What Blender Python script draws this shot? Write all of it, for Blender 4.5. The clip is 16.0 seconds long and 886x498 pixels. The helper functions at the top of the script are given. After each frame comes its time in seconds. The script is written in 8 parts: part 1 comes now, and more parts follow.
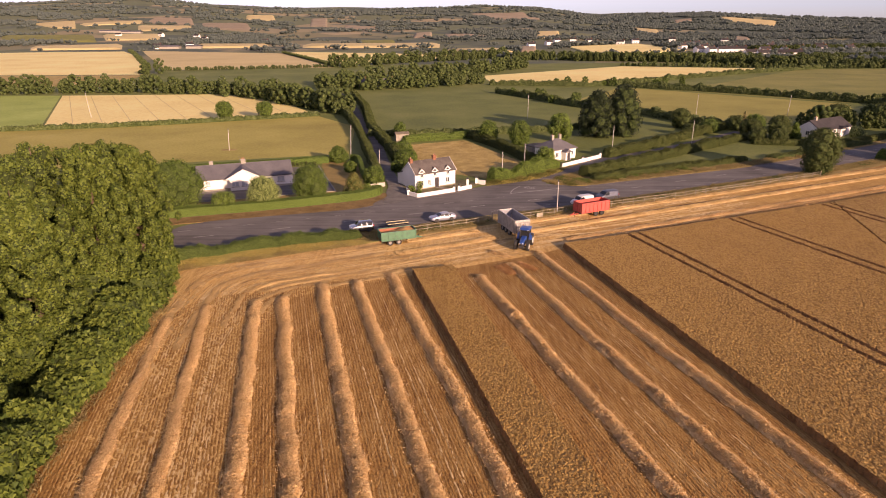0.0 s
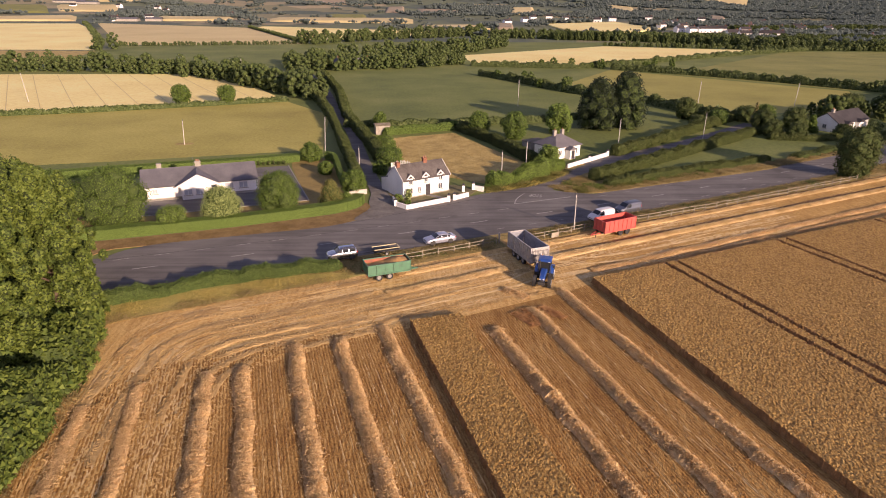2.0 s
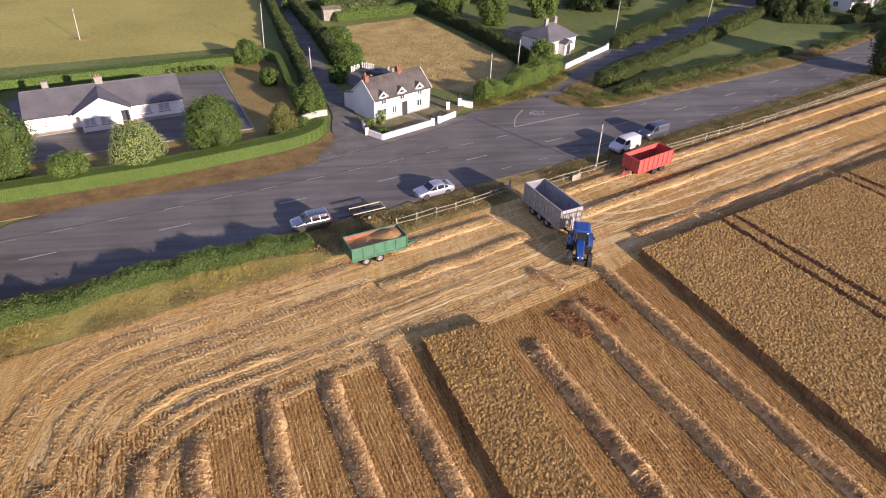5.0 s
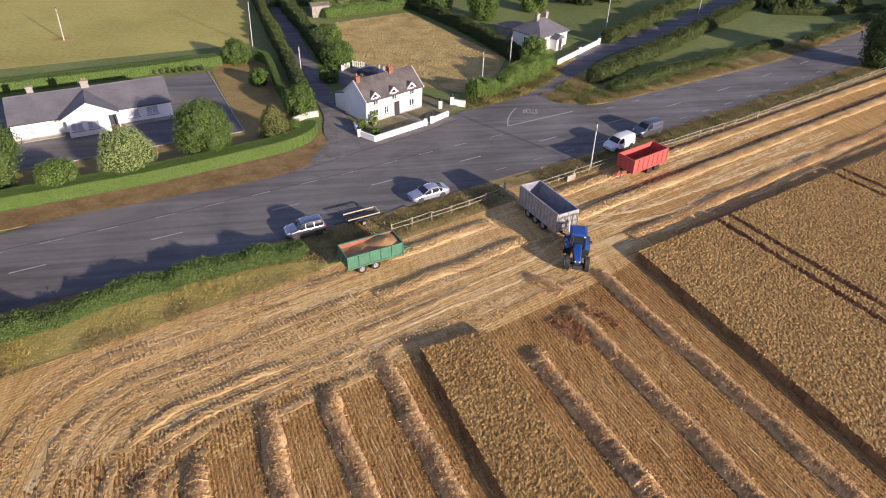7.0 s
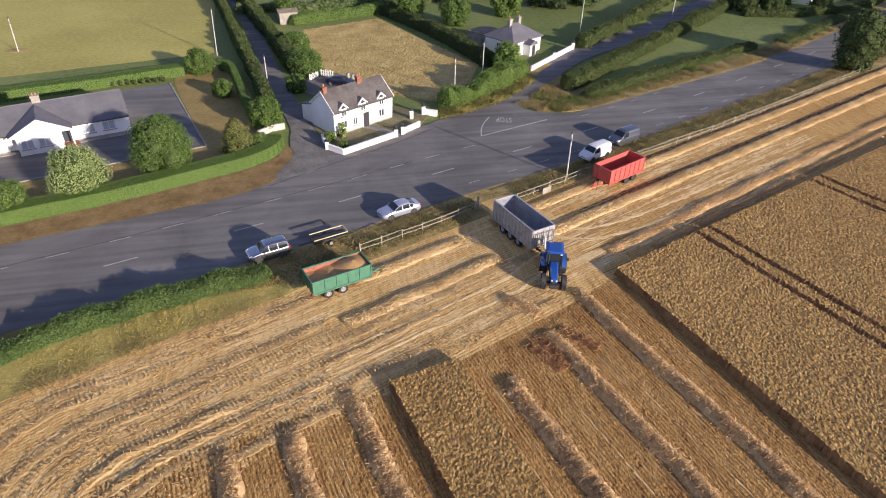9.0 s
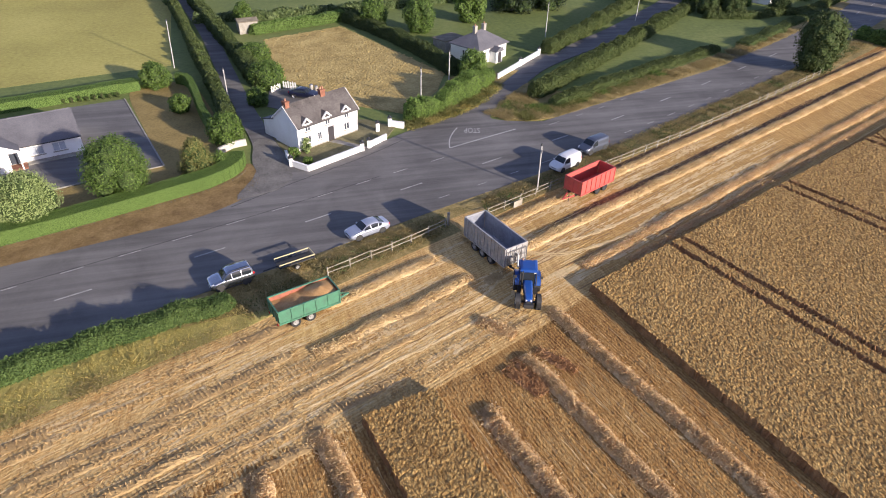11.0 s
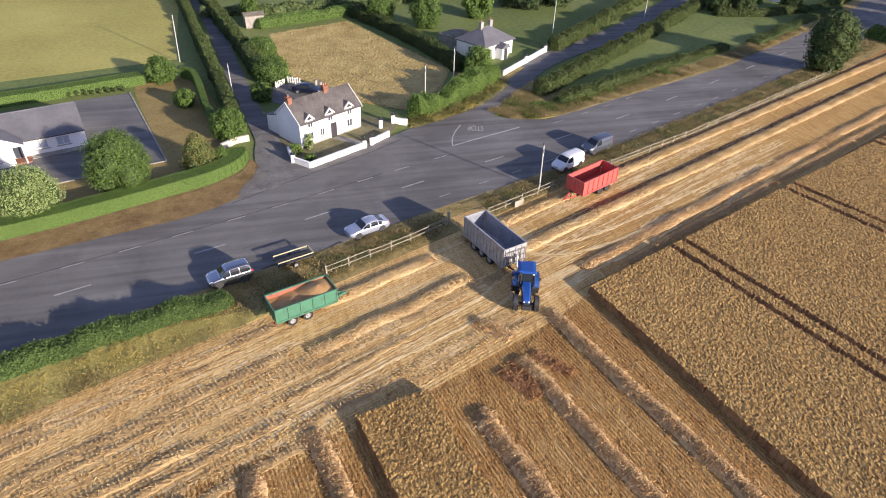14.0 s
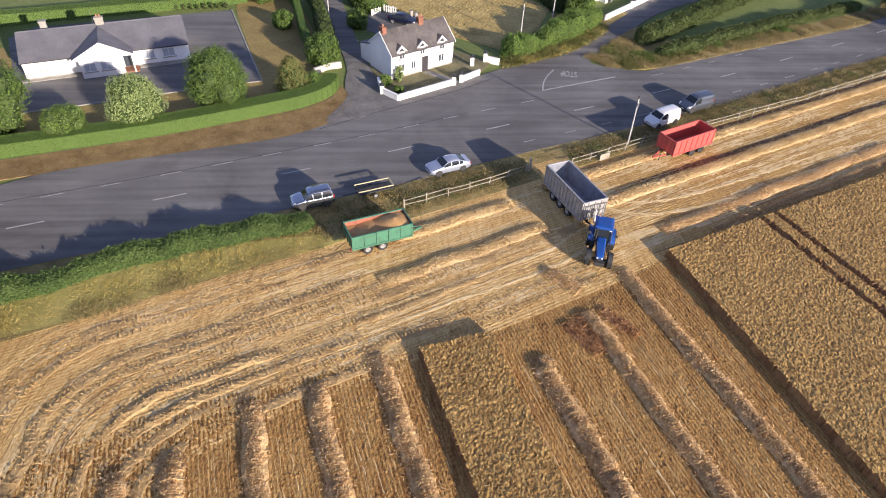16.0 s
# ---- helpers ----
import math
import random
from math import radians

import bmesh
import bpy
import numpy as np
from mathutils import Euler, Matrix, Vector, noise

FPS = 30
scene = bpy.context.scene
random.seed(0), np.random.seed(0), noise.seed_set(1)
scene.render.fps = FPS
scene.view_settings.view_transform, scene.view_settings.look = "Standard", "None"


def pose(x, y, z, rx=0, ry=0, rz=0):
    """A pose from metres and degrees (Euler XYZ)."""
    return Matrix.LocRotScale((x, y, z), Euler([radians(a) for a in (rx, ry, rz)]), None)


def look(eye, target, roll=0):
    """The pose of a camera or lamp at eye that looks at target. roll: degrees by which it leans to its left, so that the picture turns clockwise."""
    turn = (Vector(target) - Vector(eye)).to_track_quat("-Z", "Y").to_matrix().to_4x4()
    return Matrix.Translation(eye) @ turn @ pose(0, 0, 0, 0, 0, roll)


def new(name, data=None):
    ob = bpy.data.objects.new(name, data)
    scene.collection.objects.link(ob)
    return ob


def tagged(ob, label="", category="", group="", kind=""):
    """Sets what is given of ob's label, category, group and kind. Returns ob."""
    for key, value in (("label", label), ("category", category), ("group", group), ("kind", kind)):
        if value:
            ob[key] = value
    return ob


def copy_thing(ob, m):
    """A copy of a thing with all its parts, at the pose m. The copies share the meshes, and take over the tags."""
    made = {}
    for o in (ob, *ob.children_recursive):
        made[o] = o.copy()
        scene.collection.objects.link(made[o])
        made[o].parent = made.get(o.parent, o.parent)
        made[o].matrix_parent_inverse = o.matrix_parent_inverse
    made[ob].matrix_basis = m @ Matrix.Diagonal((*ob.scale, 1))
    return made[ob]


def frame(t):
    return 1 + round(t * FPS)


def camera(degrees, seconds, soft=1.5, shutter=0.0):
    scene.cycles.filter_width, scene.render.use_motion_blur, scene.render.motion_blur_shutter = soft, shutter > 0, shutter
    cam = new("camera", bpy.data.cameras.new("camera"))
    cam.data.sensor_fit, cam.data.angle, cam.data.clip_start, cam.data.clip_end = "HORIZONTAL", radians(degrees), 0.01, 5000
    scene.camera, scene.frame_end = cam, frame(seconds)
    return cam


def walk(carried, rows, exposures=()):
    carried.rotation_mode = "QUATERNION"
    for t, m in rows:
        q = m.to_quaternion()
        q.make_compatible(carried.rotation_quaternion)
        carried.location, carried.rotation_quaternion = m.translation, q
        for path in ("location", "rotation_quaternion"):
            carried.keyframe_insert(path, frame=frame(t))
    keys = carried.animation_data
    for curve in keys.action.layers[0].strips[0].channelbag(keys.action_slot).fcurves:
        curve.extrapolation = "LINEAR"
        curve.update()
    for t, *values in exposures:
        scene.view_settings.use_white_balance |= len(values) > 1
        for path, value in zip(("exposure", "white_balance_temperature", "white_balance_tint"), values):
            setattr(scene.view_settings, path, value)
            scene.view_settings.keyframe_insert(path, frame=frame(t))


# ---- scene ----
cam = camera(71.0, 16.0, 1.0)
PATH = [
    (0, (0.52, -0.63, 31.89), (0.46, 18.16, 25.06), -0.25),
    (0.5, (-0.18, 4.36, 32.35), (0.01, 22.85, 24.73), -0.12),
    (1, (-1.35, 9.07, 32.45), (-0.59, 27.56, 24.87), 0.11),
    (1.5, (-2.22, 14.13, 32.33), (-1.39, 32.65, 24.82), 0.31),
    (2, (-3.11, 18.86, 32.44), (-2.27, 37.38, 24.94), 0.57),
    (2.5, (-4.02, 23.69, 32.35), (-3.17, 42.23, 24.89), 0.73),
    (3, (-4.97, 28.46, 32.48), (-3.24, 46.95, 25.04), 0.65),
    (3.5, (-5.89, 32.67, 32.79), (-3.93, 50.91, 24.82), 0.91),
    (4, (-6.81, 36.47, 33.20), (-4.64, 53.91, 23.67), 1.19),
    (4.5, (-7.71, 40.01, 33.51), (-5.30, 56.54, 22.52), 1.67),
    (7, (-8.27, 42.51, 34.74), (-5.48, 58.65, 23.27), 1.28),
    (7.5, (-8.22, 42.55, 34.70), (-5.31, 58.69, 23.25), 1.35),
    (8, (-7.94, 42.96, 34.84), (-4.97, 59.07, 23.37), 1.37),
    (8.5, (-7.47, 43.98, 34.67), (-4.33, 60.08, 23.23), 1.35),
    (9, (-6.84, 45.46, 34.61), (-3.44, 61.53, 23.20), 1.29),
    (11.5, (-6.18, 47.86, 35.18), (-1.70, 63.69, 23.80), 1.26),
    (12, (-6.04, 47.77, 35.14), (-1.39, 63.54, 23.75), 1.09),
    (12.5, (-5.67, 47.69, 35.19), (-0.88, 63.41, 23.79), 0.80),
    (13, (-5.41, 47.76, 35.23), (-0.41, 63.41, 23.82), 0.70),
    (13.5, (-5.39, 47.97, 35.26), (-0.52, 63.65, 23.85), 0.98),
    (14, (-5.28, 48.08, 35.48), (-1.27, 63.92, 23.94), 1.53),
    (14.5, (-5.37, 48.17, 35.69), (-2.20, 63.98, 23.86), 2.19),
    (15, (-5.46, 48.10, 35.78), (-2.96, 63.78, 23.62), 2.52),
    (15.5, (-5.43, 48.08, 35.83), (-3.44, 63.47, 23.23), 2.62),
    (16, (-5.58, 47.88, 35.75), (-3.99, 62.92, 22.66), 2.89),
]
LOOKS = [(0.0, 0.28, 8250, 44), (2.5, 0.33, 6950, 34), (4.5, 0.47, 6300, 30), (7.0, 0.42, 6050, 25), (9.0, 0.47, 5900, 22), (12.5, 0.66, 5850, 20), (16.0, 0.66, 5850, 20)]
walk(cam, [(t, look(eye, target, roll)) for t, eye, target, roll in PATH], LOOKS)

# ---- light: a low evening sun over the viewer's right shoulder ----
SUN_UP = radians(14.5)
SUN_AZ = math.atan2(0.593, -0.805)          # clockwise from +y, the way towards the sun
world = bpy.data.worlds.new("sky")
scene.world = world
world.use_nodes = True
wn = world.node_tree.nodes
sky = wn.new("ShaderNodeTexSky")
sky.sky_type, sky.sun_disc = "NISHITA", False
sky.sun_elevation, sky.sun_rotation = SUN_UP, SUN_AZ
sky.air_density, sky.dust_density, sky.ozone_density = 1.0, 0.3, 0.7
wn["Background"].inputs["Strength"].default_value = 0.128 / 0.385
# the clear evening sky stays blue down to the horizon
sky_way = wn.new("ShaderNodeTexCoord")
sky_split = wn.new("ShaderNodeSeparateXYZ")
world.node_tree.links.new(sky_way.outputs["Generated"], sky_split.inputs[0])
sky_low = wn.new("ShaderNodeMapRange")
sky_low.inputs["From Min"].default_value, sky_low.inputs["From Max"].default_value = 0.02, 0.12
world.node_tree.links.new(sky_split.outputs["Z"], sky_low.inputs["Value"])
sky_tint = wn.new("ShaderNodeValToRGB")
sky_tint.color_ramp.elements[0].color = (0.20, 0.31, 0.68, 1.0)
sky_tint.color_ramp.elements[1].color = (0.43, 0.366, 0.395, 1.0)
world.node_tree.links.new(sky_low.outputs["Result"], sky_tint.inputs["Fac"])
sky_mix = wn.new("ShaderNodeMixRGB")
sky_mix.blend_type = "MULTIPLY"
sky_mix.inputs["Fac"].default_value = 1.0
world.node_tree.links.new(sky.outputs["Color"], sky_mix.inputs["Color1"])
world.node_tree.links.new(sky_tint.outputs["Color"], sky_mix.inputs["Color2"])
world.node_tree.links.new(sky_mix.outputs["Color"], wn["Background"].inputs["Color"])
sun_data = bpy.data.lights.new("sun", "SUN")
sun_data.energy, sun_data.angle, sun_data.color = 5.6, radians(0.6), (1.0, 0.86, 0.625)
sun = new("sun", sun_data)
to_sun = Vector((math.sin(SUN_AZ) * math.cos(SUN_UP), math.cos(SUN_AZ) * math.cos(SUN_UP), math.sin(SUN_UP)))
sun.matrix_world = look(to_sun * 300, (0, 0, 0))

# ---- materials ----
def nodes_of(m):
    m.use_nodes = True
    nt = m.node_tree
    return nt, nt.nodes["Principled BSDF"]


def ramp(nt, fac, stops):
    r = nt.nodes.new("ShaderNodeValToRGB")
    while len(r.color_ramp.elements) < len(stops):
        r.color_ramp.elements.new(0.5)
    for e, (p, c) in zip(r.color_ramp.elements, stops):
        e.position, e.color = p, (*c, 1)
    nt.links.new(fac, r.inputs["Fac"])
    return r.outputs["Color"]


def noise_at(nt, vec, scale, detail=4.0, rough=0.6, distortion=0.0):
    n = nt.nodes.new("ShaderNodeTexNoise")
    n.inputs["Scale"].default_value, n.inputs["Detail"].default_value = scale, detail
    n.inputs["Roughness"].default_value, n.inputs["Distortion"].default_value = rough, distortion
    if vec is not None:
        nt.links.new(vec, n.inputs["Vector"])
    return n.outputs["Fac"]


def mix(nt, fac, a, b, kind="MIX"):
    m = nt.nodes.new("ShaderNodeMix")
    m.data_type, m.blend_type = "RGBA", kind
    if isinstance(fac, float):
        m.inputs["Factor"].default_value = fac
    else:
        nt.links.new(fac, m.inputs["Factor"])
    for sock, v in ((m.inputs["A"], a), (m.inputs["B"], b)):
        if isinstance(v, tuple):
            sock.default_value = (*v, 1)
        else:
            nt.links.new(v, sock)
    return m.outputs["Result"]


def math_node(nt, op, a, b=0.0):
    m = nt.nodes.new("ShaderNodeMath")
    m.operation = op
    for sock, v in zip(m.inputs, (a, b)):
        if isinstance(v, (int, float)):
            sock.default_value = v
        else:
            nt.links.new(v, sock)
    return m.outputs[0]


def bump(nt, bsdf, height, strength, distance):
    b = nt.nodes.new("ShaderNodeBump")
    b.inputs["Strength"].default_value, b.inputs["Distance"].default_value = strength, distance
    nt.links.new(height, b.inputs["Height"])
    nt.links.new(b.outputs["Normal"], bsdf.inputs["Normal"])


def place(nt):
    return nt.nodes.new("ShaderNodeNewGeometry").outputs["Position"]


def turned(nt, vec, degrees, scale=(1, 1, 1)):
    m = nt.nodes.new("ShaderNodeMapping")
    m.inputs["Rotation"].default_value[2] = radians(degrees)
    m.inputs["Scale"].default_value = scale
    nt.links.new(vec, m.inputs["Vector"])
    return m.outputs["Vector"]


def surface(name, dark, mid, light, coarse, fine, rough=0.9, bumpy=0.3, depth=0.05, metal=0.0, spec=0.3):
    """A weathered surface: coarse stains and fine grain between three colours."""
    m = bpy.data.materials.new(name)
    nt, b = nodes_of(m)
    p = place(nt)
    big = noise_at(nt, p, coarse, 3.0)
    small = noise_at(nt, p, fine, 5.0, 0.7)
    both = math_node(nt, "ADD", math_node(nt, "MULTIPLY", big, 0.5), math_node(nt, "MULTIPLY", small, 0.5))
    nt.links.new(ramp(nt, both, [(0.36, dark), (0.5, mid), (0.64, light)]), b.inputs["Base Color"])
    b.inputs["Roughness"].default_value, b.inputs["Metallic"].default_value = rough, metal
    b.inputs["Specular IOR Level"].default_value = spec
    if bumpy:
        bump(nt, b, small, bumpy, depth)
    return m


def foliage(name, dark, light, through_leaf=0.3):
    """Leaves: each one has its own shade, and lets some light through."""
    m = bpy.data.materials.new(name)
    nt, b = nodes_of(m)
    geo = nt.nodes.new("ShaderNodeNewGeometry")
    patch = noise_at(nt, geo.outputs["Position"], 0.35, 2.0)
    f = math_node(nt, "ADD", math_node(nt, "MULTIPLY", geo.outputs["Random Per Island"], 0.6), math_node(nt, "MULTIPLY", patch, 0.45))
    col = ramp(nt, f, [(0.1, dark), (0.95, light)])
    nt.links.new(col, b.inputs["Base Color"])
    b.inputs["Roughness"].default_value = 0.65
    b.inputs["Specular IOR Level"].default_value = 0.25
    t = nt.nodes.new("ShaderNodeBsdfTranslucent")
    nt.links.new(col, t.inputs["Color"])
    s = nt.nodes.new("ShaderNodeMixShader")
    s.inputs[0].default_value = through_leaf
    nt.links.new(b.outputs[0], s.inputs[1])
    nt.links.new(t.outputs[0], s.inputs[2])
    nt.links.new(s.outputs[0], nt.nodes["Material Output"].inputs["Surface"])
    return m


def paint(name, colour, rough=0.4, metal=0.0, dirt=0.25, coat=0.0):
    """Painted or plain material with a little dirt."""
    m = bpy.data.materials.new(name)
    nt, b = nodes_of(m)
    tc = nt.nodes.new("ShaderNodeTexCoord").outputs["Object"]
    f = noise_at(nt, tc, 2.2, 6.0, 0.7)
    grime = tuple((1 - 1.4 * dirt) * c + 0.08 * dirt for c in colour)
    nt.links.new(ramp(nt, f, [(0.30, grime), (0.60, colour)]), b.inputs["Base Color"])
    b.inputs["Roughness"].default_value, b.inputs["Metallic"].default_value = rough, metal
    b.inputs["Coat Weight"].default_value = coat
    return m


def rows_mat(name, degrees, dark, mid, light, pitch=0.3, patch=0.12, nubs=0.12, relief_depth=0.2):
    """Cut or standing cereal: drilled rows along a heading, with broken stems, chaff and uneven patches."""
    m = bpy.data.materials.new(name)
    nt, b = nodes_of(m)
    p = place(nt)
    along = turned(nt, p, degrees, (1.0, 0.10, 1.0))
    wave = nt.nodes.new("ShaderNodeTexWave")
    wave.wave_type, wave.bands_direction = "BANDS", "X"
    wave.inputs["Scale"].default_value = 0.314 / pitch
    wave.inputs["Distortion"].default_value, wave.inputs["Detail"].default_value = 1.2, 2.0
    wave.inputs["Detail Scale"].default_value = 1.5
    nt.links.new(turned(nt, p, degrees), wave.inputs["Vector"])
    streak = noise_at(nt, along, 2.5, 4.0, 0.65)
    chaff = noise_at(nt, p, 4.5, 5.0, 0.75)
    stain = noise_at(nt, p, patch, 3.0)
    f = math_node(nt, "ADD", math_node(nt, "MULTIPLY", wave.outputs["Fac"], 0.07), math_node(nt, "MULTIPLY", streak, 0.36))
    f = math_node(nt, "ADD", f, math_node(nt, "MULTIPLY", chaff, 0.36))
    f = math_node(nt, "ADD", f, math_node(nt, "MULTIPLY", stain, 0.21))
    nub = clumps_at(nt, turned(nt, p, degrees, (1.0, 0.6, 0.0)), 9.5)
    f = math_node(nt, "ADD", f, math_node(nt, "MULTIPLY", math_node(nt, "SUBTRACT", nub, 0.5), nubs))
    nt.links.new(ramp(nt, f, [(0.36, dark), (0.48, mid), (0.60, light)]), b.inputs["Base Color"])
    b.inputs["Roughness"].default_value, b.inputs["Specular IOR Level"].default_value = 0.85, 0.2
    bump(nt, b, math_node(nt, "ADD", f, math_node(nt, "MULTIPLY", nub, nubs * 1.6)), 0.5, relief_depth)
    return m


def road_mat(name, degrees, dark, mid, light):
    """Worn asphalt: fine stone grain, long wheel-worn streaks, and broad lighter and darker repairs."""
    m = bpy.data.materials.new(name)
    nt, b = nodes_of(m)
    p = place(nt)
    grain = noise_at(nt, p, 14.0, 4.0, 0.8)
    streak = noise_at(nt, turned(nt, p, degrees, (0.05, 1.0, 1.0)), 0.75, 3.0, 0.6)
    blot = noise_at(nt, p, 0.12, 4.0, 0.65, 0.6)
    f = math_node(nt, "ADD", math_node(nt, "MULTIPLY", grain, 0.24), math_node(nt, "MULTIPLY", streak, 0.42))
    f = math_node(nt, "ADD", f, math_node(nt, "MULTIPLY", blot, 0.34))
    nt.links.new(ramp(nt, f, [(0.38, dark), (0.5, mid), (0.62, light)]), b.inputs["Base Color"])
    b.inputs["Roughness"].default_value, b.inputs["Specular IOR Level"].default_value = 0.85, 0.3
    bump(nt, b, grain, 0.2, 0.01)
    return m


def clumps_at(nt, vec, scale):
    """Small rounded clumps: 1 in the middle of each, falling to 0 between them."""
    v = nt.nodes.new("ShaderNodeTexVoronoi")
    v.inputs["Scale"].default_value = scale
    nt.links.new(vec, v.inputs["Vector"])
    return math_node(nt, "SUBTRACT", 1.0, math_node(nt, "MULTIPLY", v.outputs["Distance"], 1.25))


def ears_mat(name, dark, mid, light):
    """The top of standing corn: clumps of ears with darker gaps between, in uneven patches."""
    m = bpy.data.materials.new(name)
    nt, b = nodes_of(m)
    p = place(nt)
    flat = turned(nt, p, 20.0, (1.0, 0.6, 0.0))
    nub = clumps_at(nt, flat, 5.2)
    fine = noise_at(nt, p, 16.0, 4.0, 0.75)
    big = noise_at(nt, p, 0.22, 3.0)
    f = math_node(nt, "ADD", math_node(nt, "MULTIPLY", nub, 0.52), math_node(nt, "MULTIPLY", fine, 0.34))
    f = math_node(nt, "ADD", f, math_node(nt, "MULTIPLY", big, 0.14))
    nt.links.new(ramp(nt, f, [(0.30, dark), (0.48, mid), (0.66, light)]), b.inputs["Base Color"])
    b.inputs["Roughness"].default_value, b.inputs["Specular IOR Level"].default_value = 0.8, 0.2
    bump(nt, b, math_node(nt, "ADD", nub, math_node(nt, "MULTIPLY", fine, 0.4)), 0.45, 0.12)
    return m


STUBBLE = rows_mat("stubble", -14.8, (0.185, 0.085, 0.026), (0.345, 0.190, 0.058), (0.49, 0.310, 0.112), 0.28)
HEADLAND = rows_mat("headland_stubble", 65.5, (0.36, 0.205, 0.070), (0.565, 0.362, 0.134), (0.73, 0.525, 0.228), 0.28, 0.12, 0.10, 0.14)
HEAD_ROWS = rows_mat("headland_rows", 65.5, (0.29, 0.155, 0.050), (0.46, 0.275, 0.088), (0.60, 0.40, 0.145), 0.28, 0.12, 0.11, 0.12)
WHEAT = ears_mat("ripe_wheat", (0.270, 0.159, 0.053), (0.408, 0.256, 0.085), (0.53, 0.355, 0.130))
WHEAT_SIDE = surface("wheat_low_brown", (0.15, 0.075, 0.032), (0.26, 0.142, 0.058), (0.38, 0.225, 0.095), 0.6, 9.0, 0.9, 0.4, 0.05)
STRAW = surface("straw", (0.38, 0.225, 0.092), (0.60, 0.400, 0.180), (0.80, 0.600, 0.325), 0.5, 7.0, 0.8, 0.6, 0.06)
GRASS_DRY = surface("dry_pasture", (0.275, 0.240, 0.060), (0.385, 0.345, 0.088), (0.485, 0.430, 0.125), 0.035, 1.4, 0.9, 0.3, 0.1)
GRASS = surface("pasture", (0.100, 0.133, 0.039), (0.153, 0.191, 0.051), (0.220, 0.241, 0.077), 0.04, 1.1, 0.9, 0.3, 0.1)
GRASS_OLIVE = surface("grazed_olive_grass", (0.235, 0.220, 0.055), (0.32, 0.300, 0.076), (0.40, 0.362, 0.102), 0.035, 1.4, 0.9, 0.3, 0.1)
GRASS_MID = surface("yellow_green_pasture", (0.155, 0.168, 0.046), (0.225, 0.232, 0.062), (0.30, 0.288, 0.088), 0.035, 1.2, 0.9, 0.3, 0.1)
VERGE = surface("verge_grass", (0.1265, 0.1124, 0.0345), (0.2783, 0.2116, 0.0759), (0.4554, 0.3438, 0.1518), 0.3, 3.5, 0.9, 0.5, 0.1)
LAWN = surface("lawn", (0.1879, 0.1438, 0.04876), (0.2892, 0.212, 0.07316), (0.3616, 0.2726, 0.09754), 0.2, 3.0, 0.9, 0.3, 0.05)
PALE_CORN = surface("pale_barley", (0.7512, 0.6049, 0.2365), (0.88, 0.7436, 0.3154), (0.88, 0.8445, 0.3942), 0.02, 0.6, 0.85, 0.2, 0.1)
BROWN_CORN = surface("browner_corn", (0.54, 0.4346, 0.2052), (0.62, 0.5088, 0.2484), (0.7, 0.583, 0.2916), 0.015, 0.5, 0.85, 0.2, 0.1)
YARD_CORN = surface("paddock_stubble", (0.2626, 0.1907, 0.06113), (0.4201, 0.3109, 0.1087), (0.5513, 0.4238, 0.163), 0.25, 2.2, 0.9, 0.5, 0.12)
ASPHALT = road_mat("asphalt", -24.0, (0.096, 0.090, 0.086), (0.155, 0.147, 0.139), (0.222, 0.212, 0.198))
TARMAC_OLD = road_mat("driveway_tarmac", 95.0, (0.105, 0.099, 0.096), (0.155, 0.148, 0.142), (0.21, 0.202, 0.192))
MARKING = surface("road_paint", (0.24, 0.235, 0.225), (0.4, 0.39, 0.37), (0.52, 0.51, 0.48), 2.0, 12.0, 0.6, 0.0)
LEAF_POPLAR = foliage("poplar_leaf", (0.038, 0.076, 0.016), (0.180, 0.238, 0.046), 0.2)
LEAF_DARK = foliage("dark_leaf", (0.03401, 0.05329, 0.01867), (0.115, 0.1486, 0.04666))
LEAF_MID = foliage("mid_leaf", (0.038, 0.080, 0.017), (0.180, 0.268, 0.054))
LEAF_PALE = foliage("pale_leaf", (0.165, 0.228, 0.070), (0.445, 0.525, 0.215))
LEAF_LIME = foliage("lime_leaf", (0.08235, 0.1391, 0.02684), (0.2288, 0.3361, 0.0732))
LEAF_HEDGE = foliage("clipped_hedge_leaf", (0.105, 0.175, 0.040), (0.185, 0.280, 0.068))
LEAF_WEEP = foliage("weeping_olive_leaf", (0.10, 0.11, 0.03), (0.27, 0.26, 0.085))
LEAF_FIR = foliage("fir_leaf", (0.012, 0.024, 0.014), (0.044, 0.066, 0.032))
LEAF_DRY = foliage("dry_grass_blade", (0.225, 0.190, 0.085), (0.58, 0.465, 0.225), 0.5)
BARK = surface("bark", (0.05, 0.035, 0.022), (0.11, 0.08, 0.055), (0.19, 0.15, 0.11), 1.2, 9.0, 0.95, 0.6, 0.04)
RENDER_WHITE = surface("white_render", (0.76, 0.75, 0.72), (0.84, 0.83, 0.81), (0.88, 0.875, 0.86), 0.5, 7.0, 0.85, 0.15, 0.02)
SLATE = surface("slate_roof", (0.110, 0.108, 0.120), (0.138, 0.135, 0.148), (0.170, 0.166, 0.178), 0.5, 6.0, 0.7, 0.2, 0.02)
SLATE_BROWN = surface("brown_slate_roof", (0.068, 0.060, 0.056), (0.108, 0.096, 0.090), (0.150, 0.136, 0.126), 0.6, 5.0, 0.75, 0.25, 0.02)
BRICK_RED = surface("chimney_brick", (0.17, 0.072, 0.045), (0.26, 0.115, 0.073), (0.33, 0.165, 0.11), 1.5, 14.0, 0.9, 0.3, 0.02)
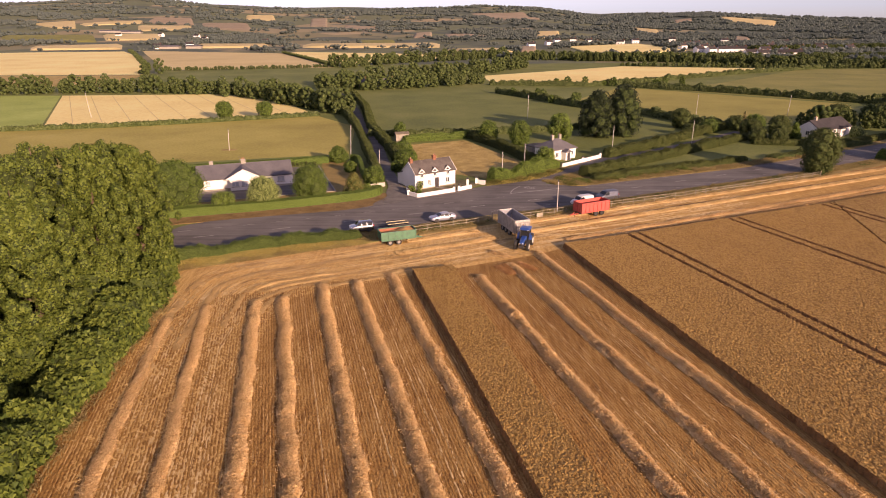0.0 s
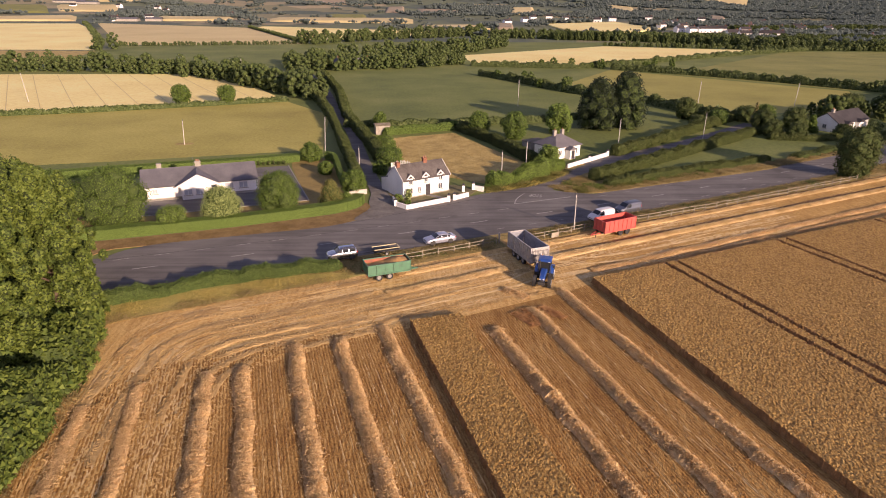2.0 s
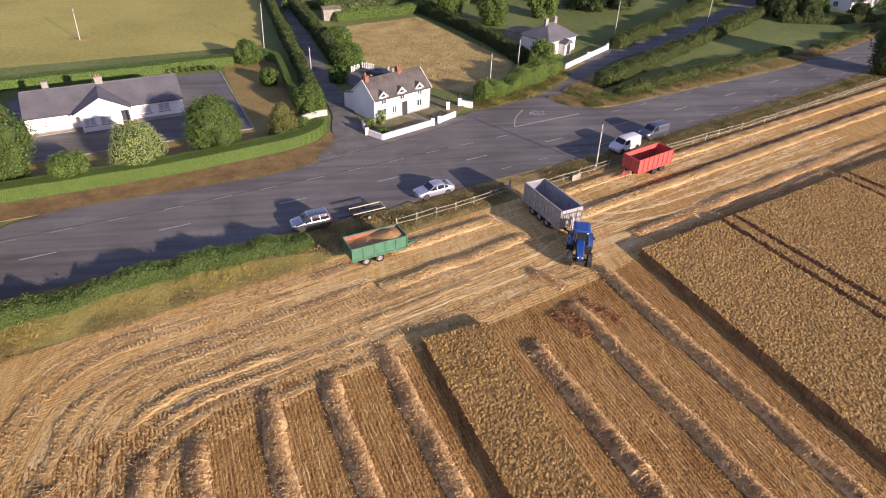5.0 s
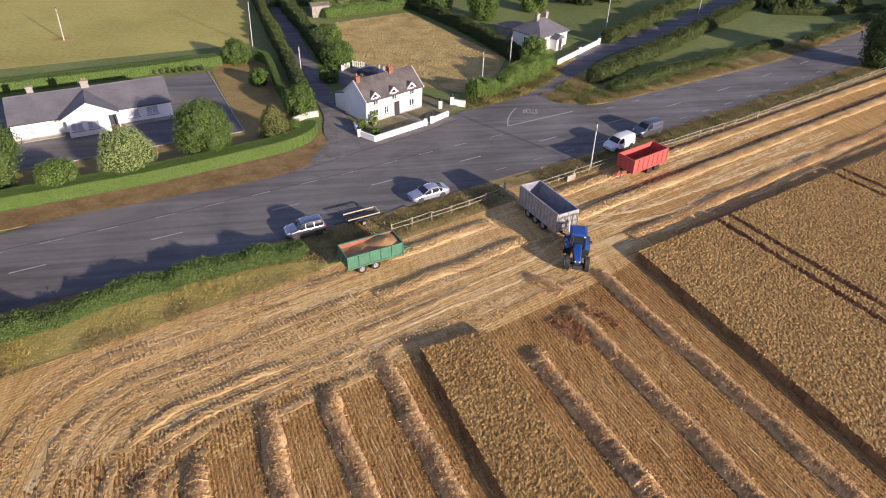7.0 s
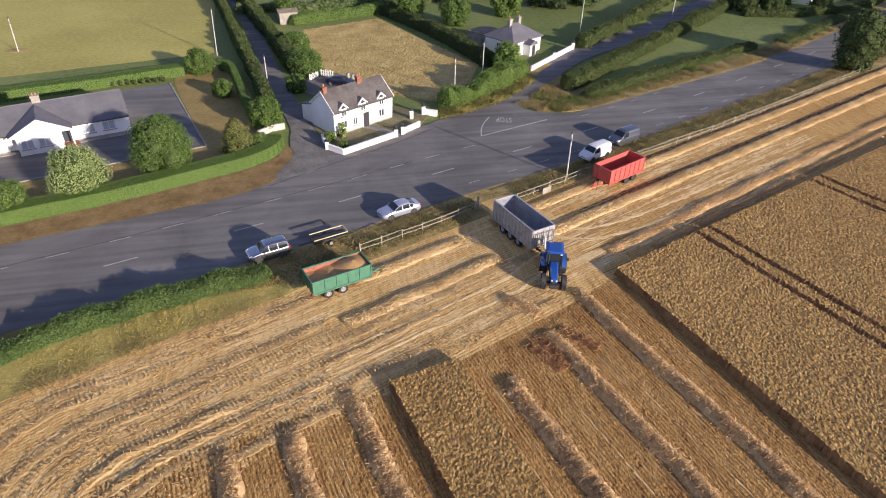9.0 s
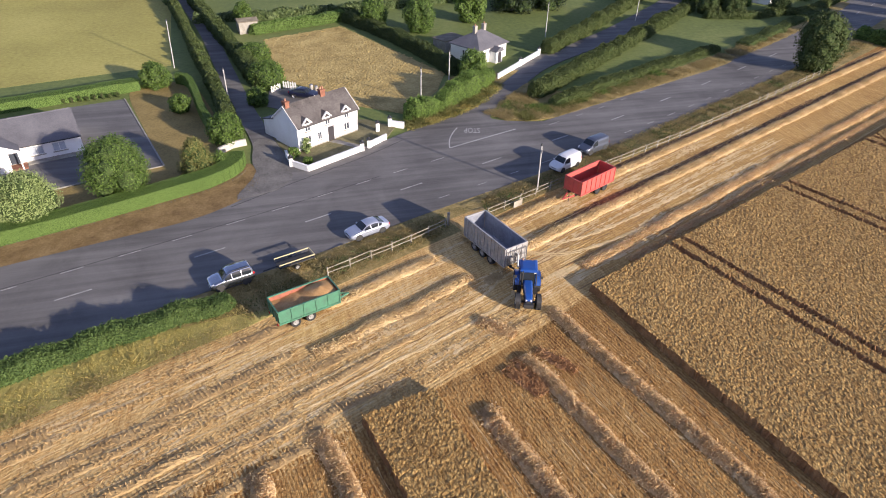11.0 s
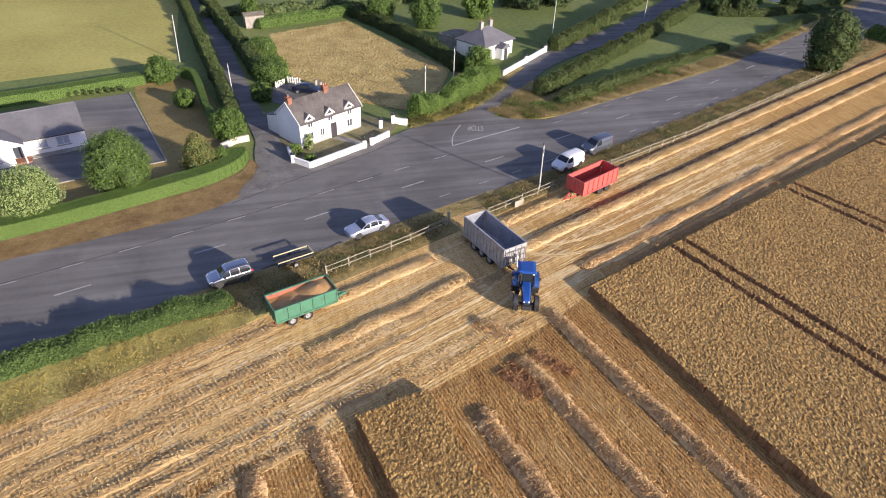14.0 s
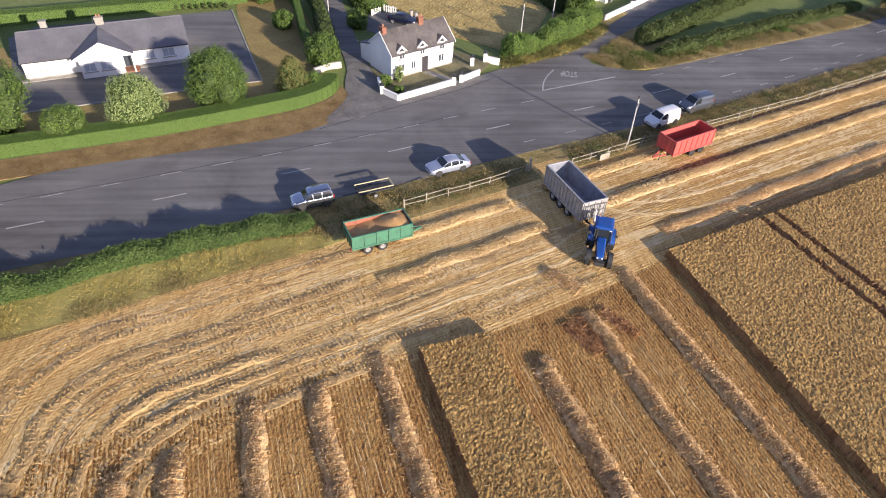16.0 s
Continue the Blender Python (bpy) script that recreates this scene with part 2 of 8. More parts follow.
WOOD_GREY = surface("weathered_timber", (0.18, 0.16, 0.125), (0.31, 0.275, 0.215), (0.44, 0.40, 0.325), 0.8, 11.0, 0.9, 0.3, 0.02)
GLASS = paint("window_glass", (0.02, 0.025, 0.03), 0.08, 0.0, 0.1)
RUBBER = paint("tyre_rubber", (0.022, 0.021, 0.02), 0.85, 0.0, 0.3)
SOIL_VERGE = surface("dry_brown_verge", (0.161, 0.102, 0.04375), (0.253, 0.168, 0.06875), (0.345, 0.24, 0.1063), 0.5, 5.0, 0.95, 0.5, 0.08)
WHITE_PVC = paint("white_trim", (0.78, 0.77, 0.74), 0.45, 0.0, 0.1)
STONE_PALE = surface("pale_stone", (0.24, 0.22, 0.19), (0.33, 0.31, 0.27), (0.42, 0.395, 0.35), 1.0, 10.0, 0.9, 0.2, 0.02)
STONE_WALL = surface("pale_rendered_stone", (0.40, 0.37, 0.32), (0.50, 0.47, 0.42), (0.60, 0.57, 0.52), 1.0, 10.0, 0.9, 0.2, 0.02)
CLAY = paint("clay_pot", (0.40, 0.20, 0.12), 0.8)
DOOR_DARK = paint("dark_door_paint", (0.045, 0.04, 0.045), 0.4)
METAL_DARK = paint("dark_gutter", (0.04, 0.04, 0.042), 0.5)
METAL_GREY = paint("grey_metal", (0.32, 0.32, 0.33), 0.45, 0.8)
METAL_PALE = surface("galvanised_sheet", (0.40, 0.41, 0.43), (0.52, 0.53, 0.55), (0.62, 0.63, 0.64), 0.6, 5.0, 0.55, 0.1, 0.02)
GREEN_PAINT = paint("green_trailer_paint", (0.07, 0.21, 0.125), 0.5, 0.0, 0.35)
RED_PAINT = paint("red_trailer_paint", (0.58, 0.10, 0.08), 0.55, 0.0, 0.2)
RED_OXIDE = paint("faded_red_inside", (0.40, 0.13, 0.075), 0.75, 0.0, 0.4)
SILVER_PAINT = paint("bare_aluminium", (0.50, 0.49, 0.48), 0.5, 0.35, 0.3)
STEEL_IN = paint("polished_floor_steel", (0.36, 0.38, 0.44), 0.4, 0.35, 0.3)
BLUE_PAINT = paint("tractor_blue", (0.0135, 0.0756, 0.3312), 0.35, 0.0, 0.2, 0.3)
CREAM_RIM = paint("pale_rim", (0.72, 0.70, 0.64), 0.5, 0.0, 0.35)
CHASSIS = paint("chassis_black", (0.035, 0.034, 0.034), 0.7, 0.0, 0.3)
GRAIN_HEAP = surface("heaped_grain", (0.34, 0.19, 0.075), (0.46, 0.27, 0.11), (0.56, 0.35, 0.16), 1.0, 14.0, 0.9, 0.3, 0.03)
CAR_SILVER = paint("silver_car_paint", (0.40, 0.43, 0.52), 0.30, 0.4, 0.06, 0.6)
CAR_METALLIC = paint("silver_metallic_paint", (0.36, 0.38, 0.43), 0.2, 0.92, 0.06, 0.5)
CAR_NAVY = paint("navy_car_paint", (0.010, 0.012, 0.035), 0.35, 0.2, 0.06, 0.4)
CAR_WHITE = paint("white_van_paint", (0.74, 0.74, 0.74), 0.3, 0.0, 0.08, 0.5)
CAR_GREY = paint("grey_car_paint", (0.13, 0.145, 0.18), 0.28, 0.6, 0.08, 0.5)
YELLOW_PAINT = paint("yellow_bar_paint", (0.58, 0.51, 0.29), 0.5, 0.0, 0.3)
RIM_SILVER = paint("silver_wheel_rim", (0.60, 0.61, 0.63), 0.4, 0.15, 0.2)
LANE_WORN = surface("worn_lane_tarmac", (0.115, 0.107, 0.098), (0.178, 0.168, 0.152), (0.25, 0.236, 0.21), 0.5, 5.0, 0.9, 0.3, 0.02)
LAMP_CLEAR = paint("lamp_lens", (0.75, 0.75, 0.72), 0.15, 0.0, 0.05)
LAMP_RED = paint("red_lamp_lens", (0.45, 0.02, 0.02), 0.2, 0.0, 0.05)
# distance haze is put into this leaf colour: paler and bluer than near leaves
LEAF_FAR_HAZED = foliage("far_leaf_hazed", (0.080, 0.112, 0.104), (0.138, 0.172, 0.152), 0.3)
GRASS_BROWN = foliage("brown_grass_blade", (0.154, 0.1035, 0.042), (0.33, 0.23, 0.096), 0.5)
STRAW_LOOSE = foliage("loose_straw", (0.43, 0.265, 0.110), (0.90, 0.705, 0.410), 0.35)
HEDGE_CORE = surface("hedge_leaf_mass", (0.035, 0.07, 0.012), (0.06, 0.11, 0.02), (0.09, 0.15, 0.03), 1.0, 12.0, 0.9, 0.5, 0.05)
HOUSE_GLASS = paint("curtained_glass", (0.06, 0.07, 0.09), 0.12, 0.0, 0.3)
# bungalow panes: a pale blue-grey in place of the dark house glass
PALE_GLASS = paint("pale_window_glass", (0.46, 0.50, 0.56), 0.12, 0.0, 0.2)
RIM_GREY = paint("dirty_steel_rim", (0.34, 0.33, 0.31), 0.7, 0.2, 0.35)
SOIL_RED = surface("red_brown_trash", (0.28, 0.140, 0.058), (0.40, 0.215, 0.092), (0.53, 0.32, 0.150), 0.6, 6.0, 0.95, 0.5, 0.05)
GRASS_LIGHT = surface("light_grass", (0.24, 0.33, 0.075), (0.324, 0.42, 0.1), (0.408, 0.51, 0.1375), 0.04, 0.9, 0.9, 0.3, 0.1)
EARS = foliage("wheat_ear", (0.32, 0.200, 0.066), (0.515, 0.348, 0.124))
STREAKS = bpy.data.materials.new("trampled_straw_streaks")
nt, sb = nodes_of(STREAKS)
sg = nt.nodes.new("ShaderNodeNewGeometry")
sf = math_node(nt, "ADD", math_node(nt, "MULTIPLY", sg.outputs["Random Per Island"], 0.55), math_node(nt, "MULTIPLY", noise_at(nt, sg.outputs["Position"], 3.5, 4.0, 0.7), 0.45))
nt.links.new(ramp(nt, sf, [(0.15, (0.36, 0.215, 0.085)), (0.45, (0.50, 0.33, 0.135)), (0.80, (0.66, 0.47, 0.22))]), sb.inputs["Base Color"])
sb.inputs["Roughness"].default_value, sb.inputs["Specular IOR Level"].default_value = 0.85, 0.2
TAR_SEAM = surface("tar_seam", (0.045, 0.042, 0.044), (0.06, 0.056, 0.058), (0.08, 0.075, 0.075), 1.0, 8.0, 0.8, 0.0)
TALL_GRASS = foliage("tall_grass_blade", (0.36, 0.33, 0.105), (0.80, 0.64, 0.235), 0.5)
LEAF_BRAMBLE = foliage("bramble_leaf", (0.042, 0.080, 0.024), (0.165, 0.240, 0.066))
LAWN_DULL = surface("dull_garden_grass", (0.105, 0.098, 0.048), (0.165, 0.150, 0.075), (0.24, 0.21, 0.115), 0.4, 4.0, 0.9, 0.4, 0.05)
LAWN_ROUGH = surface("rough_grass", (0.3294, 0.2969, 0.09375), (0.4044, 0.3519, 0.105), (0.5729, 0.4581, 0.15), 0.4, 4.0, 0.9, 0.5, 0.08)
LEAF_OLIVE = foliage("olive_hedge_leaf", (0.044, 0.065, 0.020), (0.138, 0.170, 0.050))
# near-black green for the balls inside poplar crowns, painted as shade between branches
POPLAR_GAP_SHADE = surface("poplar_gap_shade", (0.018, 0.030, 0.008), (0.032, 0.050, 0.013), (0.05, 0.072, 0.02), 0.6, 5.0, 0.95, 0.6, 0.15)
SLATE_DARK = surface("dark_slate_roof", (0.035, 0.032, 0.034), (0.05, 0.046, 0.048), (0.07, 0.064, 0.065), 0.5, 5.0, 0.7, 0.2, 0.02)
LEAF_LANE = foliage("lane_hedge_leaf", (0.042, 0.066, 0.020), (0.155, 0.195, 0.062))
STONE_DULL = surface("dull_edging_stone", (0.13, 0.11, 0.08), (0.19, 0.165, 0.12), (0.27, 0.24, 0.18), 1.0, 10.0, 0.9, 0.2, 0.02)
WOOD_PALE = surface("bleached_pole_timber", (0.36, 0.35, 0.33), (0.49, 0.48, 0.45), (0.59, 0.58, 0.55), 0.8, 11.0, 0.9, 0.2, 0.02)
STRAW_PALE = surface("rolled_pale_straw", (0.47, 0.325, 0.145), (0.64, 0.470, 0.232), (0.79, 0.620, 0.345), 0.4, 5.0, 0.8, 0.2, 0.02)
FALLOW = surface("far_fallow", (0.27, 0.215, 0.145), (0.34, 0.275, 0.185), (0.41, 0.335, 0.225), 0.02, 0.4, 0.95, 0.2, 0.1)
TRODDEN = surface("trodden_straw", (0.20, 0.115, 0.045), (0.31, 0.19, 0.078), (0.42, 0.28, 0.125), 0.5, 6.0, 0.9, 0.3, 0.03)
ROW_SHADE = surface("row_shade_brown", (0.12, 0.062, 0.028), (0.19, 0.102, 0.046), (0.28, 0.165, 0.075), 0.6, 6.0, 0.95, 0.4, 0.04)
STRAW_DULL = surface("flattened_straw", (0.3128, 0.2024, 0.08464), (0.4324, 0.2944, 0.1288), (0.552, 0.3956, 0.184), 0.5, 6.0, 0.8, 0.5, 0.05)
CONCRETE = surface("worn_concrete", (0.185, 0.174, 0.158), (0.26, 0.245, 0.224), (0.34, 0.32, 0.295), 0.5, 5.0, 0.9, 0.3, 0.02)
LEAF_BELT = foliage("belt_leaf", (0.060, 0.092, 0.034), (0.160, 0.205, 0.075), 0.2)

# ---- builders ----
def link_mesh(name, verts, faces, material, parent=None, smooth=False):
    """One mesh object from arrays; faces all have the same number of corners."""
    me = bpy.data.meshes.new(name)
    verts, faces = np.asarray(verts, np.float32), np.asarray(faces, np.int32)
    n, k = faces.shape
    me.vertices.add(len(verts)); me.vertices.foreach_set("co", verts.ravel())
    me.loops.add(n * k); me.loops.foreach_set("vertex_index", faces.ravel())
    me.polygons.add(n); me.polygons.foreach_set("loop_start", np.arange(0, n * k, k, dtype=np.int32))
    me.update(calc_edges=True); me.validate()
    me.polygons.foreach_set("use_smooth", np.full(len(me.polygons), smooth, bool))
    me.materials.append(material)
    ob = new(name, me)
    if parent is not None:
        ob.parent = parent
    return ob


def part(name, bm, material, parent, label="", smooth=False):
    """A bmesh as one mesh object under a thing or a part."""
    me = bpy.data.meshes.new(name)
    bm.normal_update()
    bm.to_mesh(me)
    bm.free()
    me.materials.append(material)
    if smooth:
        for f in me.polygons:
            f.use_smooth = True
    ob = new(name, me)
    if parent is not None:
        ob.parent = parent
    return tagged(ob, label)


def thing(name, m, label, category, group=""):
    ob = new(name)
    ob.matrix_world = m
    return tagged(ob, label, category, group)


def add_box(bm, lo, hi, bevel=0.0):
    m = Matrix.Translation([(a + b) / 2 for a, b in zip(lo, hi)]) @ Matrix.Diagonal([b - a for a, b in zip(lo, hi)] + [1])
    made = bmesh.ops.create_cube(bm, size=1, matrix=m)
    if bevel:
        edges = list({e for v in made["verts"] for e in v.link_edges})
        bmesh.ops.bevel(bm, geom=edges, offset=bevel, segments=2, affect="EDGES", profile=0.6)
    return bm


def box(lo, hi, bevel=0.0):
    return add_box(bmesh.new(), lo, hi, bevel)


def add_prism(bm, outline, axis, a, b):
    """Extrudes an outline of 2D points along an axis ('x', 'y' or 'z') from a to b."""
    def at(p, t):
        return {"x": (t, p[0], p[1]), "y": (p[0], t, p[1]), "z": (p[0], p[1], t)}[axis]
    va = [bm.verts.new(at(p, a)) for p in outline]
    vb = [bm.verts.new(at(p, b)) for p in outline]
    n = len(outline)
    bm.faces.new(va[::-1]); bm.faces.new(vb)
    for i in range(n):
        bm.faces.new((va[i], va[(i + 1) % n], vb[(i + 1) % n], vb[i]))
    bmesh.ops.recalc_face_normals(bm, faces=bm.faces[:])
    return bm


def prism(outline, axis, a, b):
    return add_prism(bmesh.new(), outline, axis, a, b)


def add_tube(bm, a, b, r, r2=None, segments=8):
    a, b = Vector(a), Vector(b)
    m = Matrix.Translation((a + b) / 2) @ (b - a).to_track_quat("Z", "Y").to_matrix().to_4x4()
    bmesh.ops.create_cone(bm, cap_ends=True, segments=segments, radius1=r, radius2=r if r2 is None else r2, depth=(b - a).length, matrix=m)
    return bm


def tube(a, b, r, r2=None, segments=8):
    return add_tube(bmesh.new(), a, b, r, r2, segments)


def rise(x, y):
    """The height of the land: a flat valley floor, and hills on its far side."""
    dx, dy = x, y - 60.0
    d = np.hypot(dx, dy)
    az = np.degrees(np.arctan2(dx, np.maximum(dy, 1e-6) if np.isscalar(dy) else dy))
    top = np.interp(az, [-180, -60, -38, -32, -28, -22, -15, -5, 3, 8, 13, 22, 30, 36, 50, 180], [90, 100, 115, 142, 162, 150, 120, 111, 124, 116, 68, 80, 42, 32, 60, 90])
    s = np.clip((d - 900.0) / 3500.0, 0, 1.15)
    s = s * s * (3 - 2 * np.minimum(s, 1.0))
    roll = 7.0 * np.sin(x / 310.0 + 0.7) * np.sin(y / 260.0) + 4.0 * np.sin(x / 143.0 + y / 190.0)
    return top * s + roll * np.clip((d - 900.0) / 1500.0, 0, 1)


def inside(px, py, poly):
    r = np.zeros(np.shape(px), bool)
    for (x1, y1), (x2, y2) in zip(poly, poly[1:] + poly[:1]):
        cross = ((y1 > py) != (y2 > py)) & (px < (x2 - x1) * (py - y1) / (y2 - y1 + 1e-9) + x1)
        r ^= cross
    return r


def flat_patch(name, pts, z, material, label, category, thick=0.06, parent=None, rounds=0):
    """A level piece of ground with a real edge, from its outline; rounds softens the corners."""
    for _ in range(rounds):
        pts = [(a[0] * s + b[0] * (1 - s), a[1] * s + b[1] * (1 - s)) for a, b in zip(pts, pts[1:] + pts[:1]) for s in (0.8, 0.2)]
    bm = bmesh.new()
    vs = [bm.verts.new((x, y, z)) for x, y in pts]
    f = bm.faces.new(vs)
    if f.normal.z < 0 or sum(a[0] * b[1] - b[0] * a[1] for a, b in zip(pts, pts[1:] + pts[:1])) < 0:
        f.normal_flip()
    made = bmesh.ops.extrude_face_region(bm, geom=[f])
    bmesh.ops.translate(bm, vec=(0, 0, -thick), verts=[v for v in made["geom"] if isinstance(v, bmesh.types.BMVert)])
    bmesh.ops.triangulate(bm, faces=[g for g in bm.faces if len(g.verts) > 4])
    bmesh.ops.recalc_face_normals(bm, faces=bm.faces[:])
    ob = part(name, bm, material, parent)
    return tagged(ob, label, category, kind="structure")


def resample(pts, step):
    p = np.array(pts, float)
    d = np.r_[0, np.cumsum(np.hypot(*np.diff(p[:, :2], axis=0).T))]
    t = np.linspace(0, d[-1], max(2, int(d[-1] / step) + 1))
    return np.stack([np.interp(t, d, p[:, i]) for i in range(p.shape[1])], 1)


def smoothed(pts, step=1.0, rounds=3):
    p = np.array(pts, float)
    for _ in range(rounds):
        a, b = p[:-1] * 0.75 + p[1:] * 0.25, p[:-1] * 0.25 + p[1:] * 0.75
        p = np.r_[p[:1], np.stack([a, b], 1).reshape(-1, p.shape[1]), p[-1:]]
    return resample(p, step)


def sideways(p):
    d = np.gradient(p, axis=0)
    d /= np.hypot(*d.T)[:, None]
    return np.stack([-d[:, 1], d[:, 0]], 1)


def ribbon(name, pts, left, right, z, material, label, category, thick=0.06, step=2.0):
    """A road or track with thickness along a line; left and right are its half widths."""
    p = smoothed(pts, step)
    n = sideways(p)
    a, b = p + n * left, p - n * right
    k = len(p)
    v = np.concatenate([np.c_[a, np.full(k, z)], np.c_[b, np.full(k, z)], np.c_[a, np.full(k, z - thick)], np.c_[b, np.full(k, z - thick)]])
    i = np.arange(k - 1)
    f = np.concatenate([np.stack(q, 1) for q in ((i + k, i + k + 1, i + 1, i), (i, i + 1, i + 1 + 2 * k, i + 2 * k), (i + 3 * k, i + 3 * k + 1, i + 1 + k, i + k))])
    ob = link_mesh(name, v, f, material)
    return tagged(ob, label, category, kind="structure")


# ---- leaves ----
# dark green that paints the shade seen between leaves of crowns and hedges
LEAF_GAP_SHADE = surface("leaf_gap_shade", (0.024, 0.042, 0.012), (0.05, 0.078, 0.021), (0.085, 0.12, 0.034), 1.0, 7.0, 0.95, 0.5, 0.1)

def leaf_tris(rng, centres, out, size, spread=0.7):
    """Small pointed leaf clumps round their centres, facing roughly outwards."""
    n = len(centres)
    nrm = out + rng.normal(0, spread, (n, 3))
    nrm /= np.linalg.norm(nrm, axis=1)[:, None] + 1e-9
    t = np.cross(nrm, rng.normal(0, 1, (n, 3)))
    t /= np.linalg.norm(t, axis=1)[:, None] + 1e-9
    b = np.cross(nrm, t)
    s = (size * rng.uniform(0.6, 1.35, n))[:, None]
    v = np.stack([centres + t * s * 1.1, centres - t * s * 0.55 + b * s * 0.78, centres - t * s * 0.55 - b * s * 0.78], 1).reshape(-1, 3)
    f = np.arange(3 * n).reshape(-1, 3)
    return v, f


def crown_points(rng, n, clumps, radii, squash=1.0):
    """Points on the outsides of many clumps that together make a crown, and the way out of each."""
    c = np.asarray(clumps)
    w = np.asarray(radii) ** 2
    pick = rng.choice(len(c), n, p=w / w.sum())
    d = rng.normal(0, 1, (n, 3))
    d /= np.linalg.norm(d, axis=1)[:, None]
    r = np.asarray(radii)[pick][:, None] * rng.uniform(0.72, 1.06, (n, 1))
    return c[pick] + d * r * [1, 1, squash], d


def crown_clumps(rng, height, low, radius, count, kind):
    """Where the clumps of a crown lie: round, columnar, or conical."""
    pts, rad = [], []
    for i in range(count):
        f = (i + 0.5) / count
        a = i * 2.39996 + rng.uniform(-0.4, 0.4)
        if kind == "round":
            zz = low + (height - low) * f
            prof = math.sqrt(max(0.05, 1 - (2 * f - 0.92) ** 2 * 0.92))
        elif kind == "column":
            zz = low + (height - low) * f
            prof = min(1.0, 0.62 + 1.6 * f) * math.sqrt(max(0.04, 1 - f ** 1.7))
        else:
            zz = low + (height - low) * f
            prof = 1.05 - 0.85 * f
        r = radius * prof
        cr = radius * rng.uniform(0.28, 0.42) * (0.65 + 0.5 * prof)
        if kind == "column":
            cr *= 0.92 + 0.35 * rng.uniform(-1, 1)
        q = max(0.0, r - cr * 0.8) * math.sqrt(rng.uniform(0.35, 1.0) if kind != "column" else rng.uniform(0.5, 1.25))
        pts.append((q * math.cos(a), q * math.sin(a), min(zz, height - cr * 0.7)))
        rad.append(cr)
    return pts, rad


def poplar_clumps(rng, height, low, radius, count):
    """Clumps along steeply rising branches, with gaps between the branches."""
    pts, rad = [], []
    n = count // 3
    for i in range(n):
        f = (i + 0.5) / n
        z0 = low + (height - low) * 0.84 * f
        reach = radius * min(1.0, 0.6 + 1.6 * f) * math.sqrt(max(0.06, 1 - f ** 1.8)) * rng.uniform(0.75, 1.15)
        a = i * 2.39996 + rng.uniform(-0.5, 0.5)
        for t, c in ((0.4, 1.0), (0.75, 0.86), (1.05, 0.62)):
            pts.append((reach * t * math.cos(a) + rng.normal(0, 0.2), reach * t * math.sin(a) + rng.normal(0, 0.2), min(z0 + reach * t * 0.9, height - 0.6)))
            rad.append(c * rng.uniform(0.7, 1.2) * radius * 0.20)
    return pts, rad


ico = bmesh.new()
bmesh.ops.create_icosphere(ico, subdivisions=1, radius=1.0)
ICO_V = np.array([v.co[:] for v in ico.verts])
ICO_F = np.array([[v.index for v in f.verts] for f in ico.faces])
ico.free()


def tree(name, x, y, height, radius, low, leaf, material, label, kind="round", clumps=40, leaves=7000, seed=1, group="", trunk=0.0, finer=0.6, fuller=1.5, tall=1.0, core=None):
    """A tree: a tapered trunk with limbs, and a crown of many leaf clumps."""
    rng = np.random.default_rng(seed)
    root = thing(name, pose(x, y, float(rise(x, y)), 0, 0, 0), label, "tree", group)
    pts, rad = poplar_clumps(rng, height, low, radius, clumps) if kind == "poplar" else crown_clumps(rng, height, low, radius, clumps, kind)
    tr = trunk or 0.022 * height + 0.06
    bm = bmesh.new()
    add_tube(bm, (0, 0, -0.2), (0.05 * radius, 0, height * 0.55), tr, tr * 0.55, 9)
    add_tube(bm, (0.05 * radius, 0, height * 0.53), (0, 0, height * 0.9), tr * 0.55, tr * 0.12, 7)
    for i in range(0, clumps, max(1, clumps // 14)):
        p = Vector(pts[i])
        z0 = max(low * 0.7, p.z - 0.45 * p.xy.length - 0.6)
        add_tube(bm, (0.03 * radius, 0, z0), p, tr * 0.32, tr * 0.08, 5)
    part("trunk", bm, BARK, root)
    c, d = crown_points(rng, int(leaves * fuller), pts, rad, tall)
    v, f = leaf_tris(rng, c, d, leaf * finer, 0.36 if kind == "poplar" else 0.5)
    link_mesh("crown", v, f, material, root)
    # balls inside the clumps, coloured dark so the gaps look shaded
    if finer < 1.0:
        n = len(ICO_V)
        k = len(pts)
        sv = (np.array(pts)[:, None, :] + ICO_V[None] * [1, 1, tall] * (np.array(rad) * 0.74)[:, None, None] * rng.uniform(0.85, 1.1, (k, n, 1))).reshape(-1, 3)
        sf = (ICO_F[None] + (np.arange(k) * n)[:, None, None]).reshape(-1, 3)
        link_mesh("crown_shade_core", sv, sf, core or LEAF_GAP_SHADE, root)
    return root


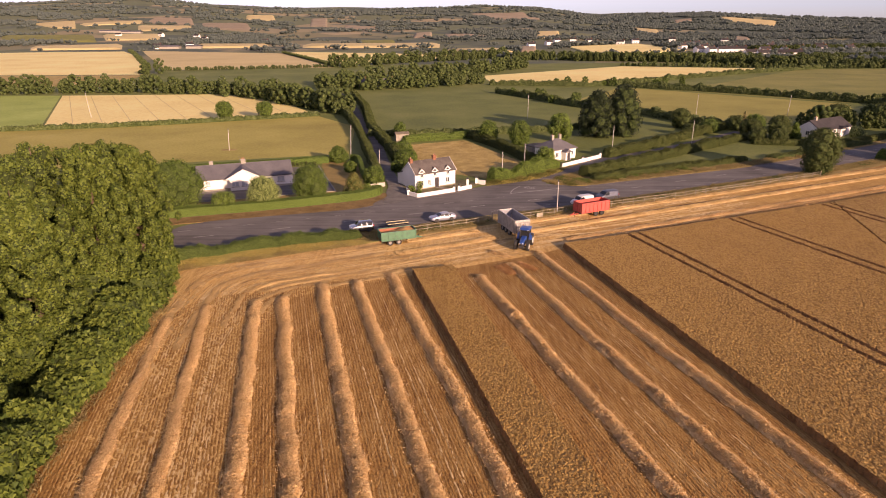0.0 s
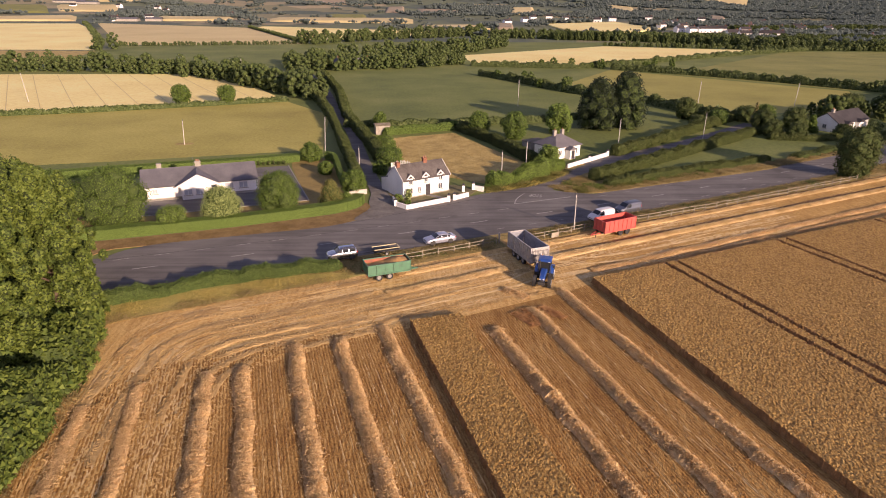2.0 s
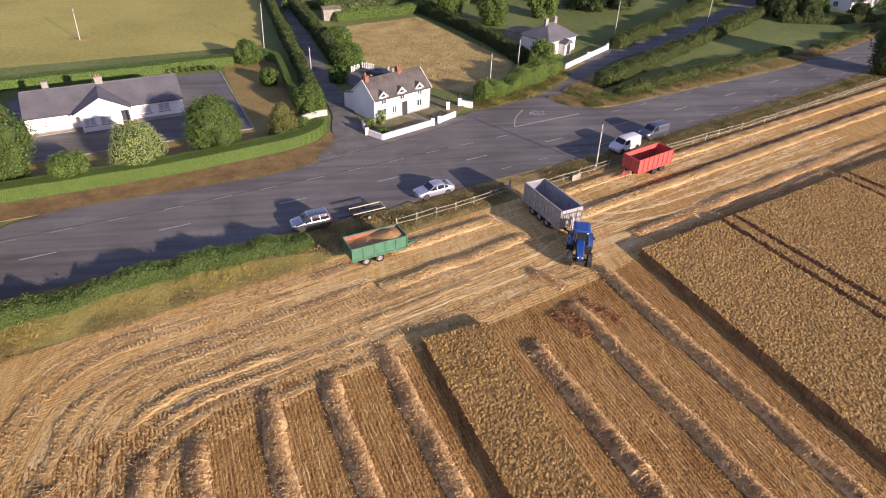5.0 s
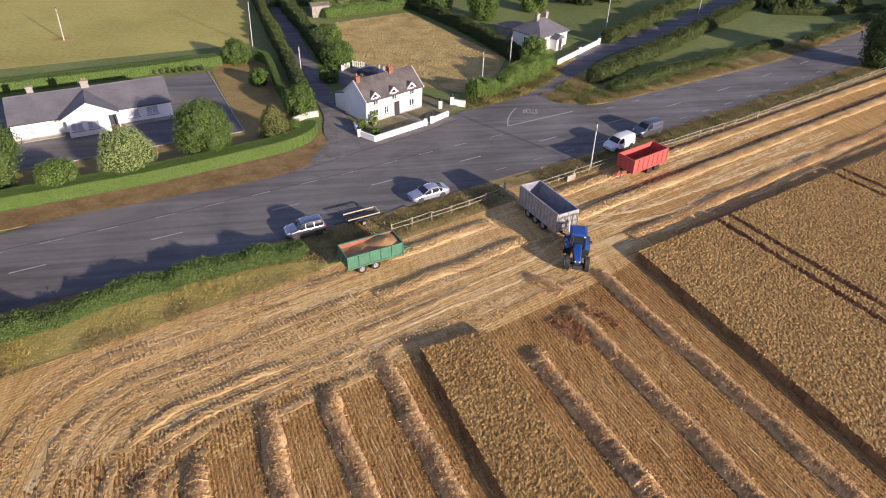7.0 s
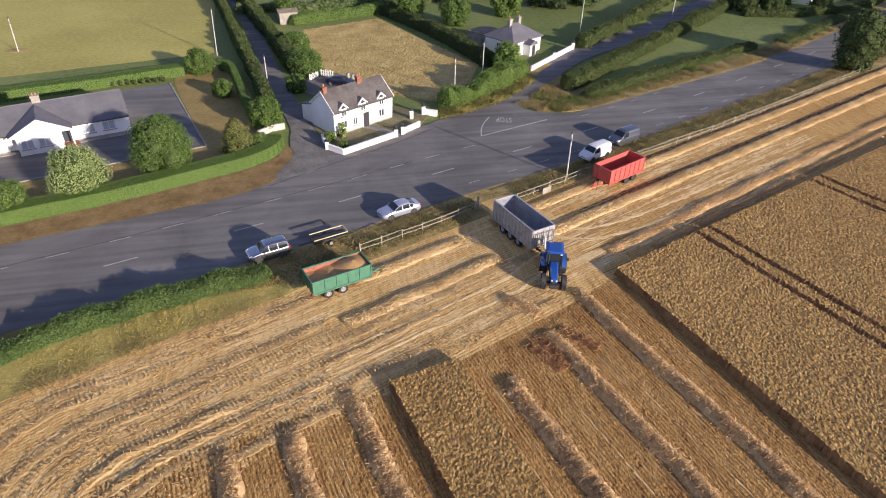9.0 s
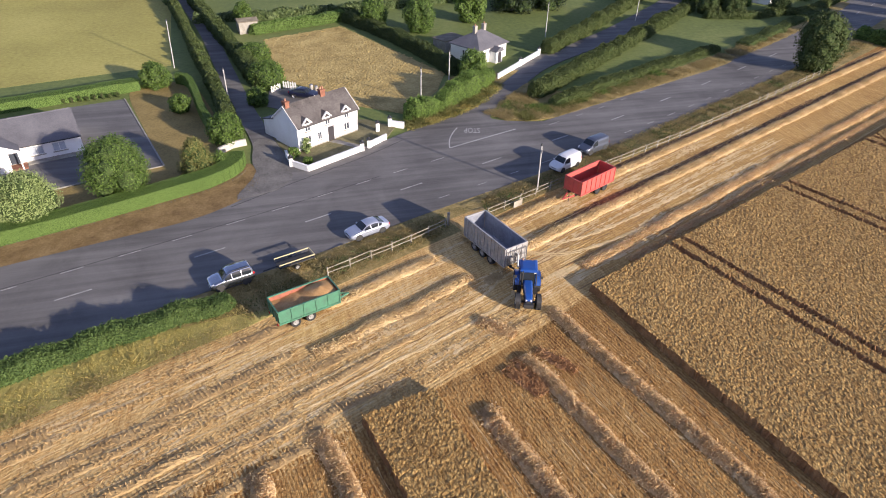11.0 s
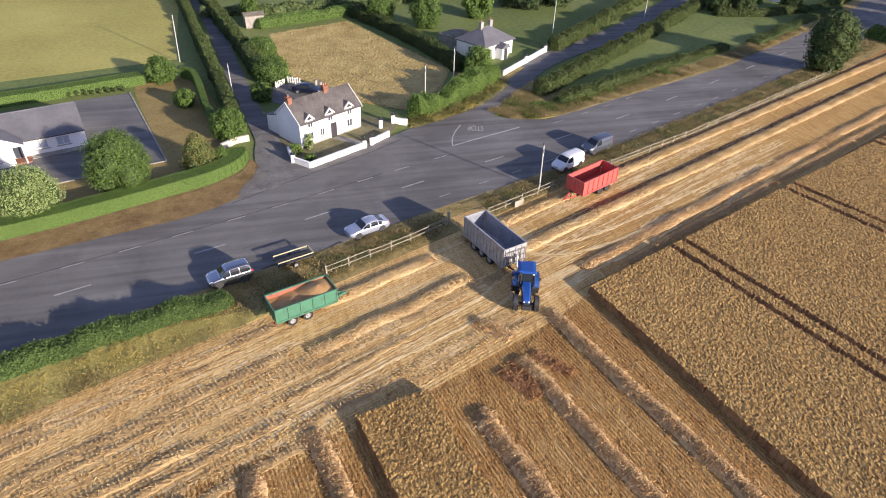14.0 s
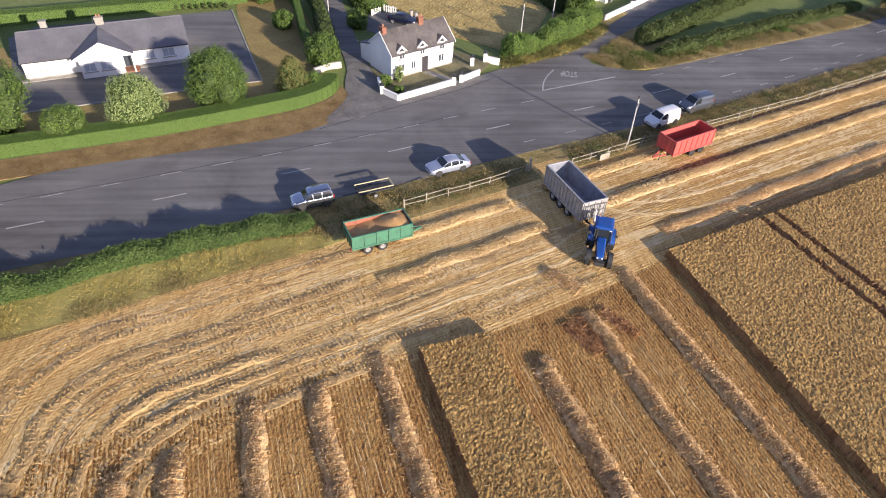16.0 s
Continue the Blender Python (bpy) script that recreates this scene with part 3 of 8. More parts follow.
def hedge(name, pts, width, height, leaf, material, label, density=40.0, rough=0.25, seed=1, core=True, category="hedge", fill=0.45, inside_mat=None):
    """A hedge along a line: a core coloured dark for inner shade, wrapped in leaf clumps, uneven by rough."""
    rng = np.random.default_rng(seed)
    p = smoothed(pts, 0.8, 2)
    n = sideways(p)
    k = len(p)
    bumps = np.array([noise.noise((q[0] * 0.33 + seed, q[1] * 0.33, seed * 1.7)) + 0.6 * noise.noise((q[0] * 1.1, q[1] * 1.1, seed * 3.1)) for q in p])
    hh = height * (1 + rough * 1.5 * bumps)
    ww = width * (1 + rough * np.roll(bumps, 3))
    g = rise(p[:, 0], p[:, 1])
    length = np.hypot(*np.diff(p, axis=0).T).sum()
    m = int(length * (width + 2 * height) * density)
    s = rng.uniform(0, k - 1.001, m)
    i = s.astype(int)
    fr = (s - i)[:, None]
    at = p[i] * (1 - fr) + p[i + 1] * fr
    side = n[i]
    h, w = hh[i] * (1 - fr[:, 0]) + hh[i + 1] * fr[:, 0], ww[i] * (1 - fr[:, 0]) + ww[i + 1] * fr[:, 0]
    u = rng.uniform(0, 1, m)
    per = (2 * height + width)
    lf, rt = u < height / per, u > (height + width) / per
    top = ~lf & ~rt
    z = np.where(top, h, rng.uniform(0.02, 1, m) * h) + rng.normal(0, rough * 0.28 + 0.02, m)
    lat = np.where(lf, 0.5 * w, np.where(rt, -0.5 * w, rng.uniform(-0.5, 0.5, m) * w))
    shoulder = 1 - 0.30 * np.clip((z / h - 0.6) / 0.4, 0, 1) ** 2 * (1 if rough > 0.1 else 0.2)
    lat = lat * shoulder + rng.normal(0, rough * 0.25 + 0.015, m)
    out = np.c_[side * np.sign(lat)[:, None] * (~top)[:, None], np.where(top, 1.0, 0.25)]
    c = np.c_[at + side * lat[:, None], np.maximum(z, 0.02) + g[i]]
    for e, nb in ((0, 1), (k - 1, k - 2)):      # the two ends
        q = int(ww[e] * hh[e] * density * 1.3)
        lat = rng.uniform(-0.5, 0.5, q) * ww[e]
        zz = rng.uniform(0.02, 1, q) * hh[e] * (1 - 0.9 * (lat / ww[e]) ** 2)
        dr = (p[e] - p[nb]) / np.hypot(*(p[e] - p[nb]))
        bulge = 0.35 * ww[e] * (1 - (zz / hh[e]) ** 2) * (1 - (2 * lat / ww[e]) ** 2) + rng.normal(0, 0.06, q)
        c = np.concatenate([c, np.c_[p[e] + n[e] * lat[:, None] + dr * bulge[:, None], zz + g[e]]])
        out = np.concatenate([out, np.tile([dr[0], dr[1], 0.4], (q, 1))])
    v, f = leaf_tris(rng, c, out, leaf, 0.7 if rough > 0.06 else 0.3)
    root = tagged(link_mesh(name, v, f, material), label, category, kind="")
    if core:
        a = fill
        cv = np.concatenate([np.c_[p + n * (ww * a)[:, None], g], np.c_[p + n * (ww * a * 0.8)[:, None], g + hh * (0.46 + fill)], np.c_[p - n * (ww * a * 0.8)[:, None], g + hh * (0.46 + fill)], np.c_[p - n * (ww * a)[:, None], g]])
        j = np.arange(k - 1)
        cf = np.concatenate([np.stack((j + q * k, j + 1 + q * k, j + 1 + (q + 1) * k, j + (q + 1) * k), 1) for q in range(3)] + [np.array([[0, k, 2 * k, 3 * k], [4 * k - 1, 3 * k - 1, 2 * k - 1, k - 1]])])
        link_mesh("core", cv, cf, inside_mat or LEAF_GAP_SHADE, root)
    return root



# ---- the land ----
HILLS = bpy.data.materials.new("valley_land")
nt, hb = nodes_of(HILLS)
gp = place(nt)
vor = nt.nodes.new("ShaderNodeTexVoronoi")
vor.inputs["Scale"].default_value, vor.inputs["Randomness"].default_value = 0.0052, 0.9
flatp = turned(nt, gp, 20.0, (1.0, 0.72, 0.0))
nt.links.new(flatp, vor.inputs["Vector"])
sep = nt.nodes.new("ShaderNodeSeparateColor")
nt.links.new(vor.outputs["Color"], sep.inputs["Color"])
# far field and wood tones carry distance haze in their greyed, bluish colour
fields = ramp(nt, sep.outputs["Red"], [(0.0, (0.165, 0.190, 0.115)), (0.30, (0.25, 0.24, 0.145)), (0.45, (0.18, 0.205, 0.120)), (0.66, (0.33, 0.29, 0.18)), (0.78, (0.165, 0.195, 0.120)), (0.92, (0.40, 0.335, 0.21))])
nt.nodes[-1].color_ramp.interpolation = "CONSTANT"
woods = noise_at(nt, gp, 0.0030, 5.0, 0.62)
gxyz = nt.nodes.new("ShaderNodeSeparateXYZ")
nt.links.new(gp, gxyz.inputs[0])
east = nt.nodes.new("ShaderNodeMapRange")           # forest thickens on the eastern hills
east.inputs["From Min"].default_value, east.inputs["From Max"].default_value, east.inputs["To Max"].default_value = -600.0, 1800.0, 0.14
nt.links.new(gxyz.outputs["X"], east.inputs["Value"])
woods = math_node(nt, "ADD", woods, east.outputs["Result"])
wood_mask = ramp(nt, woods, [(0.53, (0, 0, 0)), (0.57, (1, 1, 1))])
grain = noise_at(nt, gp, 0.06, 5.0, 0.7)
hazed_trees_col = ramp(nt, grain, [(0.35, (0.090, 0.120, 0.098)), (0.65, (0.135, 0.165, 0.128))])
nt.links.new(mix(nt, wood_mask, fields, hazed_trees_col), hb.inputs["Base Color"])
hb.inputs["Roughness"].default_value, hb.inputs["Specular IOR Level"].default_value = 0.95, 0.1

rad = np.r_[0.0, np.geomspace(6.0, 4700.0, 150)]
ang = np.linspace(0, 2 * math.pi, 241)[:-1]
rr, aa = np.meshgrid(rad, ang, indexing="ij")
gx, gy = rr * np.sin(aa), 60 + rr * np.cos(aa)
gz = rise(gx, gy)
i, j = np.meshgrid(np.arange(len(rad) - 1), np.arange(240), indexing="ij")
quads = np.stack([i * 240 + j, (i + 1) * 240 + j, (i + 1) * 240 + (j + 1) % 240, i * 240 + (j + 1) % 240], -1).reshape(-1, 4)[:, ::-1]
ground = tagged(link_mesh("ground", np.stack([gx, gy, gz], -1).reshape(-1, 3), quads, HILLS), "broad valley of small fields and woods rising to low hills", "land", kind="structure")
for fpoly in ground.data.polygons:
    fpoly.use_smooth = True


def field(name, pts, material, label, z=0.02, step=60.0):
    return flat_patch(name, pts, z, material, label, "field", 0.3)


flat_patch("valley_grass", [(-360, 40), (-360, 330), (-60, 530), (450, 560), (450, 230), (160, 185), (-46, 80)], 0.008, GRASS, "rough grass along hedges and field edges", "field", 0.3)
# fields beyond the road, level on the valley floor
field("pasture_field", [(-150, 70), (-110, 140), (-67, 149), (-24.4, 160), (-28.6, 205), (-46.3, 231), (-132.7, 204.5), (-300, 178), (-330, 60)], GRASS_DRY, "mown dry pasture, olive and straw coloured")
field("barley_field", [(-132.5, 206.5), (-46.8, 233), (-70.4, 277), (-107, 308), (-182.5, 304)], PALE_CORN, "pale ripe barley field with tramlines")
field("grass_field", [(-133.2, 206), (-183.3, 304), (-330, 310), (-330, 183)], GRASS_LIGHT, "green grass field with mowing lines")
field("meadow", [(-22, 190), (43.4, 201), (75, 236), (52.4, 254), (26.1, 308), (-35.7, 298), (-31, 240)], GRASS, "green meadow behind a hedge")
field("grazing_field", [(54.9, 273), (93.2, 334), (165.8, 260), (150, 225), (99.9, 206), (75.5, 236)], GRASS_OLIVE, "yellowish grazed field")
field("far_grass_field", [(97, 338), (170, 262), (201.7, 270), (420, 330), (420, 460), (254, 458), (143, 345)], GRASS_MID, "far green grass field")
field("far_barley_field", [(24, 412), (28, 362), (85.2, 352), (196.4, 428), (254, 462), (137.4, 500)], PALE_CORN, "long strip of pale ripe corn")
field("upper_barley_field", [(-300, 433), (-203, 436), (-229, 502), (-311, 665), (-404, 822), (-575, 800)], PALE_CORN, "pale ripe corn field")
field("brown_corn_field", [(-207, 478), (-85.4, 501), (-185.8, 748), (-390, 840)], BROWN_CORN, "browner corn field with a dividing line")
field("long_corn_field", [(-80, 536), (14.7, 640), (14.7, 700), (-178, 790), (-180, 752)], PALE_CORN, "pale corn strip along a wood")
field("olive_strip_field", [(-420, 340), (-182, 348), (-201, 430), (-310, 427), (-420, 425)], YARD_CORN, "dry olive grass strip")
field("strip_meadow", [(-195, 440), (-60, 452), (-83, 497), (-203, 470)], GRASS, "narrow green meadow strip")
field("paddock", [(-9.0, 172), (6.5, 178.5), (20.1, 147), (17, 139.5), (10.5, 131), (2, 137), (-6.5, 150)], YARD_CORN, "small paddock of dry uneven stubble")
field("house_field", [(33, 156), (60, 172), (85, 200), (72, 234), (45, 200), (24, 190), (20, 168)], GRASS, "rough grass behind a small house")
field("triangle_field", [(34, 136), (60, 148), (92, 172), (103, 165), (72, 147), (42, 133)], GRASS, "triangular grass plot between hedges", z=0.15)

for k in range(11):
    a = np.array((-132.0 + 8.8 * k, 205.0 + 2.5 * k))
    run = [a + np.array((-54.0, 93.0)) * t for t in np.linspace(0, 1.15, 60)]
    run = [tuple(q) for q in run if inside(np.array([q[0]]), np.array([q[1]]), [(-131.7, 205.5), (-46.8, 232), (-70.4, 277), (-107, 307), (-180, 303)])[0]]
    if len(run) > 8:
        ribbon("tramline", [run[0], run[len(run) // 2], run[-1]], 0.13, 0.13, 0.07, BROWN_CORN, "tramline through pale barley", "tramline", 0.02, 20.0)

for a, b in (((190, 401), (262, 357)), ((232, 424), (330, 372)), ((268, 425), (380, 372)), ((300, 441), (420, 386))):
    ribbon("tramline", [a, b], 0.3, 0.3, 0.07, LAWN_DULL, "dark tramline through a grass field", "tramline", 0.02, 20.0)

# ---- roads ----
ROAD = [(-130, 58), (-75, 80), (-39.5, 92.6), (-26.6, 97), (-5.8, 104.7), (4.1, 109), (19.5, 114.9), (37.2, 122.2), (49.5, 128.1), (62.1, 134.2), (97.8, 152.5), (150, 184), (240, 240), (330, 300)]
road = ribbon("road", ROAD, 5.4, 5.9, 0.10, ASPHALT, "grey asphalt main road with hard shoulders", "road", 0.1)
flat_patch("road_apron", [(-46, 92), (-43, 100.4), (-26, 105.3), (-17.2, 107.7), (-12.1, 111), (-9.9, 115.1), (-11.4, 125.5), (-9.6, 128.5), (-7.3, 127), (-6.9, 118.3), (-4.8, 116), (5.9, 123), (9.3, 125.2), (13.1, 126.9), (20.1, 130.6), (25.2, 136.2), (26.8, 134.6), (22.5, 129.2), (21.5, 126.6), (28.7, 124.3), (36, 126), (36, 119), (4, 106)], 0.104, ASPHALT, "wide asphalt junction with worn patches", "road", 0.1, rounds=2)
ribbon("side_road", [(23, 132.5), (31.5, 143), (38, 149.5), (56, 160.5), (75.5, 176.5), (92, 191)], 2.5, 2.4, 0.108, ASPHALT, "narrow asphalt side road", "road", 0.1)
ribbon("lane", [(-9.4, 122), (-10.1, 127.8), (-12.2, 136.8), (-14.4, 149.4), (-16.6, 162.2), (-19.2, 177.7), (-22.2, 190.8), (-27, 211), (-30, 225), (-36, 255), (-48, 300), (-62, 350)], 1.4, 1.4, 0.112, ASPHALT, "narrow tarmac lane between hedges", "lane", 0.1)

# ---- the harvested field ----
FA = np.array([-35.0, 79.5]); FD = np.array([118.7, 54.1]); FD = FD / np.hypot(*FD)
FN = np.array([FD[1], -FD[0]])              # into the field from its road side
flat_patch("stubble_field", [(-46, 74.5), tuple(FA), (83.7, 133.6), (160, 172), (160, -60), (-22, -60), (-29, 20), (-33, 50), (-36, 66)], 0.04, STUBBLE, "harvested stubble field with straw rows", "field", 0.3)


def headland_line(d, x1=90.0, y0=-20.0):
    """A line that keeps d metres inside the road edge and the tree edge, rounding the corner."""
    a = FA + FN * d
    p1 = a + FD * ((x1 - a[0]) / FD[0])
    c = a + FD * 2.0
    b0 = np.array([-33.5 + 0.95 * d, 62.0])
    pts = [tuple(p1), tuple(a + FD * (12 + 0.6 * d)), tuple(a + FD * (1.5 + 0.45 * d)), (b0[0] - 0.5, b0[1] + 9 - 0.75 * d), (b0[0], b0[1] - 0.9 * d), (b0[0] + 0.2 * (b0[1] - y0), y0)]
    return smoothed(pts, 0.5, 4)


flat_patch("headland_corner", [(-46, 74.2), (-35, 79.3), (-16, 87.6), (-24, 80), (-30, 72), (-32.5, 62), (-35.8, 66)], 0.046, HEADLAND, "pale trampled corner of a stubble field", "field", 0.1)
hl_out, hl_in = headland_line(0.15, 150.0), headland_line(15.7, 150.0)
hp = [tuple(q) for q in hl_out[::12]] + [tuple(q) for q in hl_in[::-12]]
flat_patch("headland", hp, 0.05, HEADLAND, "pale trampled headland of cut stubble", "field", 0.2)


def relief(name, poly, heading, across, lengthwise, row, rough, z0, material, label, seed, smooth=False):
    """Cut stems standing in drilled rows: a fine uneven sheet over a plot, with a heading in degrees from +x."""
    rng = np.random.default_rng(seed)
    e = np.array([math.cos(radians(heading)), math.sin(radians(heading))])
    q = np.array([-e[1], e[0]])
    pts = np.array(poly)
    a, b = pts @ e, pts @ q
    s, w = np.arange(a.min(), a.max(), lengthwise), np.arange(b.min(), b.max(), across)
    ss, ww = np.meshgrid(s, w, indexing="ij")
    ss = ss + rng.normal(0, lengthwise * 0.42, ss.shape)
    ww = ww + rng.normal(0, across * 0.22, ww.shape)
    x, y = ss * e[0] + ww * q[0], ss * e[1] + ww * q[1]
    z = z0 + np.where(np.arange(len(w))[None] % 2 == 0, row, 0.0) * rng.uniform(0.2, 1.2, ss.shape) + np.abs(rng.normal(0, rough, ss.shape))
    n1 = len(w)
    i, j = np.meshgrid(np.arange(len(s) - 1), np.arange(n1 - 1), indexing="ij")
    i, j = i.ravel(), j.ravel()
    keep = inside(x[i, j], y[i, j], poly)
    i, j = i[keep], j[keep]
    f = np.stack([i * n1 + j, (i + 1) * n1 + j, (i + 1) * n1 + j + 1, i * n1 + j + 1], 1)
    used, inv = np.unique(f, return_inverse=True)
    v = np.stack([x, y, z], -1).reshape(-1, 3)[used]
    return tagged(link_mesh(name, v, inv.reshape(f.shape), material, None, smooth), label, "stubble", kind="stuff")


relief("stubble_stems", [(-28.5, 31), (-33.6, 60), (-29.5, 69), (-20, 73.2), (7.6, 80.0), (18.4, 87.2), (33, 31)], 104.8, 0.14, 0.24, 0.036, 0.019, 0.040, STUBBLE, "short cut wheat stems standing in rows", 61)
outer, inner = headland_line(0.3, 120.0)[::8], headland_line(15.6, 120.0)[::8]
curve_plot = [tuple(q) for q in outer if q[0] < 14 and q[1] > 34] + [tuple(q) for q in inner[::-1] if q[0] < 19 and q[1] > 34]
row_plot = [tuple(q) for q in outer if 13.4 < q[0] < 108] + [tuple(q) for q in inner[::-1] if 18.4 < q[0] < 108]
relief("headland_stems", curve_plot, 24.5, 0.15, 0.26, 0.008, 0.012, 0.050, HEADLAND, "trampled cut stems on a headland", 62)
relief("headland_rows", row_plot, 24.5, 0.15, 0.34, 0.010, 0.014, 0.045, HEAD_ROWS, "rows of cut stems along a headland", 64)
relief("paddock_stems", [(-9.0, 172), (6.5, 178.5), (20.1, 147), (17, 139.5), (10.5, 131), (2, 137), (-6.5, 150)], 60, 0.3, 0.34, 0.02, 0.035, 0.05, YARD_CORN, "clumpy dry stubble in a paddock", 63)


def swath(line, width, height, seed, straws=90.0, name="straw_row", label="row of cut straw on stubble", ragged=0.3, lumpy=0.45, fade=0.0, material=None, step=0.19, nc=10):
    """A row of straw: a lumpy, broken heap along a line with loose straws over and beside it."""
    rng = np.random.default_rng(seed)
    p = resample(line, step)
    n = sideways(p)
    k = len(p)
    wob = np.array([noise.noise((q[0] * 0.35, q[1] * 0.35, seed * 5.3)) + 0.35 * noise.noise((q[0] * 1.4, q[1] * 1.4, seed * 1.9)) for q in p])
    p = p + n * (wob * ragged)[:, None]
    amp = np.clip(1 + lumpy * np.array([0.8 * noise.noise((q[0] * 0.6, q[1] * 0.6, seed * 2.3)) + 0.5 * noise.noise((q[0] * 2.4, q[1] * 2.4, seed)) + 0.35 * noise.noise((q[0] * 5.0, q[1] * 5.0, seed)) for q in p]), 0.12, 2)
    if fade:
        amp *= np.clip(np.array([noise.noise((q[0] * 0.16, q[1] * 0.16, seed * 7.1)) for q in p]) * 3.0 + fade, 0.05, 1.1)
    s_ = np.arange(k) * step
    amp *= np.clip(np.minimum(s_, s_[-1] - s_) / 1.4, 0.05, 1) ** 0.7
    ts = np.linspace(-1, 1, nc)
    prof = (1 - np.abs(ts) ** 2.2) ** 0.9
    x = p[:, None, :] + n[:, None, :] * (ts[None, :, None] * width * 0.5 * (0.75 + 0.4 * amp[:, None, None]))
    x = x + rng.normal(0, 0.035, x.shape)
    z = prof[None] * height * amp[:, None] * np.clip(1 + rng.normal(0, 0.18, (k, nc)), 0.15, 2.2) + (0.11 * np.minimum(1, amp * 2.0) - 0.05)[:, None]
    z[:, 0] = z[:, -1] = 0.0
    v = np.concatenate([x, z[..., None]], -1).reshape(-1, 3)
    i, j = np.meshgrid(np.arange(k - 1), np.arange(nc - 1), indexing="ij")
    f = np.stack([i * nc + j, i * nc + j + 1, (i + 1) * nc + j + 1, (i + 1) * nc + j], -1).reshape(-1, 4)[:, ::-1]
    root = tagged(link_mesh(name, v, f, material or STRAW), label, "straw row", "straw rows", "stuff")
    m = int(3.6 * straws * k * step)
    if m:
        s = rng.integers(0, k, m)
        lat = rng.normal(0, 0.25, m)
        c = np.c_[p[s] + n[s] * (lat * width)[:, None], np.clip(1 - (2 * lat) ** 2, 0, 1) * height * amp[s] + rng.uniform(0.06, 0.22, m)]
        d = rng.normal(0, 1, (m, 3)) * [1, 1, 0.65]
        d /= np.linalg.norm(d, axis=1)[:, None]
        ln = rng.uniform(0.07, 0.24, (m, 1))
        sd = np.cross(d, rng.normal(0, 1, (m, 3)))
        sd /= np.linalg.norm(sd, axis=1)[:, None]
        w = sd * 0.022
        sv = np.stack([c - d * ln, c + d * ln, c + d * ln * 0.2 + w * 2.2], 1).reshape(-1, 3)
        link_mesh("loose_straw", sv, np.arange(3 * m).reshape(-1, 3), material or STRAW_LOOSE, root)
    return root


SWATHS = [((-31.4, 63.7), (-25.4, 35.0)), ((-28.0, 67.0), (-20.5, 35.0)), ((-22.7, 68.6), (-14.8, 35.0)), ((-19.5, 69.6), (-10.6, 35.1)), ((-15.5, 73.4), (-5.5, 35.1)),
          ((-11.2, 74.6), (-0.2, 35.1)), ((-6.9, 77.0), (5.2, 35.1)), ((4.9, 76.4), (16.7, 36.2)), ((9.6, 80.8), (23.4, 35.6)), ((13.9, 85.6), (29.5, 35.6))]
for k, (a, b) in enumerate(SWATHS):
    a, b = np.array(a), np.array(b)
    end = a + (b - a) * 1.55
    lumps = k == 7                          # one row ends in a few tumbled heaps
    swath([tuple(a), tuple(b), tuple(end)], 1.4 if k > 1 else 1.1, (0.17, 0.19)[k] if k < 2 else 0.29, 11 + k, 150.0, ragged=0.24, lumpy=0.6 if lumps else 0.46, fade=1.0 if k < 2 else 0.0)
    if lumps:
        swath([tuple(a), tuple(a + (b - a) * 0.36)], 1.4, 0.38, 31, 150.0, label="tumbled heaps of cut straw on stubble", ragged=0.3, lumpy=0.8, fade=0.3)

for k, (a, b) in enumerate((((7.7, 79.8), (9.4, 76.6)), ((8.7, 80.6), (10.3, 77.0)), ((10.9, 81.2), (13.0, 78.4)))):
    swath([a, b], 1.2, 0.11, 70 + k, 60.0, "chaff_heap", "red brown chaff and trash on stubble", 0.4, 0.9, material=SOIL_RED)
swath([(7.2, 85.7), (8.3, 84.6), (9.6, 83.2)], 1.3, 0.20, 75, 120.0, label="small dropped heap of straw", lumpy=0.35)


def cut(line, x0=-1e9, x1=1e9, y0=-1e9):
    return [tuple(q) for q in line if x0 <= q[0] <= x1 and q[1] >= y0]


HEAD = "curved row of flattened straw on the headland"
swath(cut(headland_line(1.8, 150.0), 9.0, 106), 1.25, 0.16, 40, 120.0, ragged=0.12, lumpy=0.22, material=STRAW_PALE)
swath(cut(headland_line(6.4, 150.0), 11.0, 101.5), 1.4, 0.18, 41, 120.0, ragged=0.14, lumpy=0.22, material=STRAW_PALE)
swath(cut(headland_line(12.2, 150.0), 19.0, 99), 1.3, 0.13, 42, 60.0, label=HEAD, ragged=0.22, fade=0.9)
swath(cut(headland_line(14.2, 150.0), 24.0, 99), 0.9, 0.11, 43, 60.0, label=HEAD, ragged=0.2, fade=0.8)
for k, (d, w, h, x0, x1, y0, fade) in enumerate([(2.3, 1.3, 0.06, -60, -6.0, 44.0, 0.5), (5.9, 1.2, 0.05, -60, -8.0, 56.0, 0.0), (10.2, 0.9, 0.12, -60, 2.0, 61.0, 0.7), (11.7, 0.9, 0.12, -60, -8.0, 62.0, 0.7), (14.4, 1.0, 0.07, -60, 12.0, 64.0, 0.1), (8.3, 1.3, 0.05, -60, 12.0, 56.0, 0.2), (13.0, 1.0, 0.05, -60, 14.0, 64.0, 0.3), (3.6, 0.8, 0.05, -60, -14.0, 48.0, 0.1), (7.2, 0.7, 0.06, -60, -4.0, 58.0, -0.1)]):
    swath(cut(headland_line(d), x0, x1, y0), w, h, 50 + k, 10.0, label=HEAD, ragged=0.3, lumpy=0.25, fade=fade, material=STRAW_DULL, step=0.3, nc=6)
swath(cut(headland_line(2.4), -6.0, 6.0), 1.3, 0.15, 58, 90.0, ragged=0.2, lumpy=0.3, material=STRAW_PALE)
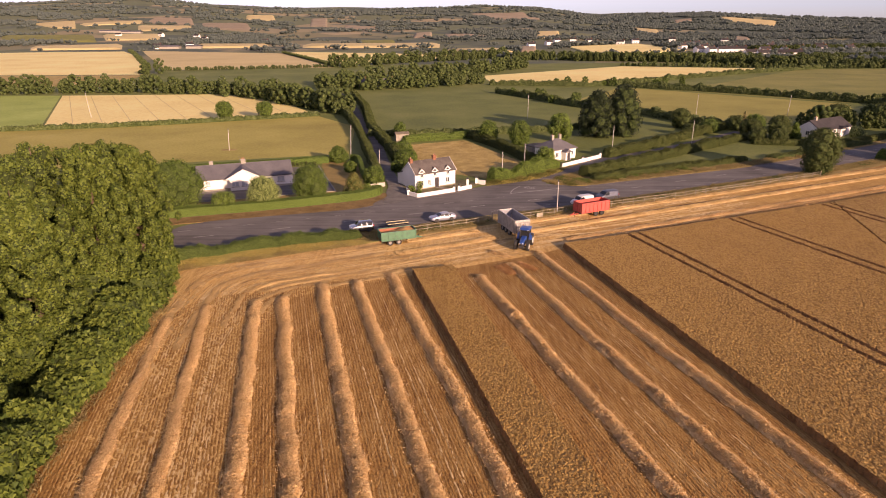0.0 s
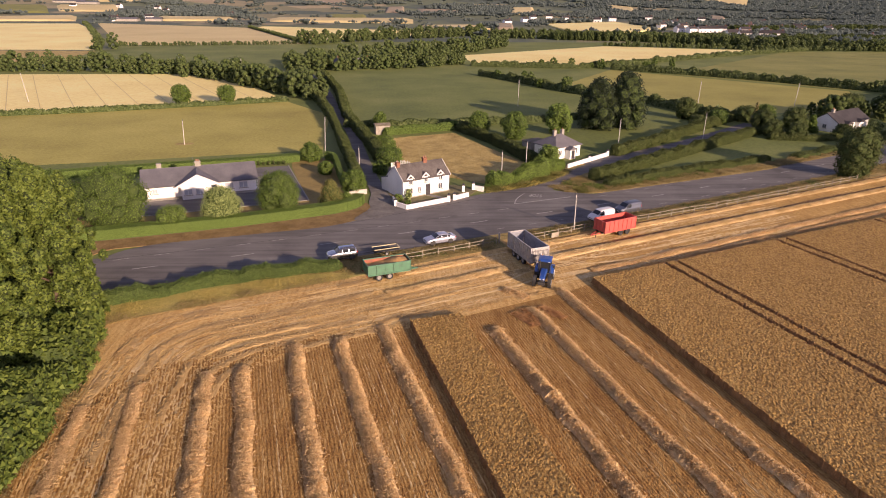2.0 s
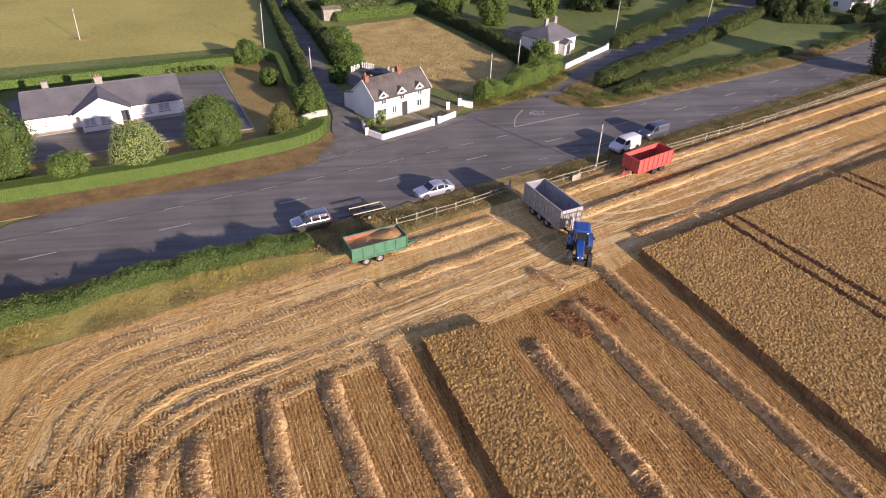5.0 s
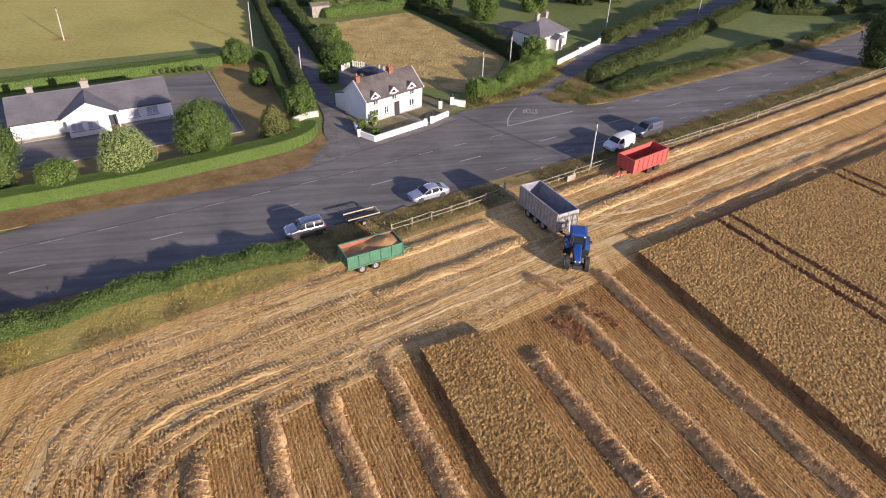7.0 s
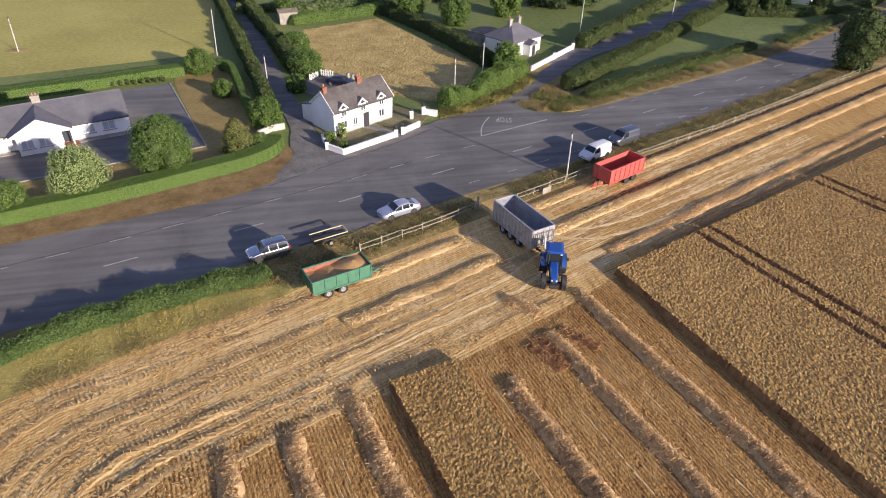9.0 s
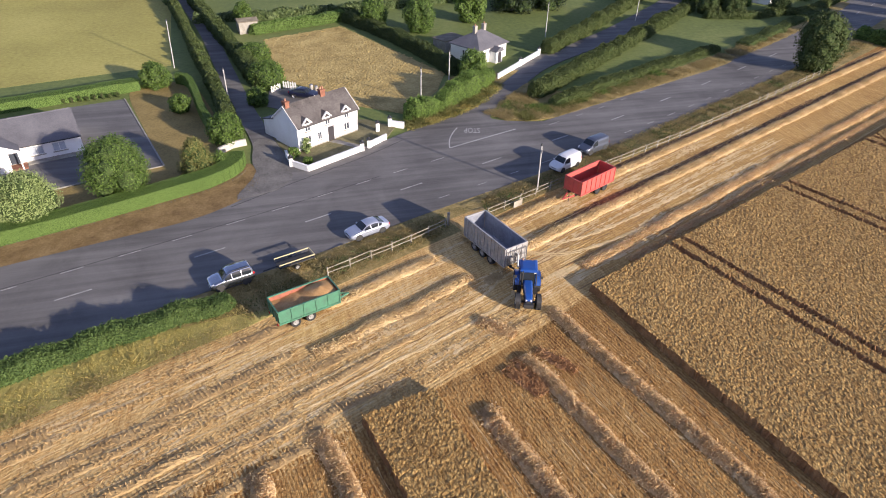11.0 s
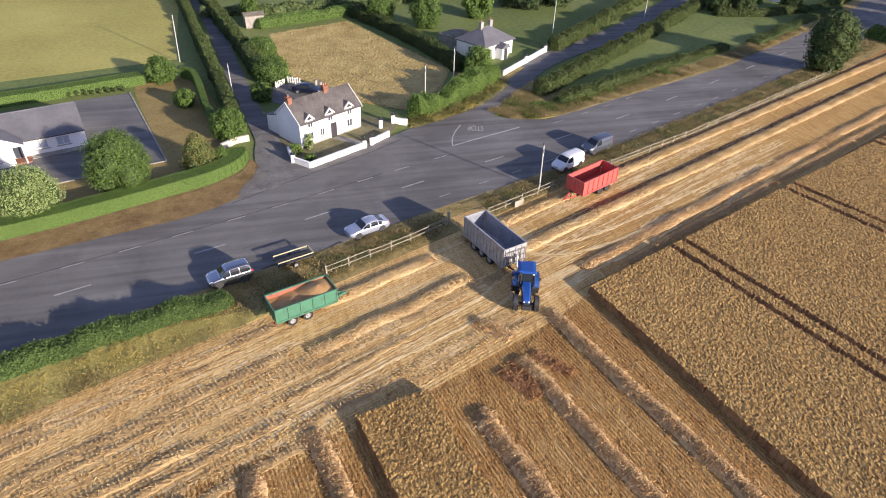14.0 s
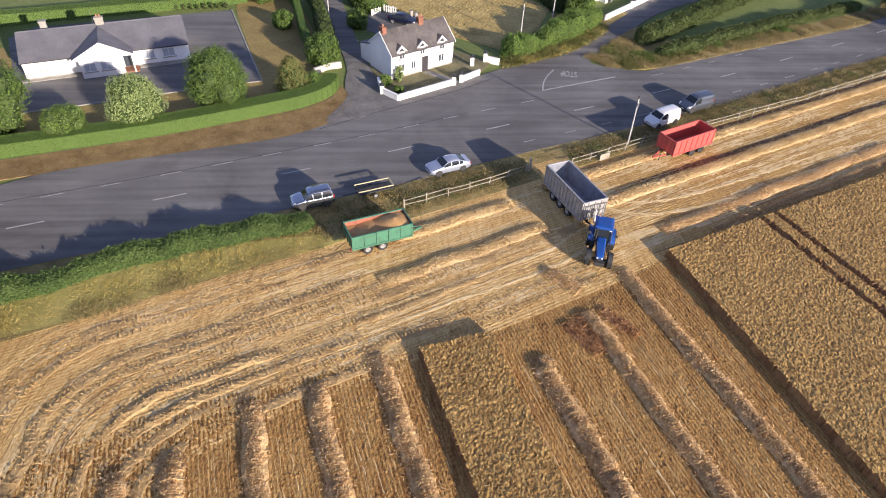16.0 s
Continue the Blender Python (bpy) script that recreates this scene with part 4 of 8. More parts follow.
swath(cut(headland_line(6.9), -7.0, 8.6), 1.3, 0.14, 59, 90.0, ragged=0.3, lumpy=0.3, material=STRAW_PALE)


THIN = [((1.9, 79.0), (12.2, 35.6)), ((7.2, 79.8), (19.8, 35.6)), ((11.8, 82.6), (26.0, 35.6)), ((-8.9, 75.5), (2.4, 35.1)), ((-9.7, 75.5), (1.6, 35.1)), ((-13.2, 73.0), (-2.6, 35.1)), ((-17.4, 71.0), (-7.9, 35.1)), ((-25.6, 66.0), (-17.6, 35.1)), ((-26.6, 66.0), (-18.6, 35.1))]


def streaks(name, lines, widths, heights, material, label, seed):
    """Flattened straw lying along the way the machines went: many thin low ridges. lines: (n, k, 2)."""
    rng = np.random.default_rng(seed)
    n, k, _ = lines.shape
    d = np.gradient(lines, axis=1)
    d /= np.linalg.norm(d, axis=2)[..., None] + 1e-9
    side = np.stack([-d[..., 1], d[..., 0]], -1)
    t = np.linspace(0, 1, k)
    taper = np.sin(np.pi * np.clip(t, 0.02, 0.98)) ** 0.6
    w = (widths[:, None] * taper[None] * rng.uniform(0.6, 1.3, (n, k)))[..., None] * 0.5
    lines = lines + side * rng.normal(0, 0.03, (n, k, 1))
    h = 0.066 + heights[:, None] * taper[None] * rng.uniform(0.4, 1.5, (n, k))
    z0 = np.full((n, k, 1), 0.05)
    v = np.stack([np.concatenate([lines - side * w, z0], -1), np.concatenate([lines, h[..., None]], -1), np.concatenate([lines + side * w, z0], -1)], 2)
    base = (np.arange(n) * k * 3)[:, None, None] + (np.arange(k - 1) * 3)[None, :, None]
    f = np.concatenate([base + np.array([[q + 1, q, q + 3, q + 4]])[None] for q in (0, 1)], 1).reshape(-1, 4)
    return tagged(link_mesh(name, v.reshape(-1, 3), f, material), label, "straw", kind="stuff")


rng = np.random.default_rng(90)
HL = [resample(headland_line(0.2 + 0.3 * i, 110.0), 0.5) for i in range(53)]
rows_ = []
while len(rows_) < 2200:
    i = rng.integers(1, 52)
    span = rng.uniform(1.5, 7.0)
    line = HL[i]
    s0 = rng.uniform(0, len(line) * 0.5 - span)
    q = np.linspace(s0, s0 + span, 8)
    u = np.arange(len(line)) * 0.5
    c = np.stack([np.interp(q, u, line[:, 0]), np.interp(q, u, line[:, 1])], 1)
    if 8 < c[0, 1] and (c[0, 0] < 12 or (c[0, 0] < 84 and rng.uniform() < 0.3)):
        rows_.append(c + rng.uniform(-0.2, 0.2, 2))
streaks("flattened_straw", np.array(rows_), rng.uniform(0.05, 0.13, 2200), rng.uniform(0.0, 0.004, 2200), STREAKS, "flattened straw streaks along the headland", 91)

rows_ = []
while len(rows_) < 620:
    d = rng.choice([2.2, 3.4, 5.0, 7.6, 8.8, 11.0, 12.9]) + rng.normal(0, 0.5)
    line = resample(headland_line(float(np.clip(d, 0.3, 15.3)), 60.0), 0.5)
    span = rng.uniform(4.0, 11.0)
    s0 = rng.uniform(0, len(line) * 0.5 - span)
    q, u = np.linspace(s0, s0 + span, 14), np.arange(len(line)) * 0.5
    c = np.stack([np.interp(q, u, line[:, 0]), np.interp(q, u, line[:, 1])], 1)
    if 30 < c[0, 1]:
        rows_.append(c)
streaks("rolled_straw", np.array(rows_), rng.uniform(0.15, 0.60, 620), rng.uniform(0.0, 0.008, 620), STRAW_PALE, "pale straw rolled flat along the headland", 93)

rows_ = []
while len(rows_) < 320:
    line = resample(headland_line(float(rng.uniform(0.4, 15.3)), 60.0), 0.5)
    span = rng.uniform(3.0, 9.0)
    s0 = rng.uniform(0, len(line) * 0.5 - span)
    q, u = np.linspace(s0, s0 + span, 14), np.arange(len(line)) * 0.5
    c = np.stack([np.interp(q, u, line[:, 0]), np.interp(q, u, line[:, 1])], 1)
    if 30 < c[0, 1]:
        rows_.append(c + np.linspace(-0.5, 0.5, 14)[:, None] * rng.normal(0, 0.35, 2))
streaks("trodden_straw", np.array(rows_), rng.uniform(0.08, 0.30, 320), rng.uniform(0.0, 0.02, 320), TRODDEN, "brown trodden straw in wheel tracks on the headland", 95)

# trodden strips, coloured darker to paint the shadow cast by the straw rows
rows_ = []
while len(rows_) < 240:
    d = rng.choice([0.7, 5.2, 5.4, 5.5]) + rng.normal(0, 0.2)
    line = [q for q in resample(headland_line(float(d), 112.0), 0.5)[::-1] if q[0] > 16]
    line = np.array(line)
    span = rng.uniform(6.0, 20.0)
    s0 = rng.uniform(0, len(line) * 0.5 - span)
    q, u = np.linspace(s0, s0 + span, 24), np.arange(len(line)) * 0.5
    rows_.append(np.stack([np.interp(q, u, line[:, 0]), np.interp(q, u, line[:, 1])], 1))
streaks("row_shade_bands", np.array(rows_), rng.uniform(0.25, 0.6, 240), rng.uniform(0.0, 0.01, 240), ROW_SHADE, "trodden brown strips darkened as row shadow beside the straw rows of a headland", 96)

tracks = []
for turn in ([(11.2, 101.5), (12.6, 97), (13.0, 92.5), (10.5, 88.6), (5, 85.8), (-3, 82.6), (-10, 79.2)], [(12.0, 101.8), (13.6, 97.5), (16.5, 94.2), (22, 94.6), (32, 98.4), (46, 104.6)]):
    mid = smoothed(turn, 0.5, 3)
    off = sideways(mid)
    for side_ in (-0.95, 0.95):
        line = mid + off * side_
        for shift in (-0.2, 0.0, 0.2):
            pick = np.linspace(0, len(line) - 1, 60)
            u = np.arange(len(line))
            tracks.append(np.stack([np.interp(pick, u, line[:, 0]), np.interp(pick, u, line[:, 1])], 1) + rng.normal(0, 0.05, (60, 2)) + shift * 0.7)
streaks("wheel_tracks", np.array(tracks), np.full(len(tracks), 0.34), np.full(len(tracks), 0.022), STRAW_PALE, "pale curved wheel tracks pressed into stubble at a gateway", 97)

runs = np.array([[np.array(a) + (np.array(b) - np.array(a)) * 1.5 * t for t in np.linspace(0, 1, 160)] for a, b in THIN])
streaks("straw_lines", runs, np.full(len(THIN), 0.20), np.full(len(THIN), 0.012), STRAW_PALE, "thin lines of straw between the rows", 94)

rows_ = []
e104 = np.array([math.cos(radians(104.8)), math.sin(radians(104.8))])
LAND = [(-28.5, 20), (-33.0, 58), (-29.5, 66), (-20, 70.2), (7.6, 78.0), (18.0, 85.5), (33, 25)]
while len(rows_) < 2600:
    c = np.array([rng.uniform(-34, 33), rng.uniform(22, 86)])
    if inside(c[:1], c[1:], LAND)[0]:
        q = np.linspace(0, rng.uniform(1.0, 5.0), 6)[:, None]
        rows_.append(c + q * -e104)
streaks("stubble_streaks", np.array(rows_), rng.uniform(0.06, 0.14, 2600), rng.uniform(0.0, 0.03, 2600), STREAKS, "lines of chaff and cut stems between straw rows", 92)


def crop(name, corners, cell, height, label, gaps=(), seed=3, ears=0.0):
    """Standing corn on a four-cornered plot: an uneven top of ears over upright sides. corners: near left, near right, far right, far left."""
    rng = np.random.default_rng(seed)
    q = np.array(corners, float)
    nu = int(max(np.hypot(*(q[1] - q[0])), np.hypot(*(q[2] - q[3]))) / cell)
    nv = int(max(np.hypot(*(q[3] - q[0])), np.hypot(*(q[2] - q[1]))) / cell)
    u, v = np.meshgrid(np.linspace(0, 1, nu), np.linspace(0, 1, nv), indexing="ij")
    xy = (q[0] * ((1 - u) * (1 - v))[..., None] + q[1] * (u * (1 - v))[..., None] + q[2] * (u * v)[..., None] + q[3] * ((1 - u) * v)[..., None])
    xy += rng.normal(0, cell * 0.28, xy.shape)
    z = height + rng.normal(0, 0.018, u.shape) - 0.04 * (rng.uniform(0, 1, u.shape) < 0.05) + 0.02 * np.sin(xy[..., 0] * 1.1 + 1.3 * np.sin(xy[..., 1] * 0.7))
    for a, b, w in gaps:
        a, b = np.array(a), np.array(b)
        d = (b - a) / np.hypot(*(b - a))
        off = np.abs((xy[..., 0] - a[0]) * -d[1] + (xy[..., 1] - a[1]) * d[0] + 0.04 * rng.normal(0, 1, u.shape))
        z = np.where(off < w, height * 0.55 + rng.uniform(0, 0.08, u.shape), z)
    z[0], z[-1], z[:, 0], z[:, -1] = 0, 0, 0, 0
    top = np.concatenate([xy, z[..., None]], -1).reshape(-1, 3)
    i, j = np.meshgrid(np.arange(nu - 1), np.arange(nv - 1), indexing="ij")
    f = np.stack([i * nv + j, (i + 1) * nv + j, (i + 1) * nv + j + 1, i * nv + j + 1], -1).reshape(-1, 4)
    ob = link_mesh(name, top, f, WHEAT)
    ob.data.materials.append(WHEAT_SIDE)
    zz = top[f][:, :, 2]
    # faces that reach below 0.72 of the height get the darker brown
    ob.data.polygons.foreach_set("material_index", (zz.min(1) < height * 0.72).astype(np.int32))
    m = int(ears * np.hypot(*(q[1] - q[0])) * np.hypot(*(q[3] - q[0])))
    if m:
        pick = rng.integers(0, nu * nv, m)
        c = top[pick]
        c = c[c[:, 2] > height * 0.7] + [0, 0, 0.02]
        m = len(c)
        a = rng.uniform(0, 2 * math.pi, m)
        w = np.c_[np.cos(a), np.sin(a), rng.normal(0, 0.3, m)] * rng.uniform(0.035, 0.07, (m, 1))
        tip = c + np.c_[rng.normal(0, 0.07, (m, 2)), rng.uniform(0.04, 0.12, m)]
        c = c + np.c_[rng.uniform(-0.1, 0.1, (m, 2)), np.zeros(m)]
        link_mesh("ear_layer", np.stack([c - w, c + w, tip], 1).reshape(-1, 3), np.arange(3 * m).reshape(-1, 3), EARS, ob)
    return tagged(ob, label, "crop", kind="stuff")


def along(a, b, y):
    f = (y - a[1]) / (b[1] - a[1])
    return (a[0] + (b[0] - a[0]) * f, y)


ml, mr = ((-4.0, 77.4), (7.0, 35.1)), ((1.7, 78.9), (12.0, 35.6))
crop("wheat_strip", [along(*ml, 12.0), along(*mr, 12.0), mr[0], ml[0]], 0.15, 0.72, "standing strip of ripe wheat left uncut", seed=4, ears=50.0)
rl = ((18.3, 87.5), (32.0, 35.6))
tr1, tr2, tr3 = ((29.3, 91.4), (42.95, 51.6)), ((48.2, 100.2), (58.4, 74.8)), ((68.6, 109.2), (78.8, 82.0))


def beside(line, d):
    (ax, ay), (bx, by) = line
    l = math.hypot(bx - ax, by - ay)
    nx, ny = -(by - ay) / l * d, (bx - ax) / l * d
    return ((ax + nx, ay + ny), (bx + nx, by + ny), 0.25)


tram = [beside(line, off) for line in (tr1, tr2, tr3) for off in (0.0, 1.95)]
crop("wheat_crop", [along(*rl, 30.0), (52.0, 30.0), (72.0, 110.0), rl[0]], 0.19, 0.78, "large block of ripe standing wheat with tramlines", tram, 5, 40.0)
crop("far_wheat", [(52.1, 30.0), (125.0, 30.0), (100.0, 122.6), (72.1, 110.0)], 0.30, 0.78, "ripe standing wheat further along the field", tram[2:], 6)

# ---- gardens, yards and verges ----
flat_patch("yard", [(-57, 134), (-49.5, 118.5), (-46.6, 113.3), (-38.8, 115.9), (-29, 119.3), (-21.6, 121.5), (-23.3, 126.4), (-29.4, 145.3), (-35.5, 143.6), (-55, 138)], 0.06, TARMAC_OLD, "dark tarmac yard round a bungalow", "yard", 0.1)
ribbon("yard_kerb", [(-29.5, 145.4), (-23.2, 126.4), (-21.5, 121.4)], 0.09, 0.09, 0.14, STONE_PALE, "pale concrete kerb along a yard", "kerb", 0.12)
ribbon("yard_kerb", [(-21.5, 121.4), (-29, 119.2), (-38.8, 115.8), (-46.6, 113.2)], 0.09, 0.09, 0.14, STONE_PALE, "pale concrete kerb along a yard", "kerb", 0.12)
flat_patch("bare_patch", [(-57.6 + 2.1 * math.cos(a), 166.0 + 1.5 * math.sin(a) + 0.3 * math.sin(3 * a)) for a in np.linspace(0, 2 * math.pi, 15)[:-1]], 0.032, YARD_CORN, "bare dry ground round the foot of a pole", "field", 0.02)
flat_patch("front_lawn", [(-70, 99.5), (-44, 107.3), (-31, 110.5), (-21, 115.2), (-14.2, 119.5), (-13.8, 124), (-15.6, 134), (-20.5, 152), (-29.2, 150.5), (-29.0, 145.3), (-23.1, 126.4), (-21.4, 121.3), (-29, 119), (-38.8, 115.6), (-46.6, 113), (-57, 134), (-75, 133)], 0.045, LAWN, "parched brown lawn in front of a bungalow", "lawn", 0.1, rounds=2)
flat_patch("hedge_verge", [(-130, 60), (-75, 82), (-48, 94.6), (-45.5, 99.4), (-43, 100.2), (-26.1, 105.2), (-17.2, 107.6), (-12.2, 111), (-10.1, 115), (-11.3, 120), (-12.4, 119.5), (-15, 114.6), (-21, 112.2), (-31, 107.9), (-44, 103.9), (-76, 94), (-130, 74)], 0.09, SOIL_VERGE, "strip of brown dry grass below a hedge", "verge", 0.12, rounds=2)
flat_patch("field_verge", [(-75, 68), (-38, 89), (-20, 96), (-8.2, 100.0), (8.2, 106.0), (22.8, 112.2), (48.7, 124.6), (86.7, 142.0), (150, 180), (155, 170), (83.7, 133.2), (22, 105.4), (-10, 90.4), (-35, 79.0), (-50, 66)], 0.08, VERGE, "rough dry grass verge along a fence", "verge", 0.12)
flat_patch("corner_grass", [(32, 137), (41, 146), (58, 156.6), (79, 172), (112, 204), (150, 215), (150, 191), (97, 159.5), (71, 144.5), (42, 132.5), (33, 130.5)], 0.115, GRASS, "grass plot between two roads", "field", 0.1)
flat_patch("junction_verge", [(21.8, 126.8), (28.7, 124.6), (38.5, 128.6), (71, 141.6), (75, 145.2), (73.6, 149), (57.3, 144.5), (42, 138.6), (36, 138.2), (33, 141), (26.5, 134.2)], 0.13, VERGE, "rough dry grass corner between two roads", "verge", 0.1, rounds=2)
flat_patch("verge_island", [(79, 146.4), (97.8, 157), (130, 176), (130, 180), (100, 165), (81.7, 155)], 0.135, VERGE, "strip of dry roadside grass", "verge", 0.1, rounds=1)
flat_patch("bank_verge", [(9.3, 125.6), (13.1, 127.2), (20.1, 131), (26.5, 138.6), (33, 146), (28, 145.5), (20.5, 145), (17.3, 139.3), (11.2, 131)], 0.14, VERGE, "grassy bank at a junction", "verge", 0.12)
flat_patch("hedge_bottom", [(-50, 72.5), (-40, 77.6), (-35, 79.6), (-28, 82.2), (-20, 86.0), (-9.6, 90.2), (-9.8, 91.4), (-20.6, 90.0), (-29, 87.4), (-36, 83.6), (-50, 76)], 0.086, LAWN_ROUGH, "rough yellow green grass strip below a hedge", "verge", 0.1, rounds=1)
flat_patch("gateway", [(8.8, 101.9), (13.2, 103.7), (14.4, 100.2), (10.2, 98.4)], 0.087, HEADLAND, "trampled straw-littered gateway into a field", "gateway", 0.05)
flat_patch("cottage_garden", [(-6.5, 118.6), (-4.7, 116.6), (5.6, 122.8), (8.0, 127), (4.4, 130.2), (-9.5, 133), (-8.6, 127)], 0.15, LAWN_DULL, "small garden of dull grass and gravel", "garden", 0.1)

flat_patch("garden_path", [(2.5, 120.8), (3.3, 121.4), (-0.6, 124.4), (-1.4, 123.9)], 0.156, CONCRETE, "narrow concrete path to a cottage door", "path", 0.05)
flat_patch("lane_mouth", [(-13.4, 110.9), (-10.6, 111.6), (-8.4, 112.4), (-6.4, 114.9), (-7.2, 118.3), (-8.1, 126.0), (-11.0, 127.0), (-11.3, 120), (-10.6, 117)], 0.116, LANE_WORN, "worn pale tarmac at a lane mouth", "road", 0.05, rounds=1)

# markings on the road
def marking(pts, width, name="road_marking", label="white road marking"):
    ob = ribbon(name, pts, width / 2, width / 2, 0.1085, MARKING, label, "road marking", 0.003, 0.5)
    return ob


road_line = smoothed(ROAD, 0.5)
road_n = sideways(road_line)
road_d = np.r_[0, np.cumsum(np.hypot(*np.diff(road_line, axis=0).T))]


DUST = surface("road_edge_dust", (0.26, 0.205, 0.14), (0.36, 0.29, 0.20), (0.46, 0.38, 0.27), 0.6, 6.0, 0.95, 0.2, 0.01)
ribbon("road_edge", [tuple(q) for q in (road_line + road_n * 5.45) if 34 < q[0] < 120][::8], 0.28, 0.28, 0.1145, DUST, "pale dusty road edge below a grass verge", "road edge", 0.01)


def dashes(offset, length, gap, x0, x1, width, start=0.0, label="white dash of a road marking"):
    s = start
    while s < road_d[-1]:
        a, b = np.searchsorted(road_d, s), np.searchsorted(road_d, s + length)
        seg = (road_line + road_n * offset)[a:b + 1]
        if len(seg) > 1 and x0 < seg[0][0] < x1:
            tagged(marking([tuple(q) for q in seg[::max(1, len(seg) - 1)]], width), label, group="road dashes")
        s += length + gap


c0 = road_d[np.argmin(np.hypot(road_line[:, 0] + 5.8, road_line[:, 1] - 104.7))]
dashes(0.0, 3.0, 9.0, -70, 150, 0.15, float(c0 % 12.0))
dashes(4.0, 2.0, 3.2, -70, 11, 0.10, 0.5)
dashes(4.0, 1.6, 3.6, 27, 150, 0.09, 0.5)
dashes(-4.0, 1.6, 3.6, 6, 150, 0.09, 1.4)
marking([(13.55, 118.9), (18.5, 120.8), (24.0, 122.8)], 0.22, label="worn white stop line at a junction")
marking([(13.55, 118.9), (14.0, 121.0), (14.9, 123.0), (16.2, 124.9)], 0.16, label="curved white junction line")
for y in (133.0, 133.8):
    marking([(-11.0, y), (-10.0, y + 0.25)], 0.4, label="worn white bar painted on a lane")
ribbon("tar_joint", [(-13.5, 109.6), (-11.1, 111.0), (-5.1, 114.6), (2.3, 118.5), (8.0, 122.5)], 0.05, 0.05, 0.1085, TAR_SEAM, "dark tar joint across a junction mouth", "road joint", 0.003, 0.5)
ribbon("tar_joint", [(-60, 90.5), (-39.5, 97.2), (-26.6, 101.4), (-6.4, 109.0), (3.5, 113.2)], 0.04, 0.04, 0.1085, TAR_SEAM, "dark tar joint along a hard shoulder", "road joint", 0.003, 0.5)
txt = bpy.data.curves.new("stop_text", "FONT")
txt.body, txt.size, txt.align_x, txt.align_y, txt.extrude = "STOP", 1.35, "CENTER", "CENTER", 0.002
txt.materials.append(MARKING)
stop = new("stop_lettering", txt)
stop.matrix_world = pose(18.0, 123.7, 0.112, 0, 0, 165) @ Matrix.Diagonal((0.68, 1.75, 1, 1))
tagged(stop, "worn white STOP lettering on asphalt", "road marking", kind="structure")


# ---- houses ----
def window(parent, x, y, z, w, h, yaw=0.0, bars=1, label="white framed window", glass=None):
    """A window in a wall that faces -y: a frame, a dark pane and a sill, standing 4 cm proud."""
    m = pose(x, y, z, 0, 0, yaw)
    fr = bmesh.new()
    t = 0.09
    add_box(fr, (-w / 2, -0.05, -h / 2), (-w / 2 + t, 0.05, h / 2)); add_box(fr, (w / 2 - t, -0.05, -h / 2), (w / 2, 0.05, h / 2))
    add_box(fr, (-w / 2 + t, -0.05, h / 2 - t), (w / 2 - t, 0.05, h / 2)); add_box(fr, (-w / 2 + t, -0.05, -h / 2), (w / 2 - t, 0.05, -h / 2 + t))
    for k in range(bars):
        xx = -w / 2 + w * (k + 1) / (bars + 1)
        add_box(fr, (xx - 0.035, -0.045, -h / 2 + t), (xx + 0.035, 0.045, h / 2 - t))
    frame_ob = part("window", fr, WHITE_PVC, parent, label)
    frame_ob.matrix_local = m
    part("pane", box((-w / 2 + t, -0.012, -h / 2 + t), (w / 2 - t, 0.012, h / 2 - t)), glass or HOUSE_GLASS, frame_ob)
    part("sill", box((-w / 2 - 0.08, -0.16, -h / 2 - 0.09), (w / 2 + 0.08, 0.02, -h / 2 - 0.003), 0.02), STONE_PALE, frame_ob)
    return frame_ob


def house_door(parent, x, y, z, w, h, material, yaw=0.0):
    fr = bmesh.new()
    add_box(fr, (-w / 2 - 0.1, -0.05, 0), (-w / 2, 0.05, h + 0.1)); add_box(fr, (w / 2, -0.05, 0), (w / 2 + 0.1, 0.05, h + 0.1)); add_box(fr, (-w / 2, -0.05, h), (w / 2, 0.05, h + 0.1))
    f = part("door_frame", fr, WHITE_PVC, parent)
    f.matrix_local = pose(x, y, z, 0, 0, yaw)
    part("door", box((-w / 2, -0.03, 0.02), (w / 2, 0.03, h - 0.005), 0.01), material, f, "panelled front door")
    part("handle", tube((w / 2 - 0.12, -0.06, 1.0), (w / 2 - 0.12, -0.10, 1.0), 0.03), METAL_GREY, f)


def gable_roof(x0, x1, y0, y1, eave, ridge, over=0.3, thick=0.16):
    """Two slopes with a ridge along x, with thickness and overhang."""
    ym = (y0 + y1) / 2
    k = (ridge - eave) / (ym - y0)
    lo = eave - over * k
    return prism([(y0 - over, lo), (ym, ridge), (y1 + over, lo), (y1 + over, lo + thick), (ym, ridge + thick * 1.15), (y0 - over, lo + thick)], "x", x0 - 0.12, x1 + 0.12)


def chimney(parent, x, y, z0, z1, w, d, material, pots=2):
    bm = box((x - w / 2, y - d / 2, z0), (x + w / 2, y + d / 2, z1), 0.015)
    add_box(bm, (x - w / 2 - 0.06, y - d / 2 - 0.06, z1 - 0.18), (x + w / 2 + 0.06, y + d / 2 + 0.06, z1 - 0.03))
    c = part("chimney", bm, material, parent)
    for k in range(pots):
        xx = x + (k - (pots - 1) / 2) * 0.34
        part("chimney_pot", tube((xx, y, z1 - 0.03), (xx, y, z1 + 0.32), 0.12, 0.10, 10), CLAY, c)


def gutter(parent, x0, x1, y, z, material=None):
    part("gutter", tube((x0, y, z), (x1, y, z), 0.06, None, 6), material or METAL_DARK, parent)


